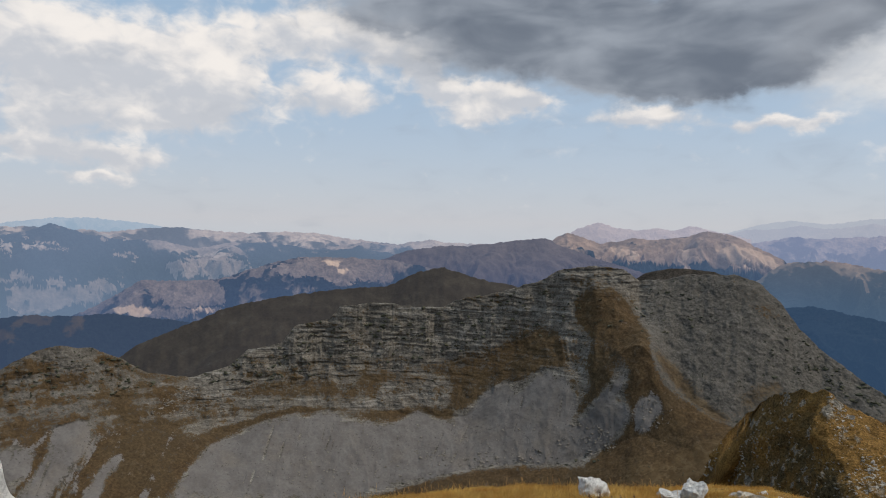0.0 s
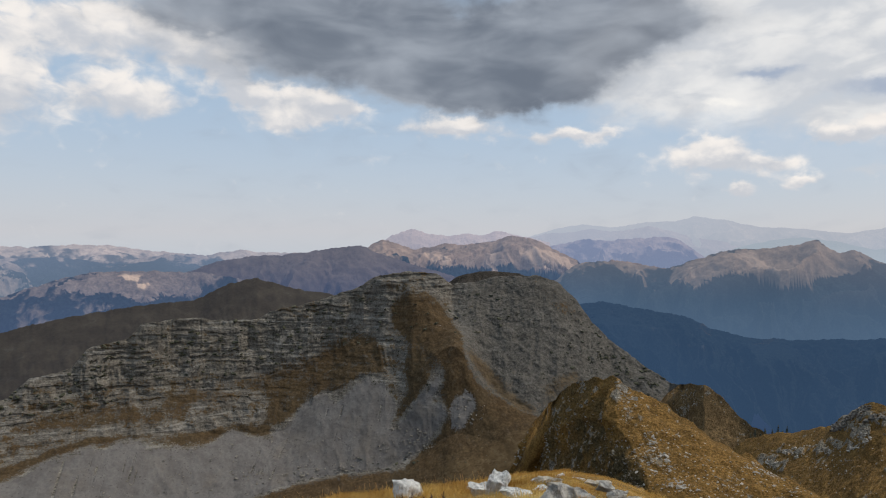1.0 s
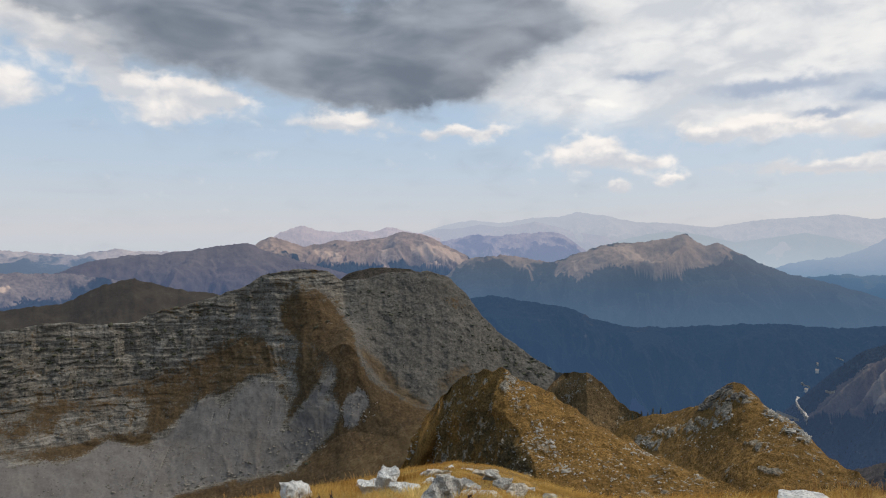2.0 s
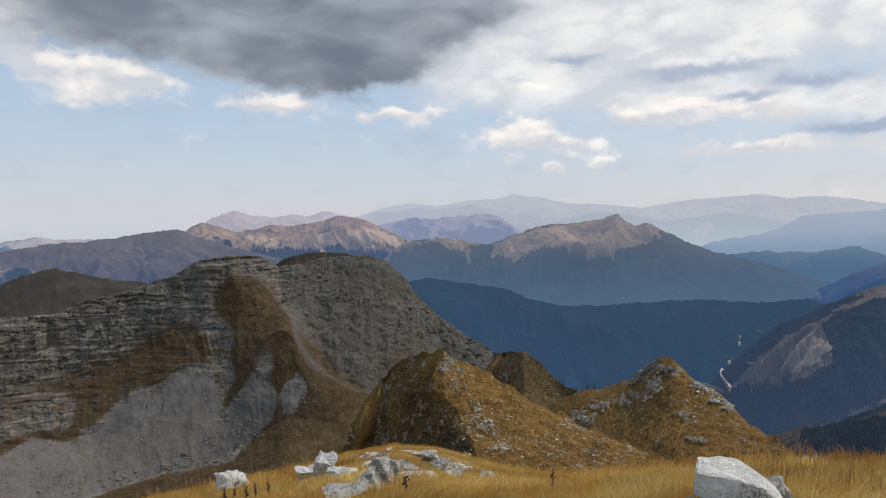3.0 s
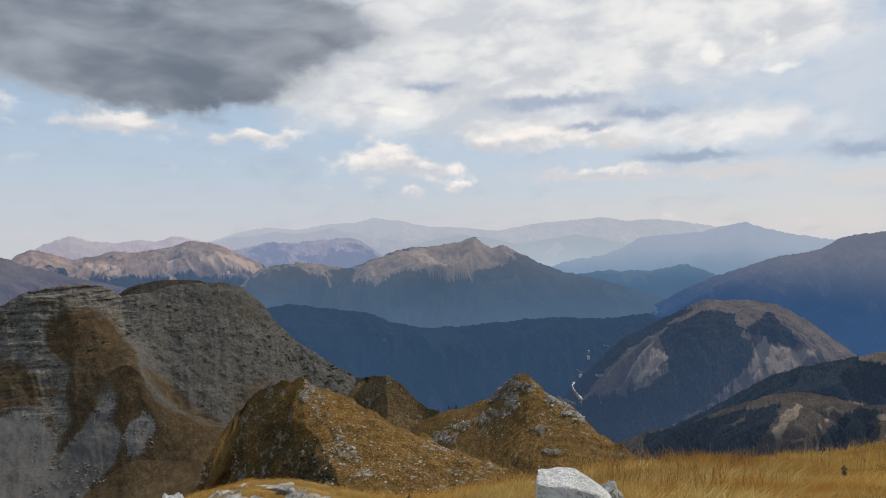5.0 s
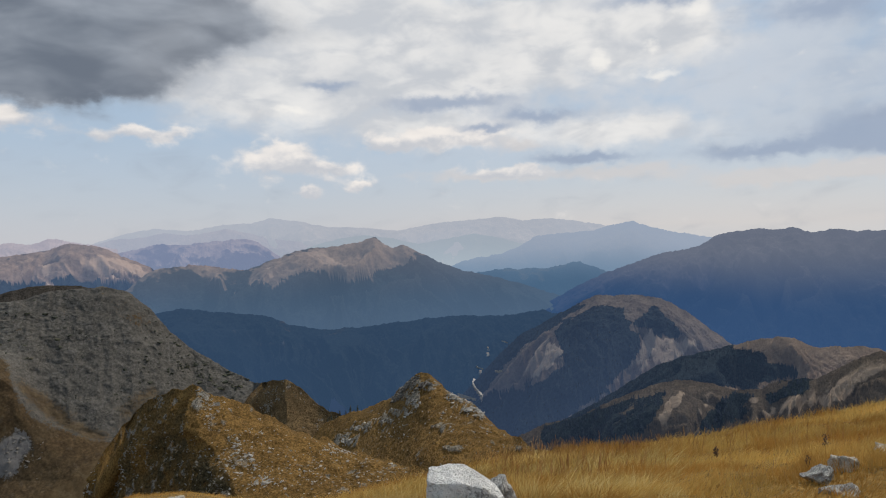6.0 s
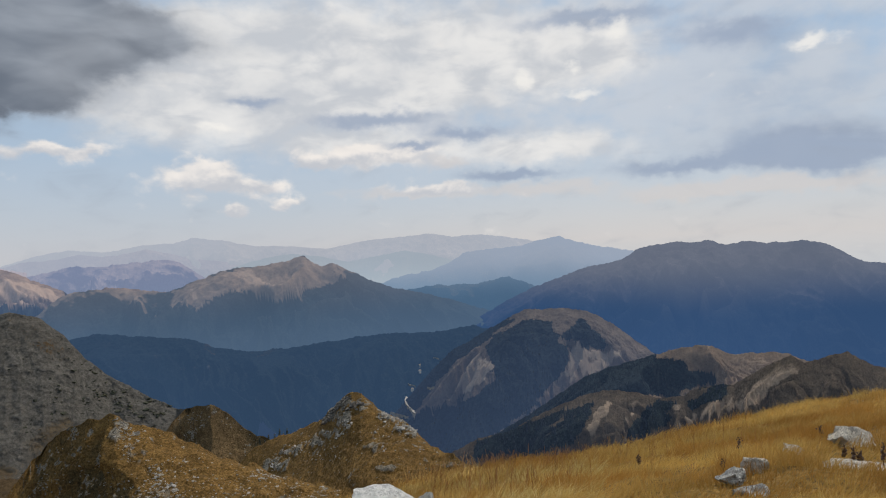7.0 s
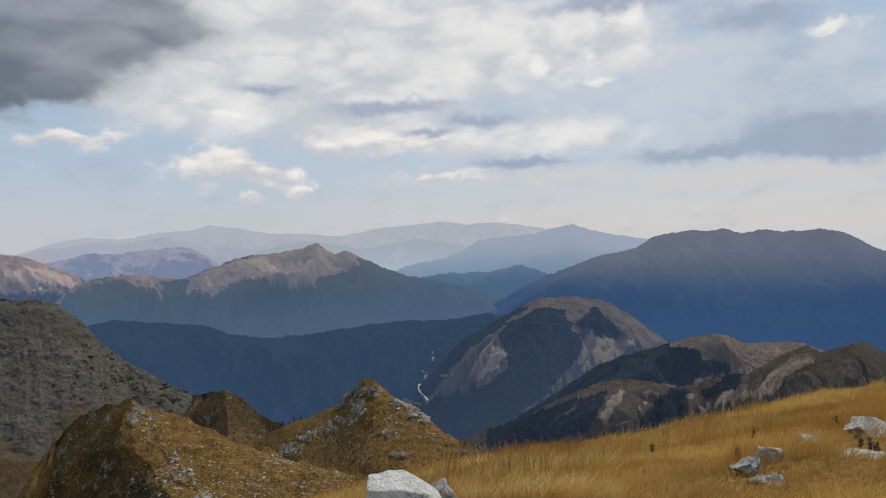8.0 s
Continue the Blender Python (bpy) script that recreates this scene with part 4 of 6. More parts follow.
# ---- the cliff ridge ----
SPURS = {}
CLIFF_CREST = [
    (35.95, 425, -89.9), (33.32, 430, -82.8), (31.25, 432, -74.4), (29.45, 434, -72.0), (27.4, 436, -75.7), (25.66, 440, -83.0), (23.58, 446, -94.2),
    (20.55, 450, -99.2), (17.75, 450, -94.2), (15.99, 450, -83.7), (13.29, 450, -78.8), (12.39, 450, -68.8), (9.47, 450, -63.8), (8.55, 450, -55.1),
    (5.85, 450, -52.8), (2.02, 450, -55.4), (-0.15, 450, -55.1), (-1.1, 450, -50.7), (-5.63, 448, -42.8), (-8.45, 446, -34.4), (-10.29, 444, -26.7),
    (-12.36, 444, -24.4), (-15.09, 446, -26.3), (-16.22, 452, -31.4), (-19.26, 452, -27.8), (-23.42, 450, -27.2), (-25.12, 448, -30.8),
    (-26.8, 446, -42.4), (-28.0, 442, -55.3), (-29.51, 436, -65.9), (-32.36, 425, -79.2), (-34.28, 418, -87.7), (-34.99, 405, -84.3),
]
CLIFF_LEDGE = [
    (35.96, 417, -99.7), (33.33, 420, -97.9), (29.45, 424, -95.4), (25.65, 430, -99.5), (20.54, 438, -108.0), (16.41, 440, -106.9), (7.67, 440, -94.2),
    (3.84, 440, -94.9), (-0.97, 440, -89.9), (-5.74, 440, -77.5), (-10.4, 436, -56.9), (-13.13, 430, -44.5), (-16.33, 430, -57.3),
    (-19.41, 434, -61.5), (-23.6, 434, -64.0), (-27.56, 430, -70.3), (-29.45, 424, -83.8), (-34.26, 410, -95.9), (-34.96, 400, -88.8),
]
CLIFF_FOOT = [
    (35.98, 398, -114.5), (33.34, 400, -112.6), (27.97, 406, -109.2), (20.74, 418, -121.3), (17.71, 418, -127.5), (13.22, 420, -118.7),
    (7.61, 422, -115.9), (1.83, 420, -120.1), (-2.53, 418, -119.9), (-4.88, 422, -103.8), (-8.88, 418, -87.3), (-10.53, 412, -86.3),
    (-11.95, 404, -92.4), (-14.19, 400, -77.1), (-16.6, 402, -63.1), (-17.76, 398, -74.8), (-19.58, 394, -91.2), (-23.41, 385, -100.4),
    (-27.77, 390, -101.7), (-29.34, 385, -112.3), (-34.19, 380, -114.9), (-34.87, 375, -97.8),
]
SCREE_FOOT = [
    (36.0, 365, -130.3), (33.36, 366, -131.8), (21.97, 362, -144.6), (10.33, 365, -154.7), (3.65, 372, -149.4), (-1.18, 380, -140.1),
    (-6.0, 382, -135.8), (-10.75, 378, -132.1), (-14.4, 380, -120.2), (-16.62, 376, -111.1), (-19.71, 368, -112.3), (-23.9, 360, -108.8),
    (-27.86, 355, -108.5), (-29.26, 350, -126.1), (-34.14, 350, -127.0), (-34.78, 350, -104.8),
]

CLIFF_CREST = [c for c in CLIFF_CREST if not -20.5 < c[0] < -16.0] + [(-16.3, 452, -33.4), (-17.6, 452, -33.0), (-18.7, 452, -31.4), (-19.7, 452, -28.8), (-20.4, 452, -27.7)]
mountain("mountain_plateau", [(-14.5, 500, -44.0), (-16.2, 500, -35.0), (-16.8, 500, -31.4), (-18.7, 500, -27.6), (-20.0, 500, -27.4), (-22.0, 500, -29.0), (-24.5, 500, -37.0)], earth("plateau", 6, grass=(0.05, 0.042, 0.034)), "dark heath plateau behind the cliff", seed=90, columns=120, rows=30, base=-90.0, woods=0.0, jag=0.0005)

# covers of the ridge: outlines in bearing and elevation
SCREES = [
    [(22.0, -21.48), (21.0, -20.11), (19.8, -18.78), (18.4, -17.85), (16.8, -17.23), (15.1, -16.65), (13.2, -16.3), (12.2, -15.99), (11.0, -16.47), (10.5, -15.96), (9.8, -15.84), (9.0, -16.08), (8.0, -16.37), (6.6, -16.93), (3.8, -16.77), (2.6, -16.31), (1.8, -15.81), (0.4, -16.37), (-1.1, -16.57), (-1.2, -20.5), (0.8, -21.1), (3.7, -21.68), (6.6, -22.15), (8.5, -22.51)],
    [(-1.1, -16.57), (-1.9, -16.09), (-2.8, -15.48), (-3.7, -14.44), (-4.9, -13.57), (-6.1, -13.48), (-6.7, -14.41), (-7.5, -13.36), (-8.2, -12.96), (-8.8, -12.15), (-9.9, -12.55), (-10.6, -12.65), (-10.8, -13.63), (-11.6, -13.8), (-11.8, -14.56), (-11.2, -15.32), (-10.8, -16.55), (-11.2, -16.83), (-12.3, -16.3), (-14.4, -15.69), (-15.3, -15.22), (-15.9, -15.16), (-15.5, -15.94), (-14.6, -17.11), (-13.5, -18.17), (-12.2, -19.19), (-8.9, -19.53), (-5.0, -19.84), (-1.2, -20.5)],
    [(-11.2, -16.74), (-12.5, -14.87), (-13.8, -13.42), (-15.1, -11.79), (-15.5, -12.3), (-14.7, -13.71), (-14.1, -14.83), (-15.2, -14.29), (-15.8, -15.04), (-14.6, -15.67), (-12.8, -16.4)],
    [(-16.5, -14.18), (-17.4, -13.56), (-18.2, -13.92), (-18.4, -14.79), (-17.5, -15.66), (-16.9, -16.76), (-16.4, -15.63)],
    [(30.0, -15.62), (28.8, -15.06), (27.5, -15.52), (27.8, -17.1), (29.3, -18.85), (30.8, -20.51), (32.7, -20.16), (31.3, -18.54), (30.4, -17.14)],
    [(26.9, -18.81), (25.6, -17.77), (25.1, -18.03), (26.5, -19.65), (27.3, -21.08), (28.6, -20.88)],
    [(33.4, -16.69), (32.7, -16.42), (31.3, -17.01), (32.0, -18.42), (33.4, -19.67)],
]
BROWN_PATCHES = [
    [(20.8, -17.86), (20.1, -17.08), (17.7, -16.49), (15.5, -16.1), (13.7, -15.53), (12.3, -15.27), (10.5, -15.33), (8.6, -15.46), (6.7, -15.76), (3.8, -15.59), (2.1, -15.4), (-0.3, -15.73), (-1.1, -15.44), (-1.1, -16.7), (0.4, -16.6), (1.8, -16.17), (3.8, -16.95), (6.6, -17.15), (8.0, -16.6), (9.7, -16.24), (12.2, -16.25), (15.1, -16.91), (16.8, -17.41), (19.0, -18.43), (20.3, -19.77), (21.2, -21.09), (22.0, -21.8), (23.3, -21.65), (21.6, -19.43)],
    [(18.0, -14.3), (16.9, -13.57), (14.6, -13.13), (11.4, -13.05), (8.6, -13.1), (7.9, -14.12), (8.6, -14.83), (10.5, -14.66), (13.3, -14.7), (15.5, -14.61)],
    [(7.2, -12.52), (6.3, -12.06), (3.8, -12.24), (1.9, -12.03), (-0.5, -11.29), (-1.9, -10.88), (-5.7, -9.96), (-10.0, -9.54), (-10.5, -10.21), (-10.5, -11.82), (-8.7, -12.16), (-7.3, -13.38), (-6.1, -13.43), (-4.9, -13.57), (-3.5, -14.68), (-2.0, -15.77), (-0.6, -16.26), (1.4, -15.94), (1.8, -15.58), (-0.6, -15.08), (-1.0, -14.06), (-0.5, -13.15), (1.9, -12.73), (3.8, -13.12), (5.7, -14.13), (7.4, -14.12)],
    [(-11.2, -5.7), (-12.6, -4.98), (-14.4, -5.04), (-15.5, -6.06), (-17.1, -8.61), (-17.4, -9.91), (-17.7, -11.67), (-18.8, -12.86), (-20.3, -13.71), (-22.1, -14.76), (-24.0, -15.35), (-25.5, -16.82), (-26.0, -28.15), (22.0, -29.68), (15.4, -24.47), (8.5, -22.85), (3.7, -21.85), (-1.2, -20.63), (-5.1, -20.02), (-8.9, -19.71), (-12.2, -19.36), (-13.6, -18.33), (-14.9, -17.18), (-15.8, -15.69), (-16.1, -14.65), (-15.8, -13.98), (-15.0, -14.04), (-15.7, -12.47), (-15.5, -11.04), (-14.2, -10.45), (-13.7, -9.34), (-12.5, -8.94), (-11.4, -8.31), (-11.0, -6.92)],
    [(-4.8, -9.38), (-6.9, -8.74), (-9.7, -8.43), (-10.1, -9.44), (-7.7, -10.3), (-5.3, -10.21)],
    [(-22.6, -3.83), (-24.7, -4.51), (-27.0, -6.42), (-27.2, -7.85), (-25.6, -6.97), (-23.7, -5.32)],
    [(27.6, -10.16), (26.1, -10.48), (24.1, -11.67), (22.0, -12.32), (20.4, -12.68), (21.2, -13.32), (23.3, -12.75), (25.3, -11.93), (27.2, -11.28)],
    [(27.2, -16.57), (24.9, -15.6), (22.5, -15.41), (20.6, -16.7), (20.1, -17.29), (21.6, -19.43), (22.8, -21.7), (28.0, -20.97), (26.5, -19.26), (25.5, -17.78), (27.3, -17.56)],
    [(33.4, -14.02), (31.3, -14.48), (28.8, -14.5), (27.1, -15.38), (29.5, -14.98), (30.6, -15.75), (32.4, -16.09), (33.4, -16.31)],
    [(-12.4, -11.25), (-13.4, -9.91), (-14.7, -11.1), (-15.1, -11.97), (-14.1, -13.31), (-13.0, -14.2), (-12.7, -13.05)],
    [(-10.2, -9.53), (-12.5, -8.85), (-13.4, -9.91), (-14.1, -13.4), (-12.1, -16.14), (-10.8, -16.59), (-11.2, -15.32), (-11.8, -14.56), (-11.6, -13.8), (-10.8, -13.63), (-10.6, -12.65), (-10.1, -11.39)],
]
BROWN_SHARES = (0.9, 0.66, 0.7, 1.0, 0.7, 0.52, 0.8, 0.75, 0.6, 0.7, 0.9)
GULLY_ROCK = [
    [(-10.6, -9.14), (-11.4, -8.77), (-12.5, -9.04), (-12.8, -9.94), (-12.4, -11.25), (-12.7, -12.69), (-12.6, -13.78), (-11.8, -14.2), (-11.0, -13.62), (-10.6, -12.28)],
]
WARM_SLOPES = [
    [(-17.3, -9.46), (-18.0, -10.85), (-18.7, -11.9), (-19.8, -12.98), (-21.1, -14.14), (-23.1, -15.18), (-24.0, -15.48), (-23.0, -14.39), (-21.3, -13.3), (-20.2, -11.89), (-19.1, -11.2), (-18.2, -10.29)],
    [(-12.7, -22.18), (-14.7, -20.31), (-16.7, -18.62), (-19.8, -17.41), (-23.9, -15.49), (-25.5, -16.41), (-25.7, -20.4)],
    [(-25.0, -12.33), (-26.5, -11.51), (-27.3, -12.04), (-25.4, -13.2), (-24.2, -14.32), (-23.8, -13.95)],
]


def cliff_skin():
    """Layered limestone; the mesh's 'cover' holds grass (red), scree (green), warm dry turf (blue) and how clearly the
    beds show (alpha); low alpha also darkens the rock, painting in cloud shade.
    """
    mat = bpy.data.materials.new("cliff")
    mat.use_nodes = True
    n = Nodes(mat.node_tree)
    place_ = n.add("ShaderNodeNewGeometry").outputs["Position"]
    layer = n.add("ShaderNodeVertexColor", layer_name="cover")
    cover, beds = n.add("ShaderNodeSeparateColor", layer.outputs["Color"]).outputs, layer.outputs["Alpha"]
    broad = n.noise(place_, 0.03, 4.0, 0.55)
    mid = n.noise(place_, 0.2, 7.0, 0.62)
    small = n.noise(place_, 0.8, 5.0, 0.62)
    chunky = n.noise(n.vec("MULTIPLY", place_, (1.0, 1.0, 0.75)), 0.30, 3.0, 0.55, 0.5)

    def line(field, at, wide):
        return n.step(n.math("ABSOLUTE", n.math("SUBTRACT", field, at)), 0.0, wide, 1.0, 0.0)

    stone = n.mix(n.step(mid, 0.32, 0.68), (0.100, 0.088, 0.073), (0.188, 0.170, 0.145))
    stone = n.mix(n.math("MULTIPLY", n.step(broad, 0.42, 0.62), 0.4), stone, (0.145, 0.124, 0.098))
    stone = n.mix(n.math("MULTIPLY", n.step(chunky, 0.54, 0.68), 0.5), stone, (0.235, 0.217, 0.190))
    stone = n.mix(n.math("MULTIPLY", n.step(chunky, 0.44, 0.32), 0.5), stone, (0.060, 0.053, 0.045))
    # beds: thin dark partings and paler shelves, broken along their length
    level = n.vec("MULTIPLY", place_, (0.05, 0.05, 1.0))
    parts = n.noise(level, 0.40, 4.0, 0.6, 0.25)
    thin = n.noise(n.vec("ADD", level, (3.0, 8.0, 1.7)), 0.75, 4.0, 0.6, 0.3)
    stone = n.mix(n.math("MULTIPLY", n.math("MULTIPLY", n.step(parts, 0.54, 0.62), 0.5), beds), stone, (0.29, 0.272, 0.24))
    for field, wide, much in ((parts, 0.030, 0.7), (thin, 0.040, 0.5)):
        stone = n.mix(n.math("MULTIPLY", n.math("MULTIPLY", line(field, 0.5, wide), n.step(chunky, 0.38, 0.55)), n.math("MULTIPLY", beds, much)), stone, (0.034, 0.030, 0.026))
    joints = n.noise(n.vec("MULTIPLY", place_, (1.0, 1.0, 0.12)), 0.13, 4.0, 0.6, 0.3)
    stone = n.mix(n.math("MULTIPLY", n.math("MULTIPLY", line(joints, 0.5, 0.012), beds), 0.6), stone, (0.036, 0.032, 0.028))
    # slanting fissures where the beds don't show
    slant = n.vec("ADD", place_, n.vec("MULTIPLY", n.add("ShaderNodeCombineXYZ", mid, small, mid).outputs[0], (9.0, 9.0, 9.0)))
    ax, ay, az = n.add("ShaderNodeSeparateXYZ", slant).outputs
    tilted = n.add("ShaderNodeCombineXYZ", n.math("MULTIPLY", n.math("ADD", ax, az), 0.35), n.math("MULTIPLY", ay, 0.5), n.math("SUBTRACT", az, n.math("MULTIPLY", ax, 0.6))).outputs[0]
    rifts = n.noise(tilted, 0.085, 4.0, 0.62, 0.5)
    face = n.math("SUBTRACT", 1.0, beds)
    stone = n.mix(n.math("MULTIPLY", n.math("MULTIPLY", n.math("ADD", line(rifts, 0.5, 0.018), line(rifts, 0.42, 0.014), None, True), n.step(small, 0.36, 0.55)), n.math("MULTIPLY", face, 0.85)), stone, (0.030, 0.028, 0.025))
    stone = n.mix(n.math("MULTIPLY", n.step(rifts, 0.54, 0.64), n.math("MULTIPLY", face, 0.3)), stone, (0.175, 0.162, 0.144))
    # cloud shade put into the colour: greyer, darker rock where beds is low
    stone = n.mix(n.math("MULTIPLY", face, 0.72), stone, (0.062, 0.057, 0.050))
    dots = n.noise(n.vec("MULTIPLY", place_, (0.8, 0.8, 1.4)), 0.42, 2.0, 0.5)
    stone = n.mix(n.math("MULTIPLY", n.math("MULTIPLY", n.step(dots, 0.64, 0.68), n.step(n.noise(place_, 0.05, 3.0), 0.42, 0.6)), 0.9), stone, (0.022, 0.024, 0.015))
    stone = n.vec("MULTIPLY", stone, n.step(small, 0.34, 0.66, 0.78, 1.2))
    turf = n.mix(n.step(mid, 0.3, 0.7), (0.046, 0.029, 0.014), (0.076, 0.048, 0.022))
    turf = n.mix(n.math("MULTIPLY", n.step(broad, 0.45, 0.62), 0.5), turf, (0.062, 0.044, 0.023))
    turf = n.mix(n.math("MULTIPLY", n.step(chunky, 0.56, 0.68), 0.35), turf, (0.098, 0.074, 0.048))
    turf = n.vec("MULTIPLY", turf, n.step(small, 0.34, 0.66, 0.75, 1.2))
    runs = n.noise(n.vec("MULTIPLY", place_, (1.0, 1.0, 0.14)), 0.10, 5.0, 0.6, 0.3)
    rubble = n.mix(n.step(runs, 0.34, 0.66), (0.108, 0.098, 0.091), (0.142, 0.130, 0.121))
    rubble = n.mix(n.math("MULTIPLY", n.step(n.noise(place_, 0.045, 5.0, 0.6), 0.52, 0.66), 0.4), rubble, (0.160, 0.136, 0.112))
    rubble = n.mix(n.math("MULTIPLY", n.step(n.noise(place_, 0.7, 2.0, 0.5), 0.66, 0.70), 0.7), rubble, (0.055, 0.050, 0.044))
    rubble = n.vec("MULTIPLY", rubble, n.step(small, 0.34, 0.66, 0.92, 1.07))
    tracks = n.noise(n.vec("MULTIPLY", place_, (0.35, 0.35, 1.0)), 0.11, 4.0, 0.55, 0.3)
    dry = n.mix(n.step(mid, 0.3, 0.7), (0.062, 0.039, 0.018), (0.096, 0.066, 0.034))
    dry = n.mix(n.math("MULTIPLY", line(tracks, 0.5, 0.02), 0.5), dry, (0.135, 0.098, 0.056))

    def edge(amount, field, soft, ragged):
        rough = n.math("ADD", n.math("MULTIPLY", n.math("SUBTRACT", field, 0.5), ragged), n.math("MULTIPLY", n.math("SUBTRACT", small, 0.5), 0.6 * ragged))
        return n.step(n.math("ADD", amount, rough), 0.5 - soft, 0.5 + soft)

    layered = n.math("ADD", n.math("MULTIPLY", mid, 0.6), n.math("MULTIPLY", parts, 0.4))
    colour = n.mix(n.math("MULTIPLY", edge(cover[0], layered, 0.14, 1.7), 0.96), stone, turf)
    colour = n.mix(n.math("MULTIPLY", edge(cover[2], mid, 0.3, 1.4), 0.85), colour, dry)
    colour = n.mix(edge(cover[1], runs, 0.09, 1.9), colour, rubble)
    bump = n.add("ShaderNodeBump", 0.55, 1.2)
    relief = n.math("ADD", n.math("ADD", n.math("MULTIPLY", chunky, 1.2), n.math("MULTIPLY", small, 0.5)), n.math("ADD", n.math("MULTIPLY", n.math("MULTIPLY", parts, beds), 0.8), n.math("MULTIPLY", n.math("MULTIPLY", rifts, face), 2.6)))
    n.set(bump.inputs["Height"], n.math("MULTIPLY", relief, n.math("SUBTRACT", 1.0, n.math("MULTIPLY", n.math("MAXIMUM", cover[0], cover[1]), 0.7))))
    body = n.add("ShaderNodeBsdfPrincipled", colour)
    body.inputs["Roughness"].default_value = 0.95
    body.inputs["Specular IOR Level"].default_value = 0.1
    n.set(body.inputs["Normal"], bump.outputs[0])
    n.add("ShaderNodeOutputMaterial", body.outputs[0])
    return mat


def cliff_ridge():
    b = np.linspace(35.9, -34.9, 1100)
    rails = [rail(t, b) for t in (CLIFF_CREST, CLIFF_LEDGE, CLIFF_FOOT, SCREE_FOOT)]
    wide = np.hanning(45) / np.hanning(45).sum()
    rails[1:] = [tuple(np.convolve(np.pad(q, 22, mode="edge"), wide, mode="valid") for q in r) for r in rails[1:]]
    crest_d, crest_z = rails[0]
    past = smooth(-b, 15.5, 19.0)  # past the rib the face falls evenly
    rails[1] = tuple(q + (0.55 * c + 0.45 * f - q) * past for q, c, f in zip(rails[1], rails[0], rails[2]))
    rails.insert(0, (crest_d + 140, crest_z - 130))
    rails.append((0 * b + 250, 0 * b - 178))
    parts, zone = [], []
    for k, steps in enumerate((14, 100, 80, 70, 70)):
        v = np.linspace(0, 1, steps, endpoint=(k == 4))[:, None]
        if k in (0, 4):
            v = v ** (0.6 if k == 0 else 1.6)
        (d0, z0), (d1, z1) = rails[k], rails[k + 1]
        parts.append(place(b[None] + 0 * v, d0 + (d1 - d0) * v, z0 + (z1 - z0) * v))
        zone.append(k + v + 0 * b[None])
    p, zone = np.concatenate(parts, 0), np.concatenate(zone, 0)
    bear = b[None] + 0 * zone
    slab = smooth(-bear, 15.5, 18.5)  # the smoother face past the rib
    rocky = smooth(zone, 0.9, 1.02) * (1 - smooth(zone, 2.9, 3.05))
    out = p * 1.0
    out[..., 2] = 0
    out /= np.linalg.norm(out, axis=-1, keepdims=True)
    wave = fbm(stack3(bear * 0.3, zone, 0), 3, 39)
    butt = ridged(stack3(bear * 0.5 + 0.25 * wave, zone * 0.7, 0), 3, 31) * 3.2 * (1 - 0.5 * slab)
    chim = ridged(stack3(bear * 1.3, zone * 0.25, 4), 3, 32)
    chim = -0.5 * smooth(chim, 0.6, 0.95) * (1 - slab) * (1 - smooth(zone, 1.9, 2.1))
    bed = np.floor((p[..., 2] + 2 * fbm(p / 80, 3, 34) + 0.3 * fbm(p / 9, 3, 30)) / 1.5)
    bed = (hashed(bed.astype(np.int64), np.floor(bear * 0.22 + 1.5 * wave).astype(np.int64), 0, 5) - 0.5) * 0.9 * (1 - slab)
    crack = fbm(stack3(p[..., 0] / 7, p[..., 1] / 7, p[..., 2] / 4), 6, 35, 0.6) * (1.0 - 0.1 * slab) + slab * (0.9 * ridged(stack3(bear * 0.9 + 0.4 * zone + 0.3 * wave, zone * 0.8, 3), 4, 46) + 0.5 * fbm(p / 3.5, 4, 47, 0.6))
    b0, e0 = seen(p, 300, 0.28)
    shown = b0, e0 + 0.16 * fbm(stack3(b0 * 2.6, zone * 0.4, 0), 4, 49, 0.6)
    brown, stony, warm = [blur(np.clip(sum(inside(shown, o) for o in table), 0, 1), reach) for table, reach in ((BROWN_PATCHES, 6), (SCREES, 5), (WARM_SLOPES, 7))]
    thick = sum(w * inside(shown, o) for w, o in zip(BROWN_SHARES, BROWN_PATCHES))
    brown = np.minimum(brown, blur(np.clip(thick, 0, 1), 6)) * (0.72 + 0.28 * smooth(zone, 1.5, 2.5)) * (1 - 0.8 * blur(inside(shown, GULLY_ROCK[0]), 5))
    calm = 1 - 0.75 * blur(np.maximum(brown, stony), 5)
    low_beds = 1 - 0.6 * smooth(bear, 17.0, 24.0) - 0.4 * smooth(zone, 1.9, 2.2) * smooth(bear, 0.0, 6.0)
    push = rocky * calm * (butt * smooth(zone, 0.95, 1.3) + chim + bed * low_beds + crack)
    ledge = np.exp(-(((zone - 2.0) / 0.13) ** 2)) * (1 - slab)
    push += rocky * ledge * 1.2
    gully = ridged(stack3(bear * 0.35 + 0.3 * zone + 0.5 * wave, zone * 0.5, 9), 4, 36)
    push += (1 - rocky) * (gully * 1.4 * smooth(zone, 2.95, 3.3) + fbm(p / 14, 5, 40) * 1.2)
    spine = np.exp(-(((bear + 13.5 + 3.2 * (zone - 1.6)) / 1.5) ** 2)) * smooth(zone, 1.2, 2.0)
    push += spine * 2.2
    p = p - out * push[..., None]
    p[..., 2] += rocky * fbm(p / 9, 4, 37) * 0.9 + fbm(p / 3.0, 3, 38) * 0.35
    # cover
    level = fbm(stack3(p[..., 0] / 30, p[..., 1] / 30, p[..., 2] / 4), 6, 44, 0.62)
    grit = fbm(p / 7, 5, 41, 0.6)
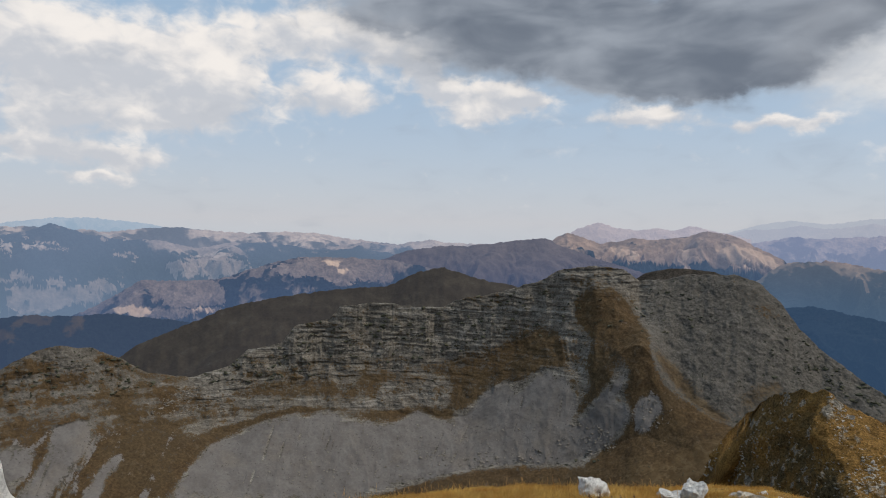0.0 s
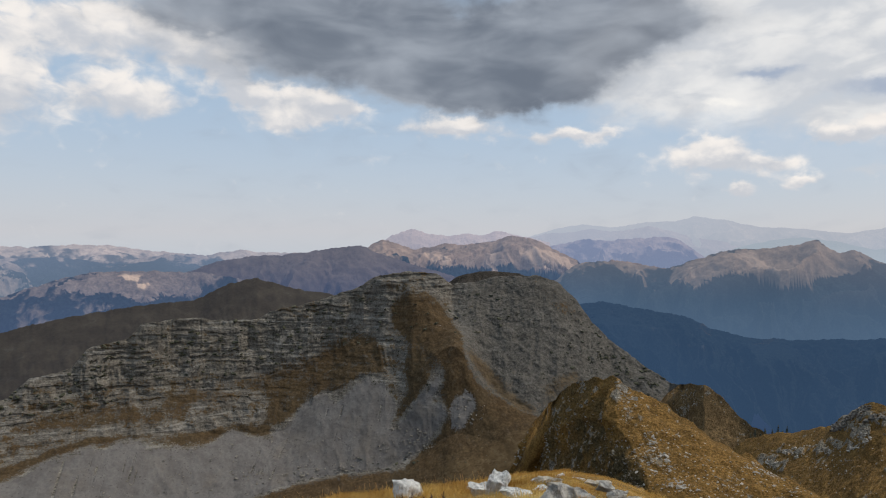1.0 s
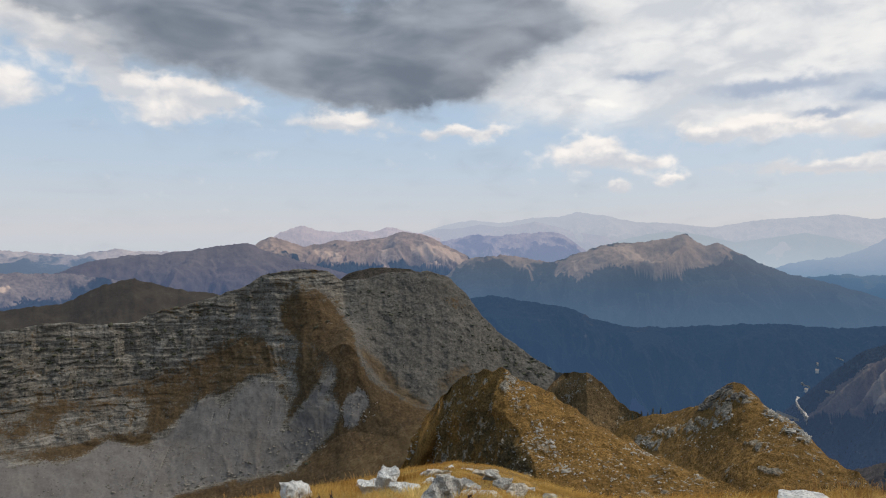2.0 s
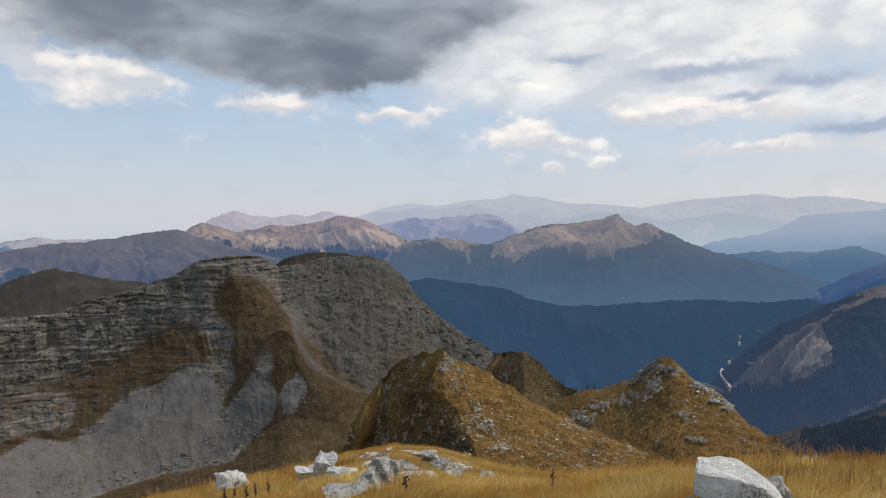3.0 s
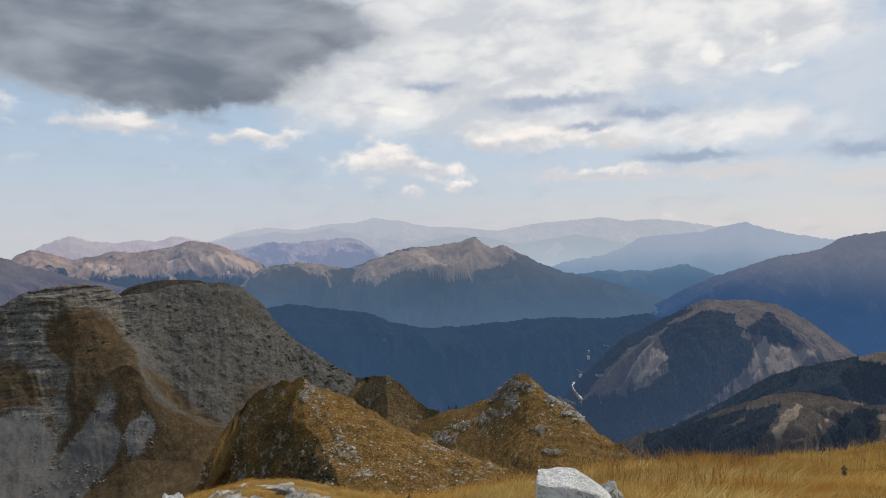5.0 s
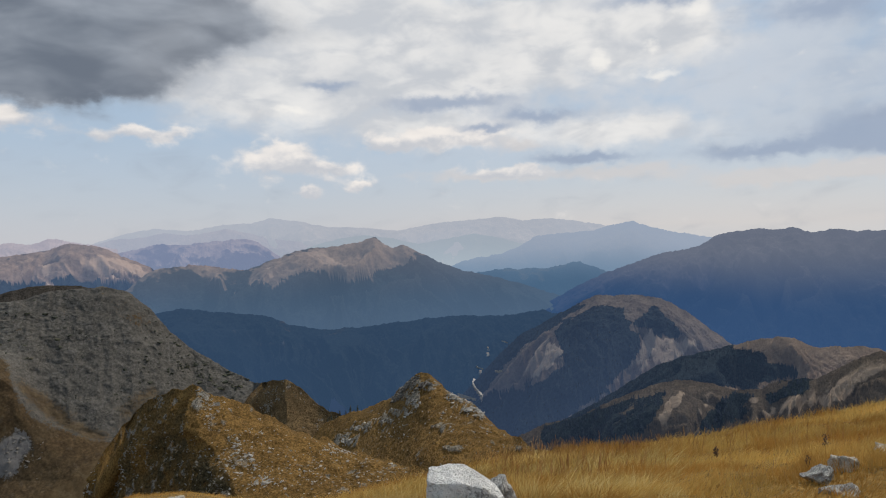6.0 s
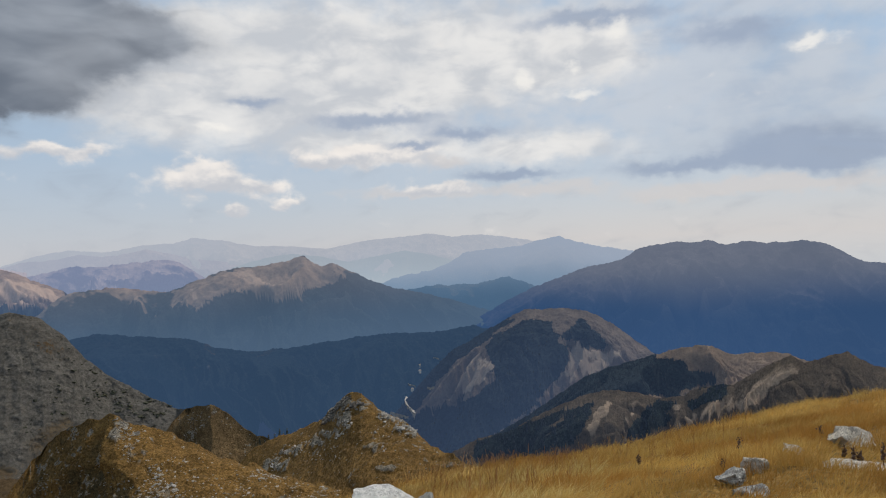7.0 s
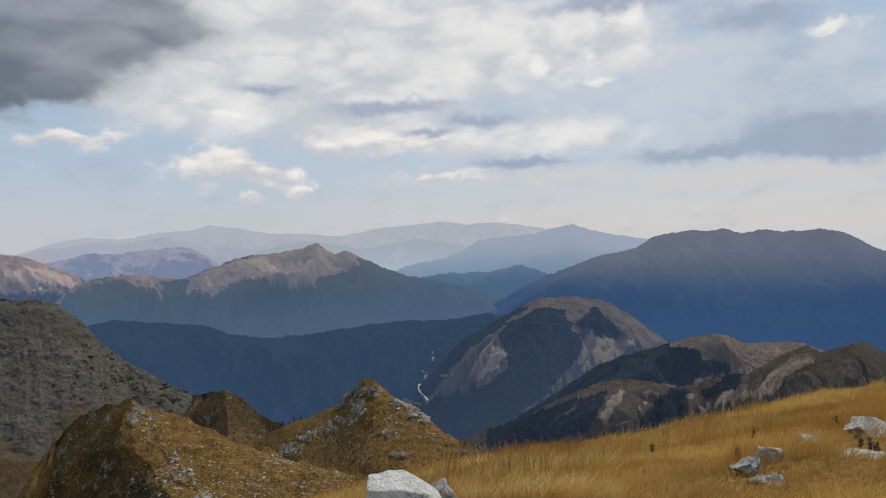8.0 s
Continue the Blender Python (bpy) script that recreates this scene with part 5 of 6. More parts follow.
    fall = fbm(stack3(bear * 1.5 + 0.5 * wave - 3.0 * zone * np.clip((bear + 12) / 20, 0.9, 1.3), zone * 1.1, 2), 6, 43, 0.62)
    sparse = np.clip(0.24 + 0.34 * level + 0.2 * grit + 0.12 * smooth(zone, 1.5, 2.2), 0, 0.55)
    sparse = np.clip(sparse + 0.28 * smooth(bear, 15.0, 24.0) * (0.6 + grit), 0, 0.8)
    sparse = sparse * (1 - 0.7 * slab)
    slope = smooth(zone + 0.15 * fall, 3.0, 3.25) * smooth(bear, 19.0, 24.0)
    grass = np.clip(np.maximum(np.maximum(brown, sparse), slope * smooth(0.3 - fall - 0.3 * grit, -0.35, 0.35)), 0, 1)
    grass = np.maximum(grass, smooth(-zone, -0.98, -0.9)) * (1 - stony)
    brushed = fbm(stack3(bear * 4.5 - 9.0 * zone, zone * 1.2, 5), 4, 52, 0.6)
    stony = np.maximum(stony * smooth(1.1 + 0.5 * fall + 0.55 * brushed + 0.3 * grit, 0.35, 0.6), 0.5 * slope * smooth(fall, 0.1, 0.5))
    warm = warm * (1 - stony)
    SPURS["mountain_cliff"] = (p, 0 * zone, smooth(zone, 0.9, 1.05))
    # alpha drops past the rib and at the left end, which paints both darker
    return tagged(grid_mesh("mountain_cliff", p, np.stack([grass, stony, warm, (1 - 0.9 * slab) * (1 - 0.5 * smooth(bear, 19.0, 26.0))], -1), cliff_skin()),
                  "grey layered limestone cliff ridge with brown ledges and scree", "mountain", kind="structure")


cliff_ridge()

# ---- the grassy spurs ----
SPUR_CREST = [
    (-21.39, 78.5, -28.8), (-21.91, 77.5, -25.8), (-22.67, 76.5, -22.6), (-23.9, 76.5, -19.8), (-25.6, 76.5, -17.1), (-27.05, 75.5, -15.3),
    (-29.7, 74.5, -14.0), (-31.85, 73.5, -15.1), (-34.24, 72.5, -16.3), (-37.11, 70.5, -18.1), (-40.93, 67.5, -19.4), (-43.76, 64.5, -19.8),
    (-46.54, 61.5, -19.9), (-49.72, 58.5, -19.85), (-54.94, 54.5, -19.38),
]
KNOB_CREST = [(b, d, EYE + d * math.tan(radians(e))) for b, d, e in (
    (-33.0, 144, -26.0), (-36.0, 143, -20.0), (-38.0, 142, -17.2), (-40.0, 140, -15.6), (-41.2, 137, -15.1), (-43.0, 132, -14.7), (-44.4, 128, -14.3), (-45.5, 124, -13.8), (-46.6, 119, -13.15), (-46.9, 118, -12.65), (-47.4, 116, -12.2), (-48.1, 113, -12.0),
    (-48.95, 110, -12.1), (-49.6, 108, -12.6), (-50.2, 106, -13.2), (-50.8, 104, -13.5), (-51.8, 101, -14.1), (-53.0, 97, -14.9), (-53.3, 96, -15.15), (-53.9, 94, -15.85), (-54.6, 91, -16.4), (-56.2, 85, -17.25), (-58.1, 78, -18.3), (-59.4, 74, -18.65), (-61.8, 68.4, -18.9))]
TOOTH_CREST = [
    (-32.8, 165.5, -43.4), (-33.5, 163.6, -38.7), (-34.1, 161.7, -35.9), (-35.0, 159.8, -33.3), (-36.0, 157.9, -31.9), (-36.8, 156.0, -31.1),
    (-37.4, 154.1, -32.1), (-38.4, 152.2, -34.0), (-39.3, 150.3, -36.0), (-40.3, 148.4, -37.7), (-41.2, 146.5, -38.2), (-42.7, 144.6, -38.9),
]


def spur(name, crest, label, foot_far, foot_z, seed, columns=520, rows=220, crease=None, rocks=(), turf=(0.188, 0.107, 0.032), knobs=1.0, dark=0.28):
    """A rocky grass spur. foot_far, foot_z: (bearing, value) tables of its near foot. crease: (bearing, far) of a sharp rib's top and bottom and
    (bearing, far) of the end of the bare rock face on its shady side. rocks: outcrops as patches."""
    b = np.linspace(max(c[0] for c in crest), min(c[0] for c in crest), columns)
    d, z = rail(crest, b)
    nicks = 0.35 * knobs * fbm(stack3(b * 1.1, 0, 0), 5, seed)
    f, fz = [np.interp(b, [q[0] for q in reversed(t)], [q[1] for q in reversed(t)]) for t in (foot_far, foot_z)]
    width = columns // 14
    even = lambda q: np.convolve(np.pad(q, width, mode="edge"), np.ones(2 * width + 1) / (2 * width + 1), mode="valid")
    f, fz, calm = even(f), even(fz), even(z)
    v = np.linspace(0, 1, rows)[:, None]
    d = d[None] + (even(d) - d)[None] * smooth(v, 0.0, 0.4)
    z = z[None] + (calm - z)[None] * smooth(v, 0.02, 0.4)
    far = d + (f - d) * v
    bare = 0 * far
    if crease:
        (b0, d0), (b1, d1), (be, de) = crease
        bc, dc = b0 + (b1 - b0) * v + 0.5 * fbm(stack3(v * 6, 0, 0), 3, seed + 3), d0 + (d1 - d0) * v
        w = np.clip((b[None] - bc) / (be - bc), 0, 1)
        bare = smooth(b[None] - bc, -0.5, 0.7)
        far = np.where(b[None] > bc, dc + (de - dc) * w ** 0.8, far)
        joint = np.exp(-np.maximum(bc - b[None], 0) / 3.0)
        far = np.where(b[None] > bc, far, far + (dc - np.minimum(far, dc + 30)) * joint * 0.8)
    p = place(b[None] + 0 * v, far, z + (fz - z) * v ** 0.9 + nicks[None] * np.exp(-v / 0.04))
    rough = ridged(stack3(p[..., 0], p[..., 1], p[..., 2] * 0.6) / 5.0, 5, seed + 4)
    chunks = fbm(p / 0.9, 5, seed + 14, 0.6)
    p[..., 2] += (fbm(p / 9, 5, seed + 1) * 0.6 + fbm(p / 1.4, 5, seed + 2, 0.6) * 0.24 + fbm(p / 0.55, 3, seed + 22) * 0.10) * smooth(v, 0, 0.12)
    flutes = ridged(stack3(b[None] * 0.9 + 0.6 * v, v * 0.8, seed), 4, seed + 16)
    side = np.array([0.85, -0.5, 0.1])
    p -= side * (bare * (rough * 0.8 + flutes * 0.9 + chunks * 0.35) * smooth(v, 0.0, 0.15))[..., None]
    clump = fbm(p / 5, 5, seed + 6)
    specks = fbm(p / 0.4, 4, seed + 24, 0.6)
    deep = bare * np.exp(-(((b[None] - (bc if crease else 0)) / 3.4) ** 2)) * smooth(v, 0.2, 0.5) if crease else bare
    stone = bare * smooth(0.5 * chunks + 0.8 * specks + 0.4 * clump + 0.3 * rough + 0.25 * deep, 0.62, 0.9)
    out = np.clip(patched(p, rocks, 0 * far, 0.9, seed + 9), 0, 1)
    broken = ridged(p / 1.8, 5, seed + 12)
    p[..., 2] += out * (0.1 + 0.5 * broken + 0.25 * chunks) * smooth(v, 0.01, 0.08)
    stone = np.maximum(stone, out * smooth(0.6 * broken + chunks, -0.1, 0.3))
    chips = smooth(0.6 * clump + chunks, 0.72, 0.88)
    grass = 1 - np.maximum(stone, 0.9 * chips)
    # heath on the crease's shady side; its dark tone also paints in the shade
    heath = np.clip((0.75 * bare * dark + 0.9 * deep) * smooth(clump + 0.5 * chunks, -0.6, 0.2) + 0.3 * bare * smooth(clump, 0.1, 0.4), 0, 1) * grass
    back = np.linspace(1, 0.05, 14)[:, None]
    q = place(b[None] + 0 * back, d[:1] + 45 * back, z[:1] - 70 * back)
    SPURS[name] = (p, np.maximum(bare, out), v + 0 * far)
    cover = np.concatenate([np.ones((14, columns)), grass], 0)
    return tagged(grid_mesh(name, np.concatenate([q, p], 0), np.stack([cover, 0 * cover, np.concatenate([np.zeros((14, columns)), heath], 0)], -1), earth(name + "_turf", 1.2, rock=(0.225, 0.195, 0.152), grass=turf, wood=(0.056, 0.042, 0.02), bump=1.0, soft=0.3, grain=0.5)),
                  label, "mountain", kind="structure")


spur("mountain_tooth", TOOTH_CREST, "small brown rocky tooth on the ridge", [(-31, 125), (-37, 128), (-41, 143), (-46, 147)], [(-31, -62), (-38, -58), (-46, -50)], 51, turf=(0.15, 0.098, 0.046), crease=((-36.8, 156.0), (-38.0, 133), (-32.8, 170)), dark=0.2,
     rocks=[(-35.2, -12.8, 0.7, 0.6, 0.35), (-37.0, -12.2, 0.25, 0.4, 0.5)])
spur("mountain_knob", KNOB_CREST, "golden grassy ridge with a rocky knob", [(-33, 118), (-38, 100), (-42, 78), (-50, 62), (-62, 55)], [(-33, -74), (-38, -58), (-42, -40), (-50, -29), (-62, -27)], 61, columns=700, turf=(0.168, 0.097, 0.030), knobs=1.2,
     rocks=[(-41.8, -17.1, 0.8, 0.5, 1), (-43.2, -16.2, 1.0, 0.35, 1), (-44.8, -15.7, 0.8, 0.35, 1), (-46.4, -15.2, 1.0, 0.3, 1), (-47.3, -14.4, 0.8, 0.5, 1), (-47.2, -13.0, 0.9, 0.6, 1), (-49.2, -13.2, 1.0, 0.4, 0.9), (-50.8, -13.9, 0.9, 0.6, 0.8), (-52.0, -14.7, 0.8, 0.6, 0.8), (-53.3, -15.5, 0.4, 0.4, 0.9), (-47.0, -13.6, 1.0, 0.5, 0.8),
            (-50.0, -16.4, 0.8, 0.3, 0.8), (-51.0, -18.2, 0.9, 0.25, 0.8), (-56.0, -18.2, 1.0, 0.2, 0.7)])
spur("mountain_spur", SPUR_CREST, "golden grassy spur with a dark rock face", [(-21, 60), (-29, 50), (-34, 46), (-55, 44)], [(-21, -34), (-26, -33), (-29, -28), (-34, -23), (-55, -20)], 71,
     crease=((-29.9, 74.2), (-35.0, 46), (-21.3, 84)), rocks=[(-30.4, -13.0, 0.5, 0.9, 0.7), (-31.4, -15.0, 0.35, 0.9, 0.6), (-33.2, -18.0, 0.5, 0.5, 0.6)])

# ---- stones ----
def limestone(name, base=(0.74, 0.72, 0.68), stain=(0.16, 0.15, 0.135), size=0.12, veins=0.3):
    mat = bpy.data.materials.new(name)
    mat.use_nodes = True
    n = Nodes(mat.node_tree)
    place_ = n.add("ShaderNodeTexCoord").outputs["Object"]
    big = n.noise(place_, 0.6 / size, 5.0, 0.6)
    mid = n.noise(place_, 2.4 / size, 6.0, 0.65)
    fine = n.noise(place_, 11.0 / size, 5.0, 0.6)
    colour = n.mix(n.step(mid, 0.3, 0.7), tuple(0.78 * c for c in base), tuple(1.12 * c for c in base))
    colour = n.mix(n.math("MULTIPLY", n.step(n.math("ADD", big, n.math("MULTIPLY", n.math("SUBTRACT", fine, 0.5), 0.6)), 0.56, 0.68), 0.8), colour, stain)
    colour = n.mix(n.math("MULTIPLY", n.step(fine, 0.62, 0.75), 0.5), colour, tuple(0.45 * c for c in base))
    for across, thin in ((0.35, 0.012), (1.1, 0.016)):
        vein = n.noise(place_, across / size, 5.0, 0.6, 0.8)
        crack = n.step(n.math("ABSOLUTE", n.math("SUBTRACT", vein, 0.5)), 0.0, thin, 1.0, 0.0)
        colour = n.mix(n.math("MULTIPLY", crack, veins), colour, tuple(0.3 * c for c in stain))
        mid = n.math("SUBTRACT", mid, n.math("MULTIPLY", crack, 2.0 * veins))
    bump = n.add("ShaderNodeBump", 1.0, size * 0.4)
    n.set(bump.inputs["Height"], n.math("ADD", mid, n.math("MULTIPLY", fine, 0.5)))
    body = n.add("ShaderNodeBsdfPrincipled", colour)
    body.inputs["Roughness"].default_value = 0.85
    n.set(body.inputs["Normal"], bump.outputs[0])
    n.add("ShaderNodeOutputMaterial", body.outputs[0])
    return mat


WHITE_STONE = limestone("white_limestone", veins=0.15)
GREY_STONE = limestone("grey_limestone", (0.50, 0.475, 0.43), (0.10, 0.09, 0.08))
BUFF_STONE = limestone("buff_limestone", (0.62, 0.55, 0.45), (0.2, 0.16, 0.11))


def boulder_mesh(name, size, seed, cuts=9, detail=5, rough=0.11, tilt=0.0, split=0.0):
    """A broken block: a ball cut by planes, with a worn and cracked skin. size: full width, depth, height; it stands on z = 0."""
    rng = np.random.default_rng(seed)
    bm = bmesh.new()
    bmesh.ops.create_icosphere(bm, subdivisions=detail, radius=1.0)
    v = np.array([q.co for q in bm.verts])
    for _ in range(cuts):
        way = rng.normal(size=3)
        way /= np.linalg.norm(way)
        hold = rng.uniform(0.34, 0.72)
        over = np.maximum(v @ way - hold, 0)
        v -= over[:, None] * way * 0.985
    v += v / np.linalg.norm(v, axis=1, keepdims=True) * (fbm(v * 2.2 + seed, 5, seed) * rough + ridged(v * 3.1 + seed, 3, seed + 1) * rough * 0.4)[:, None]
    if split:
        v[:, 1] += split * np.abs(np.sin(v[:, 0] * 7 + v[:, 2] * 2)) * 0.16
    v -= v.min(0)
    v /= v.max(0)
    v = (v - (0.5, 0.5, 0.0)) * size
    v[:, 2] += tilt * v[:, 0]
    for q, co in zip(bm.verts, v):
        q.co = co
    mesh = bpy.data.meshes.new(name)
    bm.to_mesh(mesh)
    bm.free()
    mesh.polygons.foreach_set("use_smooth", np.zeros(len(mesh.polygons), bool))
    return mesh



# ---- the summit meadow ----
GRASS_EDGE = [
    (47.97, 6.3, -0.31), (37.52, 8.4, -1.32), (21.19, 13.5, -3.96), (10.04, 16.5, -5.30), (3.55, 18.5, -5.92), (-4.95, 19.5, -6.02),
    (-12.35, 20.0, -5.98), (-18.26, 20.5, -5.95), (-21.89, 20.5, -5.60), (-25.61, 20.0, -5.22), (-29.38, 19.5, -5.2), (-32.22, 18.5, -5.1),
    (-35.53, 16.5, -4.65), (-41.15, 14.5, -3.99), (-49.28, 14.0, -3.43), (-57.2, 14.5, -3.19), (-60.92, 14.5, -3.09), (-65.54, 15.5, -3.22),
    (-70.05, 16.5, -3.29), (-74.42, 17.5, -3.20), (-78.59, 18.5, -3.03), (-82.52, 19.4, -2.86), (-85.44, 19.4, -2.62), (-88.46, 19.4, -2.42),
]


def soft_ramp(x):
    return np.log1p(np.exp(np.clip(x, -30, 30)))


def meadow_height(bearing, far):
    """The summit meadow's height: nearly level at the feet, then sloping to its edge and dropping past it."""
    e, ez = rail(GRASS_EDGE + [(180, 7, -0.8), (100, 6, -0.3), (-130, 18, -1.2), (-180, 7, -0.8)], bearing)
    start = np.interp(bearing, [-45, -32], [3.8, 3.1])
    ramp = [soft_ramp((q - start) / 0.8) - soft_ramp(-start / 0.8) for q in (far, e)]
    return ez * ramp[0] / ramp[1] - np.maximum(far / e - 1.03, 0) ** 1.3 * 9.0


def lumps(p):
    return (fbm(p / 1.9, 4, 81) * 0.09 + fbm(p / 0.35, 3, 82) * 0.02) * smooth(np.hypot(p[..., 0], p[..., 1]), 1.0, 3.0)


def on_meadow(bearing, far):
    p = place(np.array([bearing]), np.array([far]), meadow_height(np.array([bearing]), np.array([far])))
    return Vector(p[0]) + Vector((0, 0, float(lumps(p * (1, 1, 0))[0])))


def meadow():
    b = np.concatenate([np.linspace(180, 50, 40, endpoint=False), np.linspace(50, -100, 480, endpoint=False), np.linspace(-100, -180, 25, endpoint=False)])
    r = np.concatenate([[0.02], np.geomspace(0.4, 45, 190)])[:, None]
    p = place(b[None] + 0 * r, r, meadow_height(b[None] + 0 * r, r + 0 * b[None]))
    p[..., 2] += lumps(p * (1, 1, 0))
    low = place(b[None] + np.array([[0.0]] * 4), np.array([[80.0], [140], [235], [300]]), np.array([[-58.0], [-105], [-192], [-460]]))
    p = np.concatenate([p, low], 0)
    cover = np.zeros(p.shape)
    cover[..., 0] = 1
    return tagged(grid_mesh("ground_meadow", p, cover, earth("meadow", 0.5, grass=(0.26, 0.155, 0.045), bump=0.5), closed=True), "golden dry summit meadow", "meadow", kind="structure")


meadow()

# boulders: name, label, bearing, far, size, sunk, seed, material, turn, cuts
BOULDERS = [
    ("boulder", "rounded white limestone boulder in dry grass", -12.8, 13.7, (0.66, 0.5, 0.46), 0.08, 3, WHITE_STONE, 10, 8),
    ("boulder", "angular upright white limestone block in grass", -20.2, 11.6, (0.42, 0.36, 0.50), 0.08, 5, WHITE_STONE, -8, 9),
    ("boulder", "white limestone block leaning beside a larger one", -18.9, 12.6, (0.52, 0.4, 0.36), 0.08, 8, WHITE_STONE, 25, 9),
    ("boulder", "long low white limestone block in grass", -21.6, 10.6, (0.50, 0.3, 0.24), 0.06, 12, WHITE_STONE, -15, 9),
    ("boulder", "small white limestone stone in grass", -18.1, 14.8, (0.28, 0.25, 0.2), 0.04, 15, WHITE_STONE, 0, 7),
    ("boulder", "grey fissured limestone boulder in dry grass", -24.2, 7.6, (0.62, 0.5, 0.42), 0.08, 21, GREY_STONE, 15, 6),
    ("boulder", "flat grey limestone stone in dry grass", -22.0, 7.3, (0.5, 0.4, 0.16), 0.05, 24, GREY_STONE, 0, 7),
    ("boulder", "small pale limestone stone on the grassy knoll", -26.6, 10.0, (0.25, 0.22, 0.24), 0.05, 26, WHITE_STONE, 30, 8),
    ("boulder", "low grey limestone stone beside a smaller one", -27.2, 9.6, (0.22, 0.2, 0.16), 0.05, 28, GREY_STONE, 0, 8),
    ("boulder", "brownish limestone stone on the grassy knoll", -28.7, 12.0, (0.40, 0.3, 0.26), 0.06, 31, GREY_STONE, -20, 8),
    ("boulder", "pale limestone stone sunk in dry grass", -30.6, 9.6, (0.36, 0.3, 0.22), 0.05, 33, BUFF_STONE, 10, 8),
    ("boulder", "long flat buff limestone slab in grass", -27.6, 8.2, (0.60, 0.3, 0.12), 0.04, 36, BUFF_STONE, -12, 8),
    ("boulder", "flat pale stone on the grassy knoll", -24.8, 12.4, (0.36, 0.3, 0.14), 0.05, 38, BUFF_STONE, 0, 8),
    ("boulder", "small pale stone on the knoll's top", -25.3, 16.0, (0.28, 0.2, 0.14), 0.04, 40, WHITE_STONE, 0, 8),
    ("boulder", "small flat pale stone on the knoll's top", -26.7, 16.4, (0.34, 0.2, 0.11), 0.04, 42, WHITE_STONE, 0, 8),
    ("boulder", "low pale stone half hidden in grass", -23.6, 12.1, (0.30, 0.2, 0.12), 0.04, 44, WHITE_STONE, 0, 8),
    ("boulder", "white boulder with shaded side in golden grass", -78.8, 7.7, (0.33, 0.3, 0.30), 0.12, 47, BUFF_STONE, 20, 9),
    ("boulder", "small grey stone in golden grass", -77.2, 7.1, (0.28, 0.24, 0.2), 0.05, 49, GREY_STONE, 0, 8),
    ("boulder", "small pale stone in golden grass", -81.8, 9.2, (0.24, 0.2, 0.16), 0.05, 52, BUFF_STONE, 0, 8),
    ("boulder", "rounded pale limestone boulder in golden grass", -85.5, 9.7, (0.50, 0.4, 0.34), 0.1, 54, BUFF_STONE, 0, 7),
    ("boulder", "long white limestone slab in golden grass", -86.6, 8.3, (0.95, 0.5, 0.2), 0.11, 57, BUFF_STONE, 8, 8),
    ("boulder", "low grey stone sunk in golden grass", -78.4, 6.6, (0.30, 0.25, 0.16), 0.05, 59, GREY_STONE, 0, 8),
    ("boulder", "rough white limestone boulder at the meadow's edge", 32.9, 4.7, (0.95, 0.8, 0.85), 0.05, 62, WHITE_STONE, 0, 8),
    ("boulder", "grey limestone stone behind a white block", -53.95, 5.35, (0.36, 0.28, 0.34), 0.05, 65, GREY_STONE, 0, 7),
    ("boulder", "small buff stone in dry grass", -49.0, 10.0, (0.28, 0.2, 0.14), 0.04, 67, BUFF_STONE, 0, 7),
    ("boulder", "flat pale stone in dry grass", -40.3, 9.6, (0.24, 0.2, 0.12), 0.04, 69, BUFF_STONE, 0, 7),
    ("boulder", "flat pale stone lying in short turf", -28.6, 15.2, (0.42, 0.3, 0.13), 0.04, 101, BUFF_STONE, 15, 8),
    ("boulder", "pinkish flat stone lying in short turf", -24.3, 13.2, (0.55, 0.35, 0.15), 0.05, 103, BUFF_STONE, -10, 8),
    ("boulder", "small white stone in short turf", -23.2, 13.8, (0.22, 0.2, 0.13), 0.03, 105, WHITE_STONE, 0, 8),
    ("boulder", "grey angular stone with brown stain in turf", -29.6, 11.4, (0.34, 0.26, 0.22), 0.05, 107, GREY_STONE, 30, 9),
    ("boulder", "small pale stone beside an angular one", -30.3, 11.0, (0.2, 0.18, 0.12), 0.03, 109, WHITE_STONE, 0, 8),
    ("boulder", "low white stone sunk in short turf", -31.8, 12.6, (0.3, 0.24, 0.12), 0.04, 111, WHITE_STONE, 20, 8),
    ("boulder", "small buff stone in short turf", -27.6, 13.4, (0.24, 0.2, 0.12), 0.03, 113, BUFF_STONE, 0, 8),
    ("boulder", "small pale stone at the knoll's foot", -33.4, 10.2, (0.22, 0.18, 0.13), 0.03, 115, BUFF_STONE, 0, 8),
]
KEPT_CLEAR = []
for bname, blabel, bb, bf, bsize, sunk, bseed, bmat, bturn, bcuts in BOULDERS:
    mesh = boulder_mesh(bname, bsize, bseed, bcuts + 4, 5, 0.15, split=1.0 if bseed == 21 else 0.0)
    mesh.materials.append(bmat)
    ob = tagged(new(bname, mesh), blabel, "boulder", group="boulders in the meadow")
    at_ = on_meadow(bb, bf)
    ob.matrix_world = pose(at_.x, at_.y, at_.z - sunk, 0, 0, bb + bturn)
    KEPT_CLEAR.append((at_.x, at_.y, 0.42 * max(bsize[:2])))


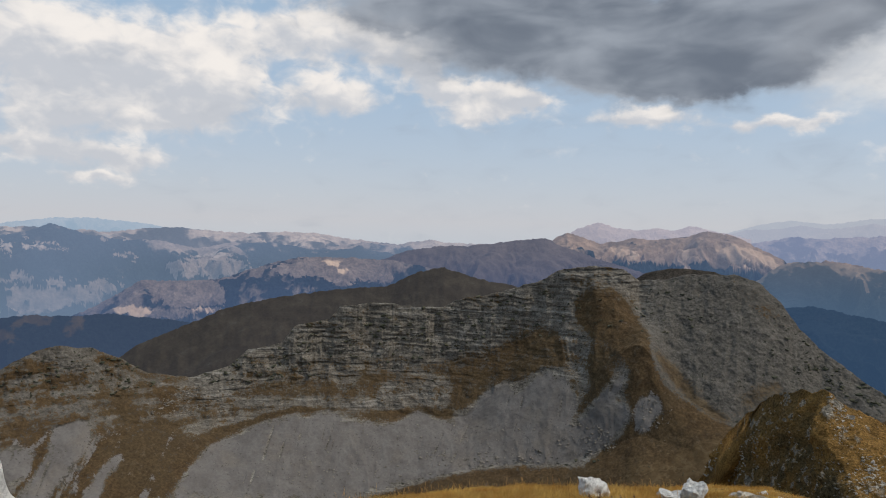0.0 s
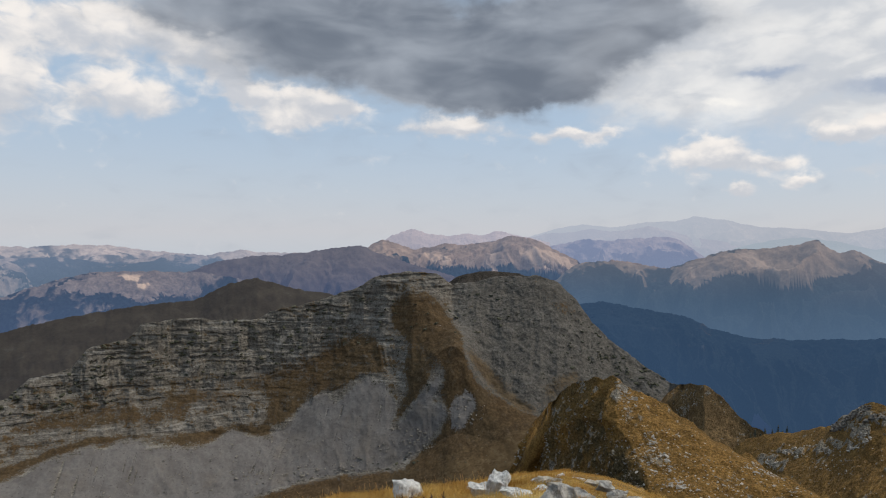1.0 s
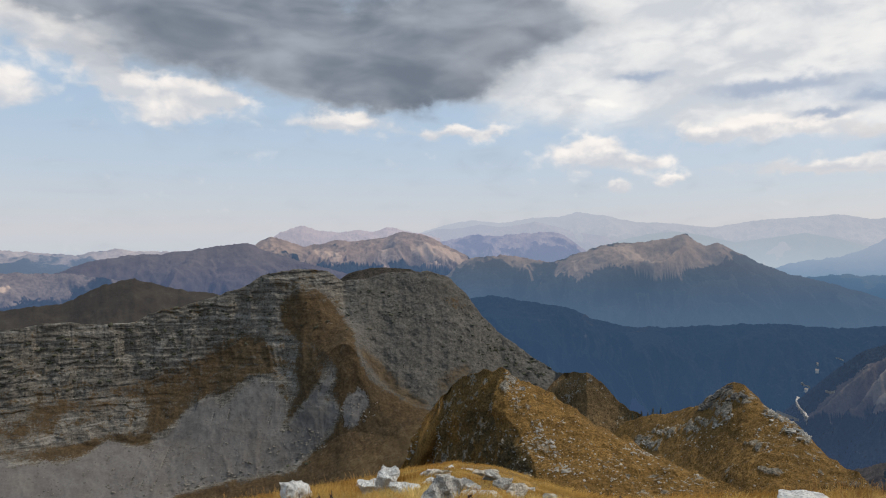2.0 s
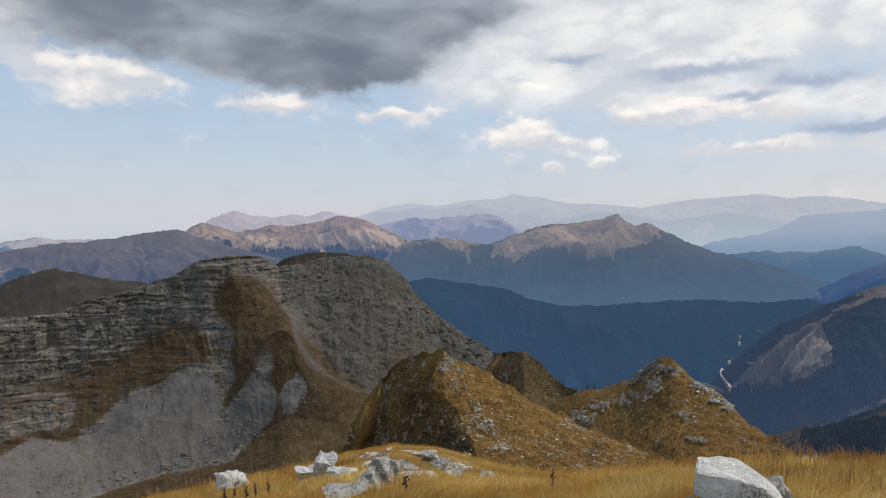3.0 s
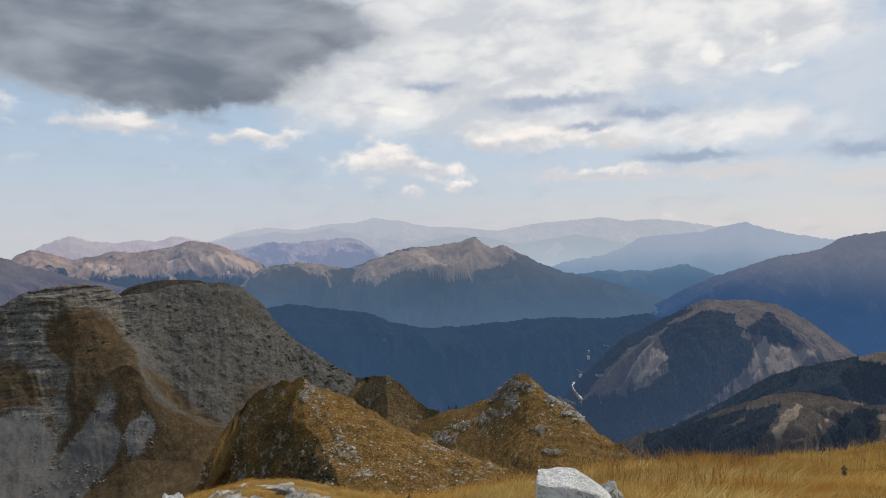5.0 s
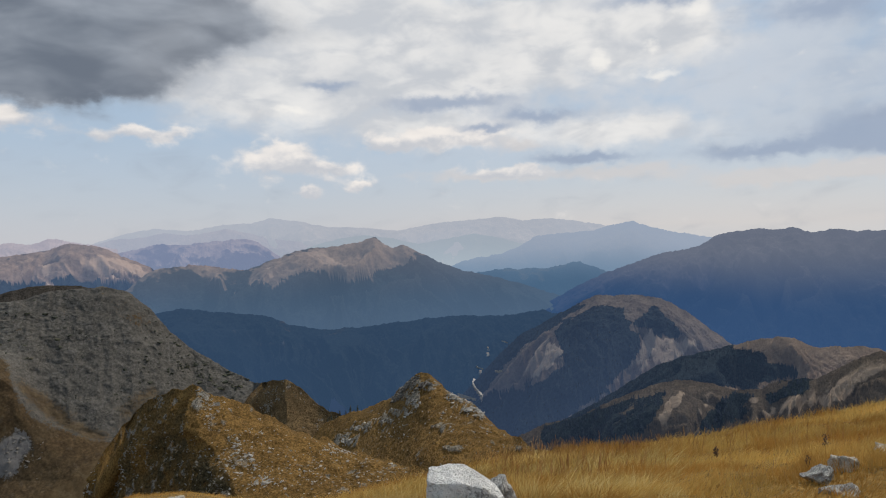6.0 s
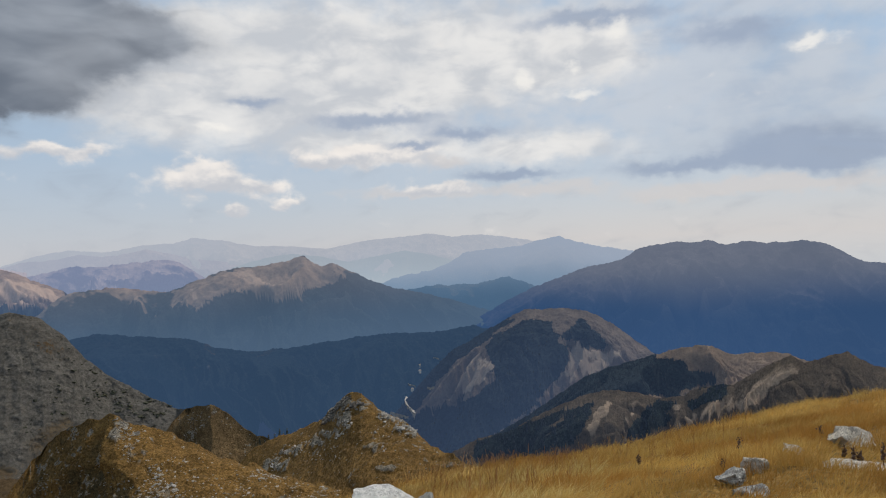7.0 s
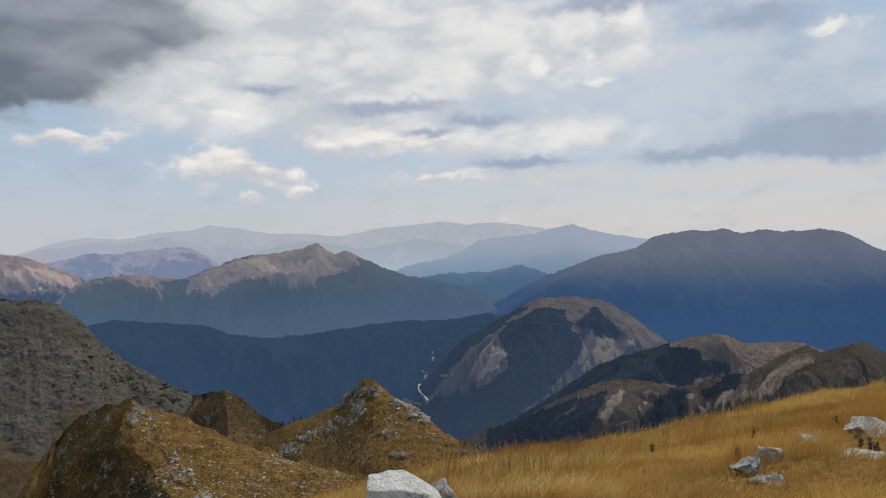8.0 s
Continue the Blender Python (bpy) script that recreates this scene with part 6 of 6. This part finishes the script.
def white_block():
    """The angular white block on its bedrock slab."""
    slab_mesh = boulder_mesh("bedrock", (1.2, 0.66, 0.34), 75, 8, 5, 0.12)
    slab_mesh.materials.append(limestone("bedrock_limestone", (0.36, 0.345, 0.31), (0.07, 0.066, 0.058), 0.09))
    slab = tagged(new("bedrock", slab_mesh), "rough grey lichen-stained bedrock under a white block", "rock")
    slab.matrix_world = pose(3.44, 2.90, -0.455, 0, 0, -50)
    bm = bmesh.new()
    for co in ((-0.24, -0.11, 0.02), (-0.05, -0.15, 0.0), (0.1, -0.15, -0.02), (0.27, -0.08, 0.0), (-0.225, -0.11, 0.155), (0.0, -0.135, 0.155), (0.145, -0.125, 0.115), (0.225, -0.09, 0.05),
               (-0.235, 0.12, 0.172), (-0.1, 0.17, 0.185), (0.0, 0.19, 0.178), (0.06, 0.15, 0.147), (0.16, 0.12, 0.10), (0.225, 0.1, 0.05), (-0.235, 0.14, 0.0), (0.0, 0.2, 0.0), (0.22, 0.13, 0.0)):
        bm.verts.new(co)
    bmesh.ops.convex_hull(bm, input=bm.verts)
    bmesh.ops.bevel(bm, geom=bm.edges[:], offset=0.008, segments=2, affect="EDGES", profile=0.6)
    bmesh.ops.triangulate(bm, faces=bm.faces[:])
    for _ in range(4):
        long = [e for e in bm.edges if e.calc_length() > 0.022]
        bmesh.ops.subdivide_edges(bm, edges=long, cuts=1)
        bmesh.ops.triangulate(bm, faces=bm.faces[:])
    v = np.array([q.co for q in bm.verts])
    n = np.array([q.normal for q in bm.verts])
    bm.normal_update()
    v += n * (fbm(v * 9, 5, 91) * 0.008 + fbm(v * (7, 7, 40), 3, 92) * 0.006 + ridged(v * 18, 3, 93) * 0.004)[:, None]
    for q, co in zip(bm.verts, v):
        q.co = co
    mesh = bpy.data.meshes.new("white_block")
    bm.to_mesh(mesh)
    mesh.polygons.foreach_set("use_smooth", np.ones(len(mesh.polygons), bool))
    bm.free()
    mesh.materials.append(limestone("block_limestone", (0.86, 0.82, 0.76), (0.17, 0.15, 0.13), 0.2, 0.05))
    block = tagged(new("white_block", mesh), "angular white limestone block with grey stains on bedrock", "boulder")
    block.matrix_world = pose(3.66, 2.92, -0.105, 0, 0, -53) @ Matrix.Diagonal((0.96, 0.9, 1.0, 1))
    KEPT_CLEAR.extend([(3.62, 2.93, 0.5)])


white_block()


def straw(name, low, high, red):
    mat = bpy.data.materials.new(name)
    mat.use_nodes = True
    n = Nodes(mat.node_tree)
    geo = n.add("ShaderNodeNewGeometry")
    swathe = n.noise(geo.outputs["Position"], 0.5, 4.0, 0.55)
    colour = n.mix(geo.outputs["Random Per Island"], low, high)
    colour = n.mix(n.math("MULTIPLY", n.step(swathe, 0.44, 0.6), 0.85), colour, red)
    colour = n.vec("MULTIPLY", colour, n.step(n.noise(geo.outputs["Position"], 0.33, 3.0), 0.35, 0.65, 0.82, 1.18))
    face = n.add("ShaderNodeBsdfDiffuse", colour)
    shine = n.add("ShaderNodeBsdfTranslucent", colour)
    n.add("ShaderNodeOutputMaterial", n.add("ShaderNodeMixShader", 0.35, face.outputs[0], shine.outputs[0]).outputs[0])
    return mat


def blades(name, label, many, seed, bears, fars, tall, wide, material, lean=0.35):
    """Dry grass blades standing on the meadow, thinner spread further off."""
    rng = np.random.default_rng(seed)
    b, far = rng.uniform(*sorted(bears), many), rng.uniform(*fars, many)
    edge, _ = rail(GRASS_EDGE, b)
    keep = far < edge * 1.12
    b, far = b[keep], far[keep]
    root = place(b, far, meadow_height(b, far))
    for x, y, clear in KEPT_CLEAR:
        keep = np.hypot(root[:, 0] - x, root[:, 1] - y) > clear
        root, far = root[keep], far[keep]
    root[:, 2] += lumps(root * (1, 1, 0)) - 0.02
    tuft = smooth(fbm(root * (1, 1, 0) / 0.55, 3, seed + 3), -0.6, 0.7)
    m = len(root)
    bear = np.degrees(np.arctan2(-root[:, 0], root[:, 1]))
    cropped = np.exp(-(((bear + 29.5) / 6.5) ** 2)) * smooth(far, 7.5, 9.5)
    h = tall * rng.uniform(0.55, 1.25, m) * (0.55 + 0.75 * tuft) * (1 - 0.72 * cropped)
    w = wide * (1 + 0.09 * far) * rng.uniform(0.7, 1.4, m)
    turn = rng.uniform(0, 2 * math.pi, m)
    tip = 5.0 * fbm(root * (1, 1, 0) / 0.7, 3, seed + 5) + rng.normal(0, 0.7, m)
    side = np.stack([np.cos(turn), np.sin(turn), 0 * turn], -1) * w[:, None] * 0.5
    bend = np.stack([np.cos(tip) + 0.5, np.sin(tip) - 0.3, 0 * tip], -1) * (h * lean * rng.uniform(0.3, 1.3, m))[:, None]
    up = np.stack([0 * h, 0 * h, h], -1)
    pts = np.stack([root - side, root + side, root + up * 0.55 + bend * 0.3 + side * 0.8, root + up * 0.55 + bend * 0.3 - side * 0.8, root + up + bend], 1).reshape(-1, 3)
    k = np.arange(m)[:, None] * 5
    loops = np.concatenate([k + [0, 1, 2, 3], k + [3, 2, 4]], 1).reshape(-1)
    starts = (np.arange(m)[:, None] * 7 + [0, 4]).reshape(-1)
    mesh = bpy.data.meshes.new(name)
    mesh.vertices.add(len(pts))
    mesh.vertices.foreach_set("co", pts.reshape(-1).astype(np.float32))
    mesh.loops.add(len(loops))
    mesh.loops.foreach_set("vertex_index", loops.astype(np.int32))
    mesh.polygons.add(2 * m)
    mesh.polygons.foreach_set("loop_start", starts.astype(np.int32))
    mesh.update()
    mesh.materials.append(material)
    return tagged(new(name, mesh), label, "grass", kind="stuff")


STRAW = straw("straw", (0.50, 0.30, 0.075), (0.66, 0.455, 0.15), (0.40, 0.20, 0.048))
blades("grass", "golden dry summit grass", 330000, 5, (44, -97), (2.6, 22), 0.16, 0.0040, STRAW, 0.8)
blades("grass", "pale short straw at the feet", 80000, 6, (20, -68), (2.6, 12), 0.15, 0.0045, straw("pale_straw", (0.56, 0.41, 0.14), (0.74, 0.57, 0.25), (0.46, 0.29, 0.08)), 0.9)


def seed_grass(many, seed):
    """Tall reddish stems with feathery heads along the brow of the meadow."""
    rng = np.random.default_rng(seed)
    verts, faces = [], []
    for _ in range(many):
        b = rng.choice([rng.uniform(-82, -50), rng.uniform(-20, 8), rng.uniform(-66, -54)])
        edge = float(rail(GRASS_EDGE, np.array([b]))[0][0])
        foot = np.array(on_meadow(b, edge * rng.uniform(0.5, 1.0)))
        h, a = rng.uniform(0.18, 0.38), rng.uniform(0, 6.28)
        tilt = np.array([math.cos(a), math.sin(a), 0]) * rng.uniform(0.05, 0.4) * h
        side = np.array([math.cos(radians(b)), math.sin(radians(b)), 0]) * rng.uniform(0.8, 1.2)
        for low, high, w in ((0.0, 0.75, 0.0022), (0.55, 0.8, 0.0045), (0.72, 1.0, 0.0035)):
            k = len(verts)
            lo, hi = foot + np.array([0, 0, h * low]) + tilt * low, foot + np.array([0, 0, h * high]) + tilt * high * 1.5
            mid = (lo + hi) / 2
            deep = np.cross(side, (0, 0, 1))
            verts += [tuple(lo), tuple(mid + side * w), tuple(mid + deep * w), tuple(mid - side * w), tuple(mid - deep * w), tuple(hi)]
            faces += [(k, k + 1 + i, k + 1 + (i + 1) % 4) for i in range(4)] + [(k + 5, k + 1 + (i + 1) % 4, k + 1 + i) for i in range(4)]
    mesh = bpy.data.meshes.new("seed_grass")
    mesh.from_pydata(verts, [], faces)
    mesh.materials.append(straw("seed_straw", (0.40, 0.23, 0.08), (0.55, 0.36, 0.14), (0.36, 0.18, 0.07)))
    return tagged(new("seed_grass", mesh), "tall reddish seeding grass on the meadow's brow", "grass", kind="stuff")


seed_grass(1100, 9)


# ---- dried dock stalks ----
def dock_stalk(height, seed, at_, turn):
    rng = np.random.default_rng(seed)
    mat = bpy.data.materials.get("dock") or bpy.data.materials.new("dock")
    mat.use_nodes = True
    n = Nodes(mat.node_tree)
    tone = n.noise(n.add("ShaderNodeTexCoord").outputs["Object"], 30.0, 4.0)
    n.add("ShaderNodeOutputMaterial", n.add("ShaderNodeBsdfPrincipled", n.mix(tone, (0.03, 0.012, 0.006), (0.10, 0.04, 0.018))).outputs[0])
    root = tagged(new("dock_stalk"), "dark brown dried dock stalk in the grass", "plant", group="dried dock stalks")
    root.matrix_world = pose(*at_, 0, 0, turn)
    bm = bmesh.new()
    bmesh.ops.create_cone(bm, segments=6, radius1=0.007, radius2=0.003, depth=height, matrix=pose(0, 0, height / 2), cap_ends=True)
    for i in range(2):
        bmesh.ops.create_cone(bm, segments=5, radius1=0.004, radius2=0.002, depth=height * 0.35, matrix=pose(0.012 * (1 - 2 * i), 0, height * 0.6, 0, 12 - 24 * i, 0), cap_ends=True)
    mesh = bpy.data.meshes.new("stem")
    bm.to_mesh(mesh)
    bm.free()
    mesh.materials.append(mat)
    new("stem", mesh).parent = root
    bm = bmesh.new()
    for i in range(22):
        t = i / 22
        r = 0.016 * (1 - 0.6 * t) * rng.uniform(0.7, 1.4)
        bmesh.ops.create_icosphere(bm, subdivisions=1, radius=r, matrix=pose(rng.normal(0, 0.012), rng.normal(0, 0.012), height * (0.42 + 0.6 * t)))
    mesh = bpy.data.meshes.new("seed_head")
    bm.to_mesh(mesh)
    bm.free()
    mesh.materials.append(mat)
    new("seed_head", mesh).parent = root
    return root


for i, (sb, sf, sh) in enumerate([
    (-12.3, 11.2, 0.30), (-13.1, 11.0, 0.33), (-14.0, 10.3, 0.28), (-14.7, 10.4, 0.30), (-15.7, 10.4, 0.32), (-26.8, 6.9, 0.16), (-38.7, 8.2, 0.30),
    (-78.3, 9.7, 0.23), (-84.9, 8.6, 0.2), (-85.4, 8.4, 0.21), (-85.8, 8.4, 0.17), (-87.1, 8.3, 0.28), (-71.0, 9.5, 0.18), (-83.8, 10.9, 0.17),
    (-76.9, 8.0, 0.14),
]):
    dock_stalk(sh, 100 + i, on_meadow(sb, sf), 40 * i)


# ---- loose stones on the spurs ----
def stone_mesh(seed):
    rng = np.random.default_rng(seed)
    bm = bmesh.new()
    for sx in (-1, 1):
        for sy in (-1, 1):
            for sz in (-1, 1):
                bm.verts.new((sx * rng.uniform(0.3, 0.6), sy * rng.uniform(0.3, 0.6), sz * rng.uniform(0.15, 0.42)))
    for _ in range(4):
        bm.verts.new(rng.normal(0, 0.42, 3) * (1, 1, 0.7))
    bmesh.ops.convex_hull(bm, input=bm.verts)
    bmesh.ops.delete(bm, geom=[q for q in bm.verts if not q.link_faces], context="VERTS")
    mesh = bpy.data.meshes.new("stone")
    bm.to_mesh(mesh)
    bm.free()
    mesh.materials.append(STONE_SKIN)
    return mesh


def stone_skin(name="loose_stone", low=(0.16, 0.142, 0.115), high=(0.38, 0.35, 0.305)):
    mat = bpy.data.materials.new(name)
    mat.use_nodes = True
    n = Nodes(mat.node_tree)
    geo = n.add("ShaderNodeNewGeometry")
    tint = n.math("ADD", n.math("MULTIPLY", n.add("ShaderNodeObjectInfo").outputs["Random"], 0.5), n.math("MULTIPLY", geo.outputs["Random Per Island"], 0.5))
    colour = n.mix(tint, low, high)
    spots = n.noise(geo.outputs["Position"], 5.0, 4.0)
    body = n.add("ShaderNodeBsdfPrincipled", n.mix(n.math("MULTIPLY", n.step(spots, 0.5, 0.7), 0.6), colour, (0.16, 0.15, 0.13)))
    body.inputs["Roughness"].default_value = 0.9
    n.add("ShaderNodeOutputMaterial", body.outputs[0])
    return mat


STONE_SKIN = stone_skin()
FACE_SKIN = stone_skin("face_stone", (0.10, 0.085, 0.066), (0.30, 0.27, 0.225))
DARK_SKIN = stone_skin("dark_stone", (0.07, 0.06, 0.05), (0.19, 0.165, 0.135))
STONES = [stone_mesh(200 + i) for i in range(10)]


def strew(name, single, joined, seed, sizes, prefer=(), outcrop=False, skin=None, kind=("stones", "pale loose stones strewn over the grassy slope", "stones")):
    """Loose stones on a spur: some as objects of their own, the rest joined."""
    rng = np.random.default_rng(seed)
    p, rocky, down = SPURS[name]
    chance = (1 - 0.8 * rocky) * (0.25 + smooth(fbm(p / 5, 4, seed), 0.0, 0.5)) * smooth(down, 0.005, 0.03)
    chance = chance * (1 - smooth(down, 0.85, 1.0))
    chance = chance * (0.25 + patched(p, prefer, 0 * chance, 0.5, seed))
    if outcrop:
        chance = patched(p, prefer, 0 * chance, 0.6, seed) ** 2 * (0.15 + smooth(fbm(p / 2.5, 4, seed + 3), -0.1, 0.4)) * smooth(down, 0.0, 0.02)
    flat = chance.reshape(-1) / chance.sum()
    spots = p.reshape(-1, 3)[rng.choice(flat.size, single + joined, p=flat)]
    owner = bpy.data.objects[name]
    rest_v, rest_f = [], []
    for i, at_ in enumerate(spots):
        size = sizes[0] + (sizes[1] - sizes[0]) * rng.random() ** 2.5
        m = pose(*at_, *(rng.uniform(-25, 25, 2)), rng.uniform(0, 360)) @ Matrix.Diagonal((size * rng.uniform(0.8, 1.6), size, size * rng.uniform(0.45, 0.8), 1))
        mesh = STONES[i % len(STONES)]
        if i < single:
            ob = new("stone", mesh)
            ob.parent = owner
            ob.matrix_world = m
        else:
            k = len(rest_v)
            rest_v += [tuple(m @ q.co) for q in mesh.vertices]
            rest_f += [tuple(k + j for j in f.vertices) for f in mesh.polygons]
    mesh = bpy.data.meshes.new(kind[0])
    mesh.from_pydata(rest_v, [], rest_f)
    mesh.materials.append(skin if skin else STONE_SKIN)
    tagged(new(kind[0], mesh), kind[1], kind[2], kind="stuff")


strew("mountain_spur", 260, 1700, 301, (0.04, 0.19), [(-33.5, -17.8, 2.0, 2.4, 1.0), (-38.0, -18.5, 4.5, 1.6, 0.7), (-31.0, -13.0, 1.3, 2.2, 0.9), (-43.0, -19.0, 4.0, 1.4, 0.6)])
strew("mountain_knob", 180, 700, 302, (0.05, 0.24), [(-46.0, -16.0, 4.0, 1.2, 0.9), (-51.0, -16.5, 3.0, 2.0, 0.8), (-56.0, -18.5, 3.0, 0.8, 0.6)])
strew("mountain_tooth", 20, 120, 303, (0.15, 0.5))
strew("mountain_knob", 60, 420, 304, (0.10, 0.42), [(-41.8, -17.1, 0.7, 0.4, 1), (-43.2, -16.2, 1.0, 0.25, 1), (-44.8, -15.7, 0.8, 0.25, 1), (-46.4, -15.2, 1.0, 0.22, 1), (-47.3, -14.4, 0.7, 0.4, 0.9), (-51.2, -14.2, 0.9, 0.7, 1), (-52.4, -15.0, 0.7, 0.5, 1), (-53.4, -15.5, 0.5, 0.4, 1), (-50.0, -15.6, 0.5, 0.4, 0.8), (-50.2, -16.6, 0.7, 0.2, 0.8)], True)
strew("mountain_knob", 0, 320, 310, (0.2, 0.7), [(-47.0, -13.1, 0.8, 0.4, 1), (-48.2, -13.0, 0.9, 0.4, 0.9), (-46.0, -13.9, 1.0, 0.3, 0.8), (-47.6, -12.5, 0.5, 0.3, 1)], True, DARK_SKIN, ("stones", "dark rock blocks of the knob", "rocks"))
strew("mountain_spur", 60, 520, 305, (0.07, 0.30), [(-30.4, -12.3, 0.5, 1.0, 1), (-31.2, -14.0, 0.5, 0.9, 1), (-32.4, -16.0, 0.5, 0.9, 1), (-33.6, -18.0, 0.6, 0.8, 1), (-34.6, -19.6, 0.9, 0.5, 0.9), (-22.6, -19.0, 0.8, 2.0, 0.9), (-24.0, -17.8, 0.6, 1.4, 0.6), (-39.4, -16.3, 0.5, 0.2, 0.8)], True)
strew("mountain_tooth", 10, 90, 306, (0.12, 0.4), [(-35.4, -13.0, 1.2, 0.8, 0.9), (-37.0, -12.3, 0.4, 0.3, 1), (-38.4, -13.2, 0.5, 0.4, 0.7)], True)

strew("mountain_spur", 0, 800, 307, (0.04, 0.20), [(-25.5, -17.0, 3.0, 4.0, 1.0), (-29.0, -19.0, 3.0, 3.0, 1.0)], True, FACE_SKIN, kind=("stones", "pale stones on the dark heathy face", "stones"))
strew("mountain_cliff", 0, 1100, 308, (0.25, 1.3), [(-3.0, -19.0, 7.0, 1.0, 1.0), (8.0, -20.0, 8.0, 1.6, 0.6), (-12.0, -17.5, 3.0, 1.4, 0.9), (-17.5, -15.0, 1.8, 1.4, 0.9), (-1.0, -17.6, 9.0, 1.5, 0.4), (21.0, -14.6, 3.0, 1.0, 0.8)], True, DARK_SKIN, ("stones", "grey blocks fallen onto the scree", "stones"))


def bush_skin():
    mat = bpy.data.materials.new("bush")
    mat.use_nodes = True
    n = Nodes(mat.node_tree)
    tint = n.add("ShaderNodeNewGeometry").outputs["Random Per Island"]
    body = n.add("ShaderNodeBsdfPrincipled", n.mix(tint, (0.022, 0.026, 0.014), (0.06, 0.055, 0.03)))
    body.inputs["Roughness"].default_value = 0.95
    n.add("ShaderNodeOutputMaterial", body.outputs[0])
    return mat


BUSH = bush_skin()
strew("mountain_cliff", 0, 900, 309, (0.6, 2.2), [(-6.0, -7.5, 9.0, 2.2, 0.8), (6.0, -9.8, 9.0, 2.0, 1.0), (15.0, -12.2, 5.0, 1.2, 0.8), (28.0, -12.0, 6.0, 2.0, 0.6), (-20.0, -7.0, 4.0, 3.0, 0.4), (-27.0, -9.0, 2.5, 3.0, 0.6), (-31.0, -11.0, 3.5, 1.5, 1.0), (-14.0, -19.0, 8.0, 0.5, 0.7)], True, BUSH, ("bushes", "dark low bushes on the cliff's ledges", "bushes"))


# ---- conifers behind the saddle ----
def conifer(height, seed, at_):
    rng = np.random.default_rng(seed)
    root = tagged(new("conifer"), "small dark green conifer behind the grassy saddle", "tree", group="conifers behind the saddle")
    root.matrix_world = pose(*at_)
    bm = bmesh.new()
    bmesh.ops.create_cone(bm, segments=7, radius1=0.14, radius2=0.02, depth=height, matrix=pose(0, 0, height / 2), cap_ends=True)
    mesh = bpy.data.meshes.new("trunk")
    bm.to_mesh(mesh)
    bm.free()
    mesh.materials.append(DARK_SKIN)
    new("trunk", mesh).parent = root
    verts, faces = [], []
    for i in range(260):
        h = rng.uniform(0.12, 1.0)
        reach = height * 0.24 * (1.04 - h) * rng.uniform(0.5, 1.15)
        a, k = rng.uniform(0, 2 * math.pi), len(verts)
        way, side = np.array([math.cos(a), math.sin(a), -0.35]), np.array([-math.sin(a), math.cos(a), rng.uniform(-0.3, 0.3)]) * height * 0.035
        foot = np.array([0, 0, h * height])
        verts += [tuple(foot), tuple(foot + way * reach * 0.6 + side), tuple(foot + way * reach), tuple(foot + way * reach * 0.6 - side)]
        faces.append((k, k + 1, k + 2, k + 3))
    mesh = bpy.data.meshes.new("crown")
    mesh.from_pydata(verts, [], faces)
    mesh.materials.append(BUSH)
    new("crown", mesh).parent = root


for i, tb in enumerate((-39.9, -40.2, -40.5, -40.9, -41.2, -41.5, -41.7, -42.1, -42.4, -42.7)):
    cd, cz = rail(KNOB_CREST, tb)
    conifer(4.6 + 1.4 * ((i * 7) % 5) / 4, 500 + i, place(tb, float(cd) + 3.4, float(cz) - 5.4))
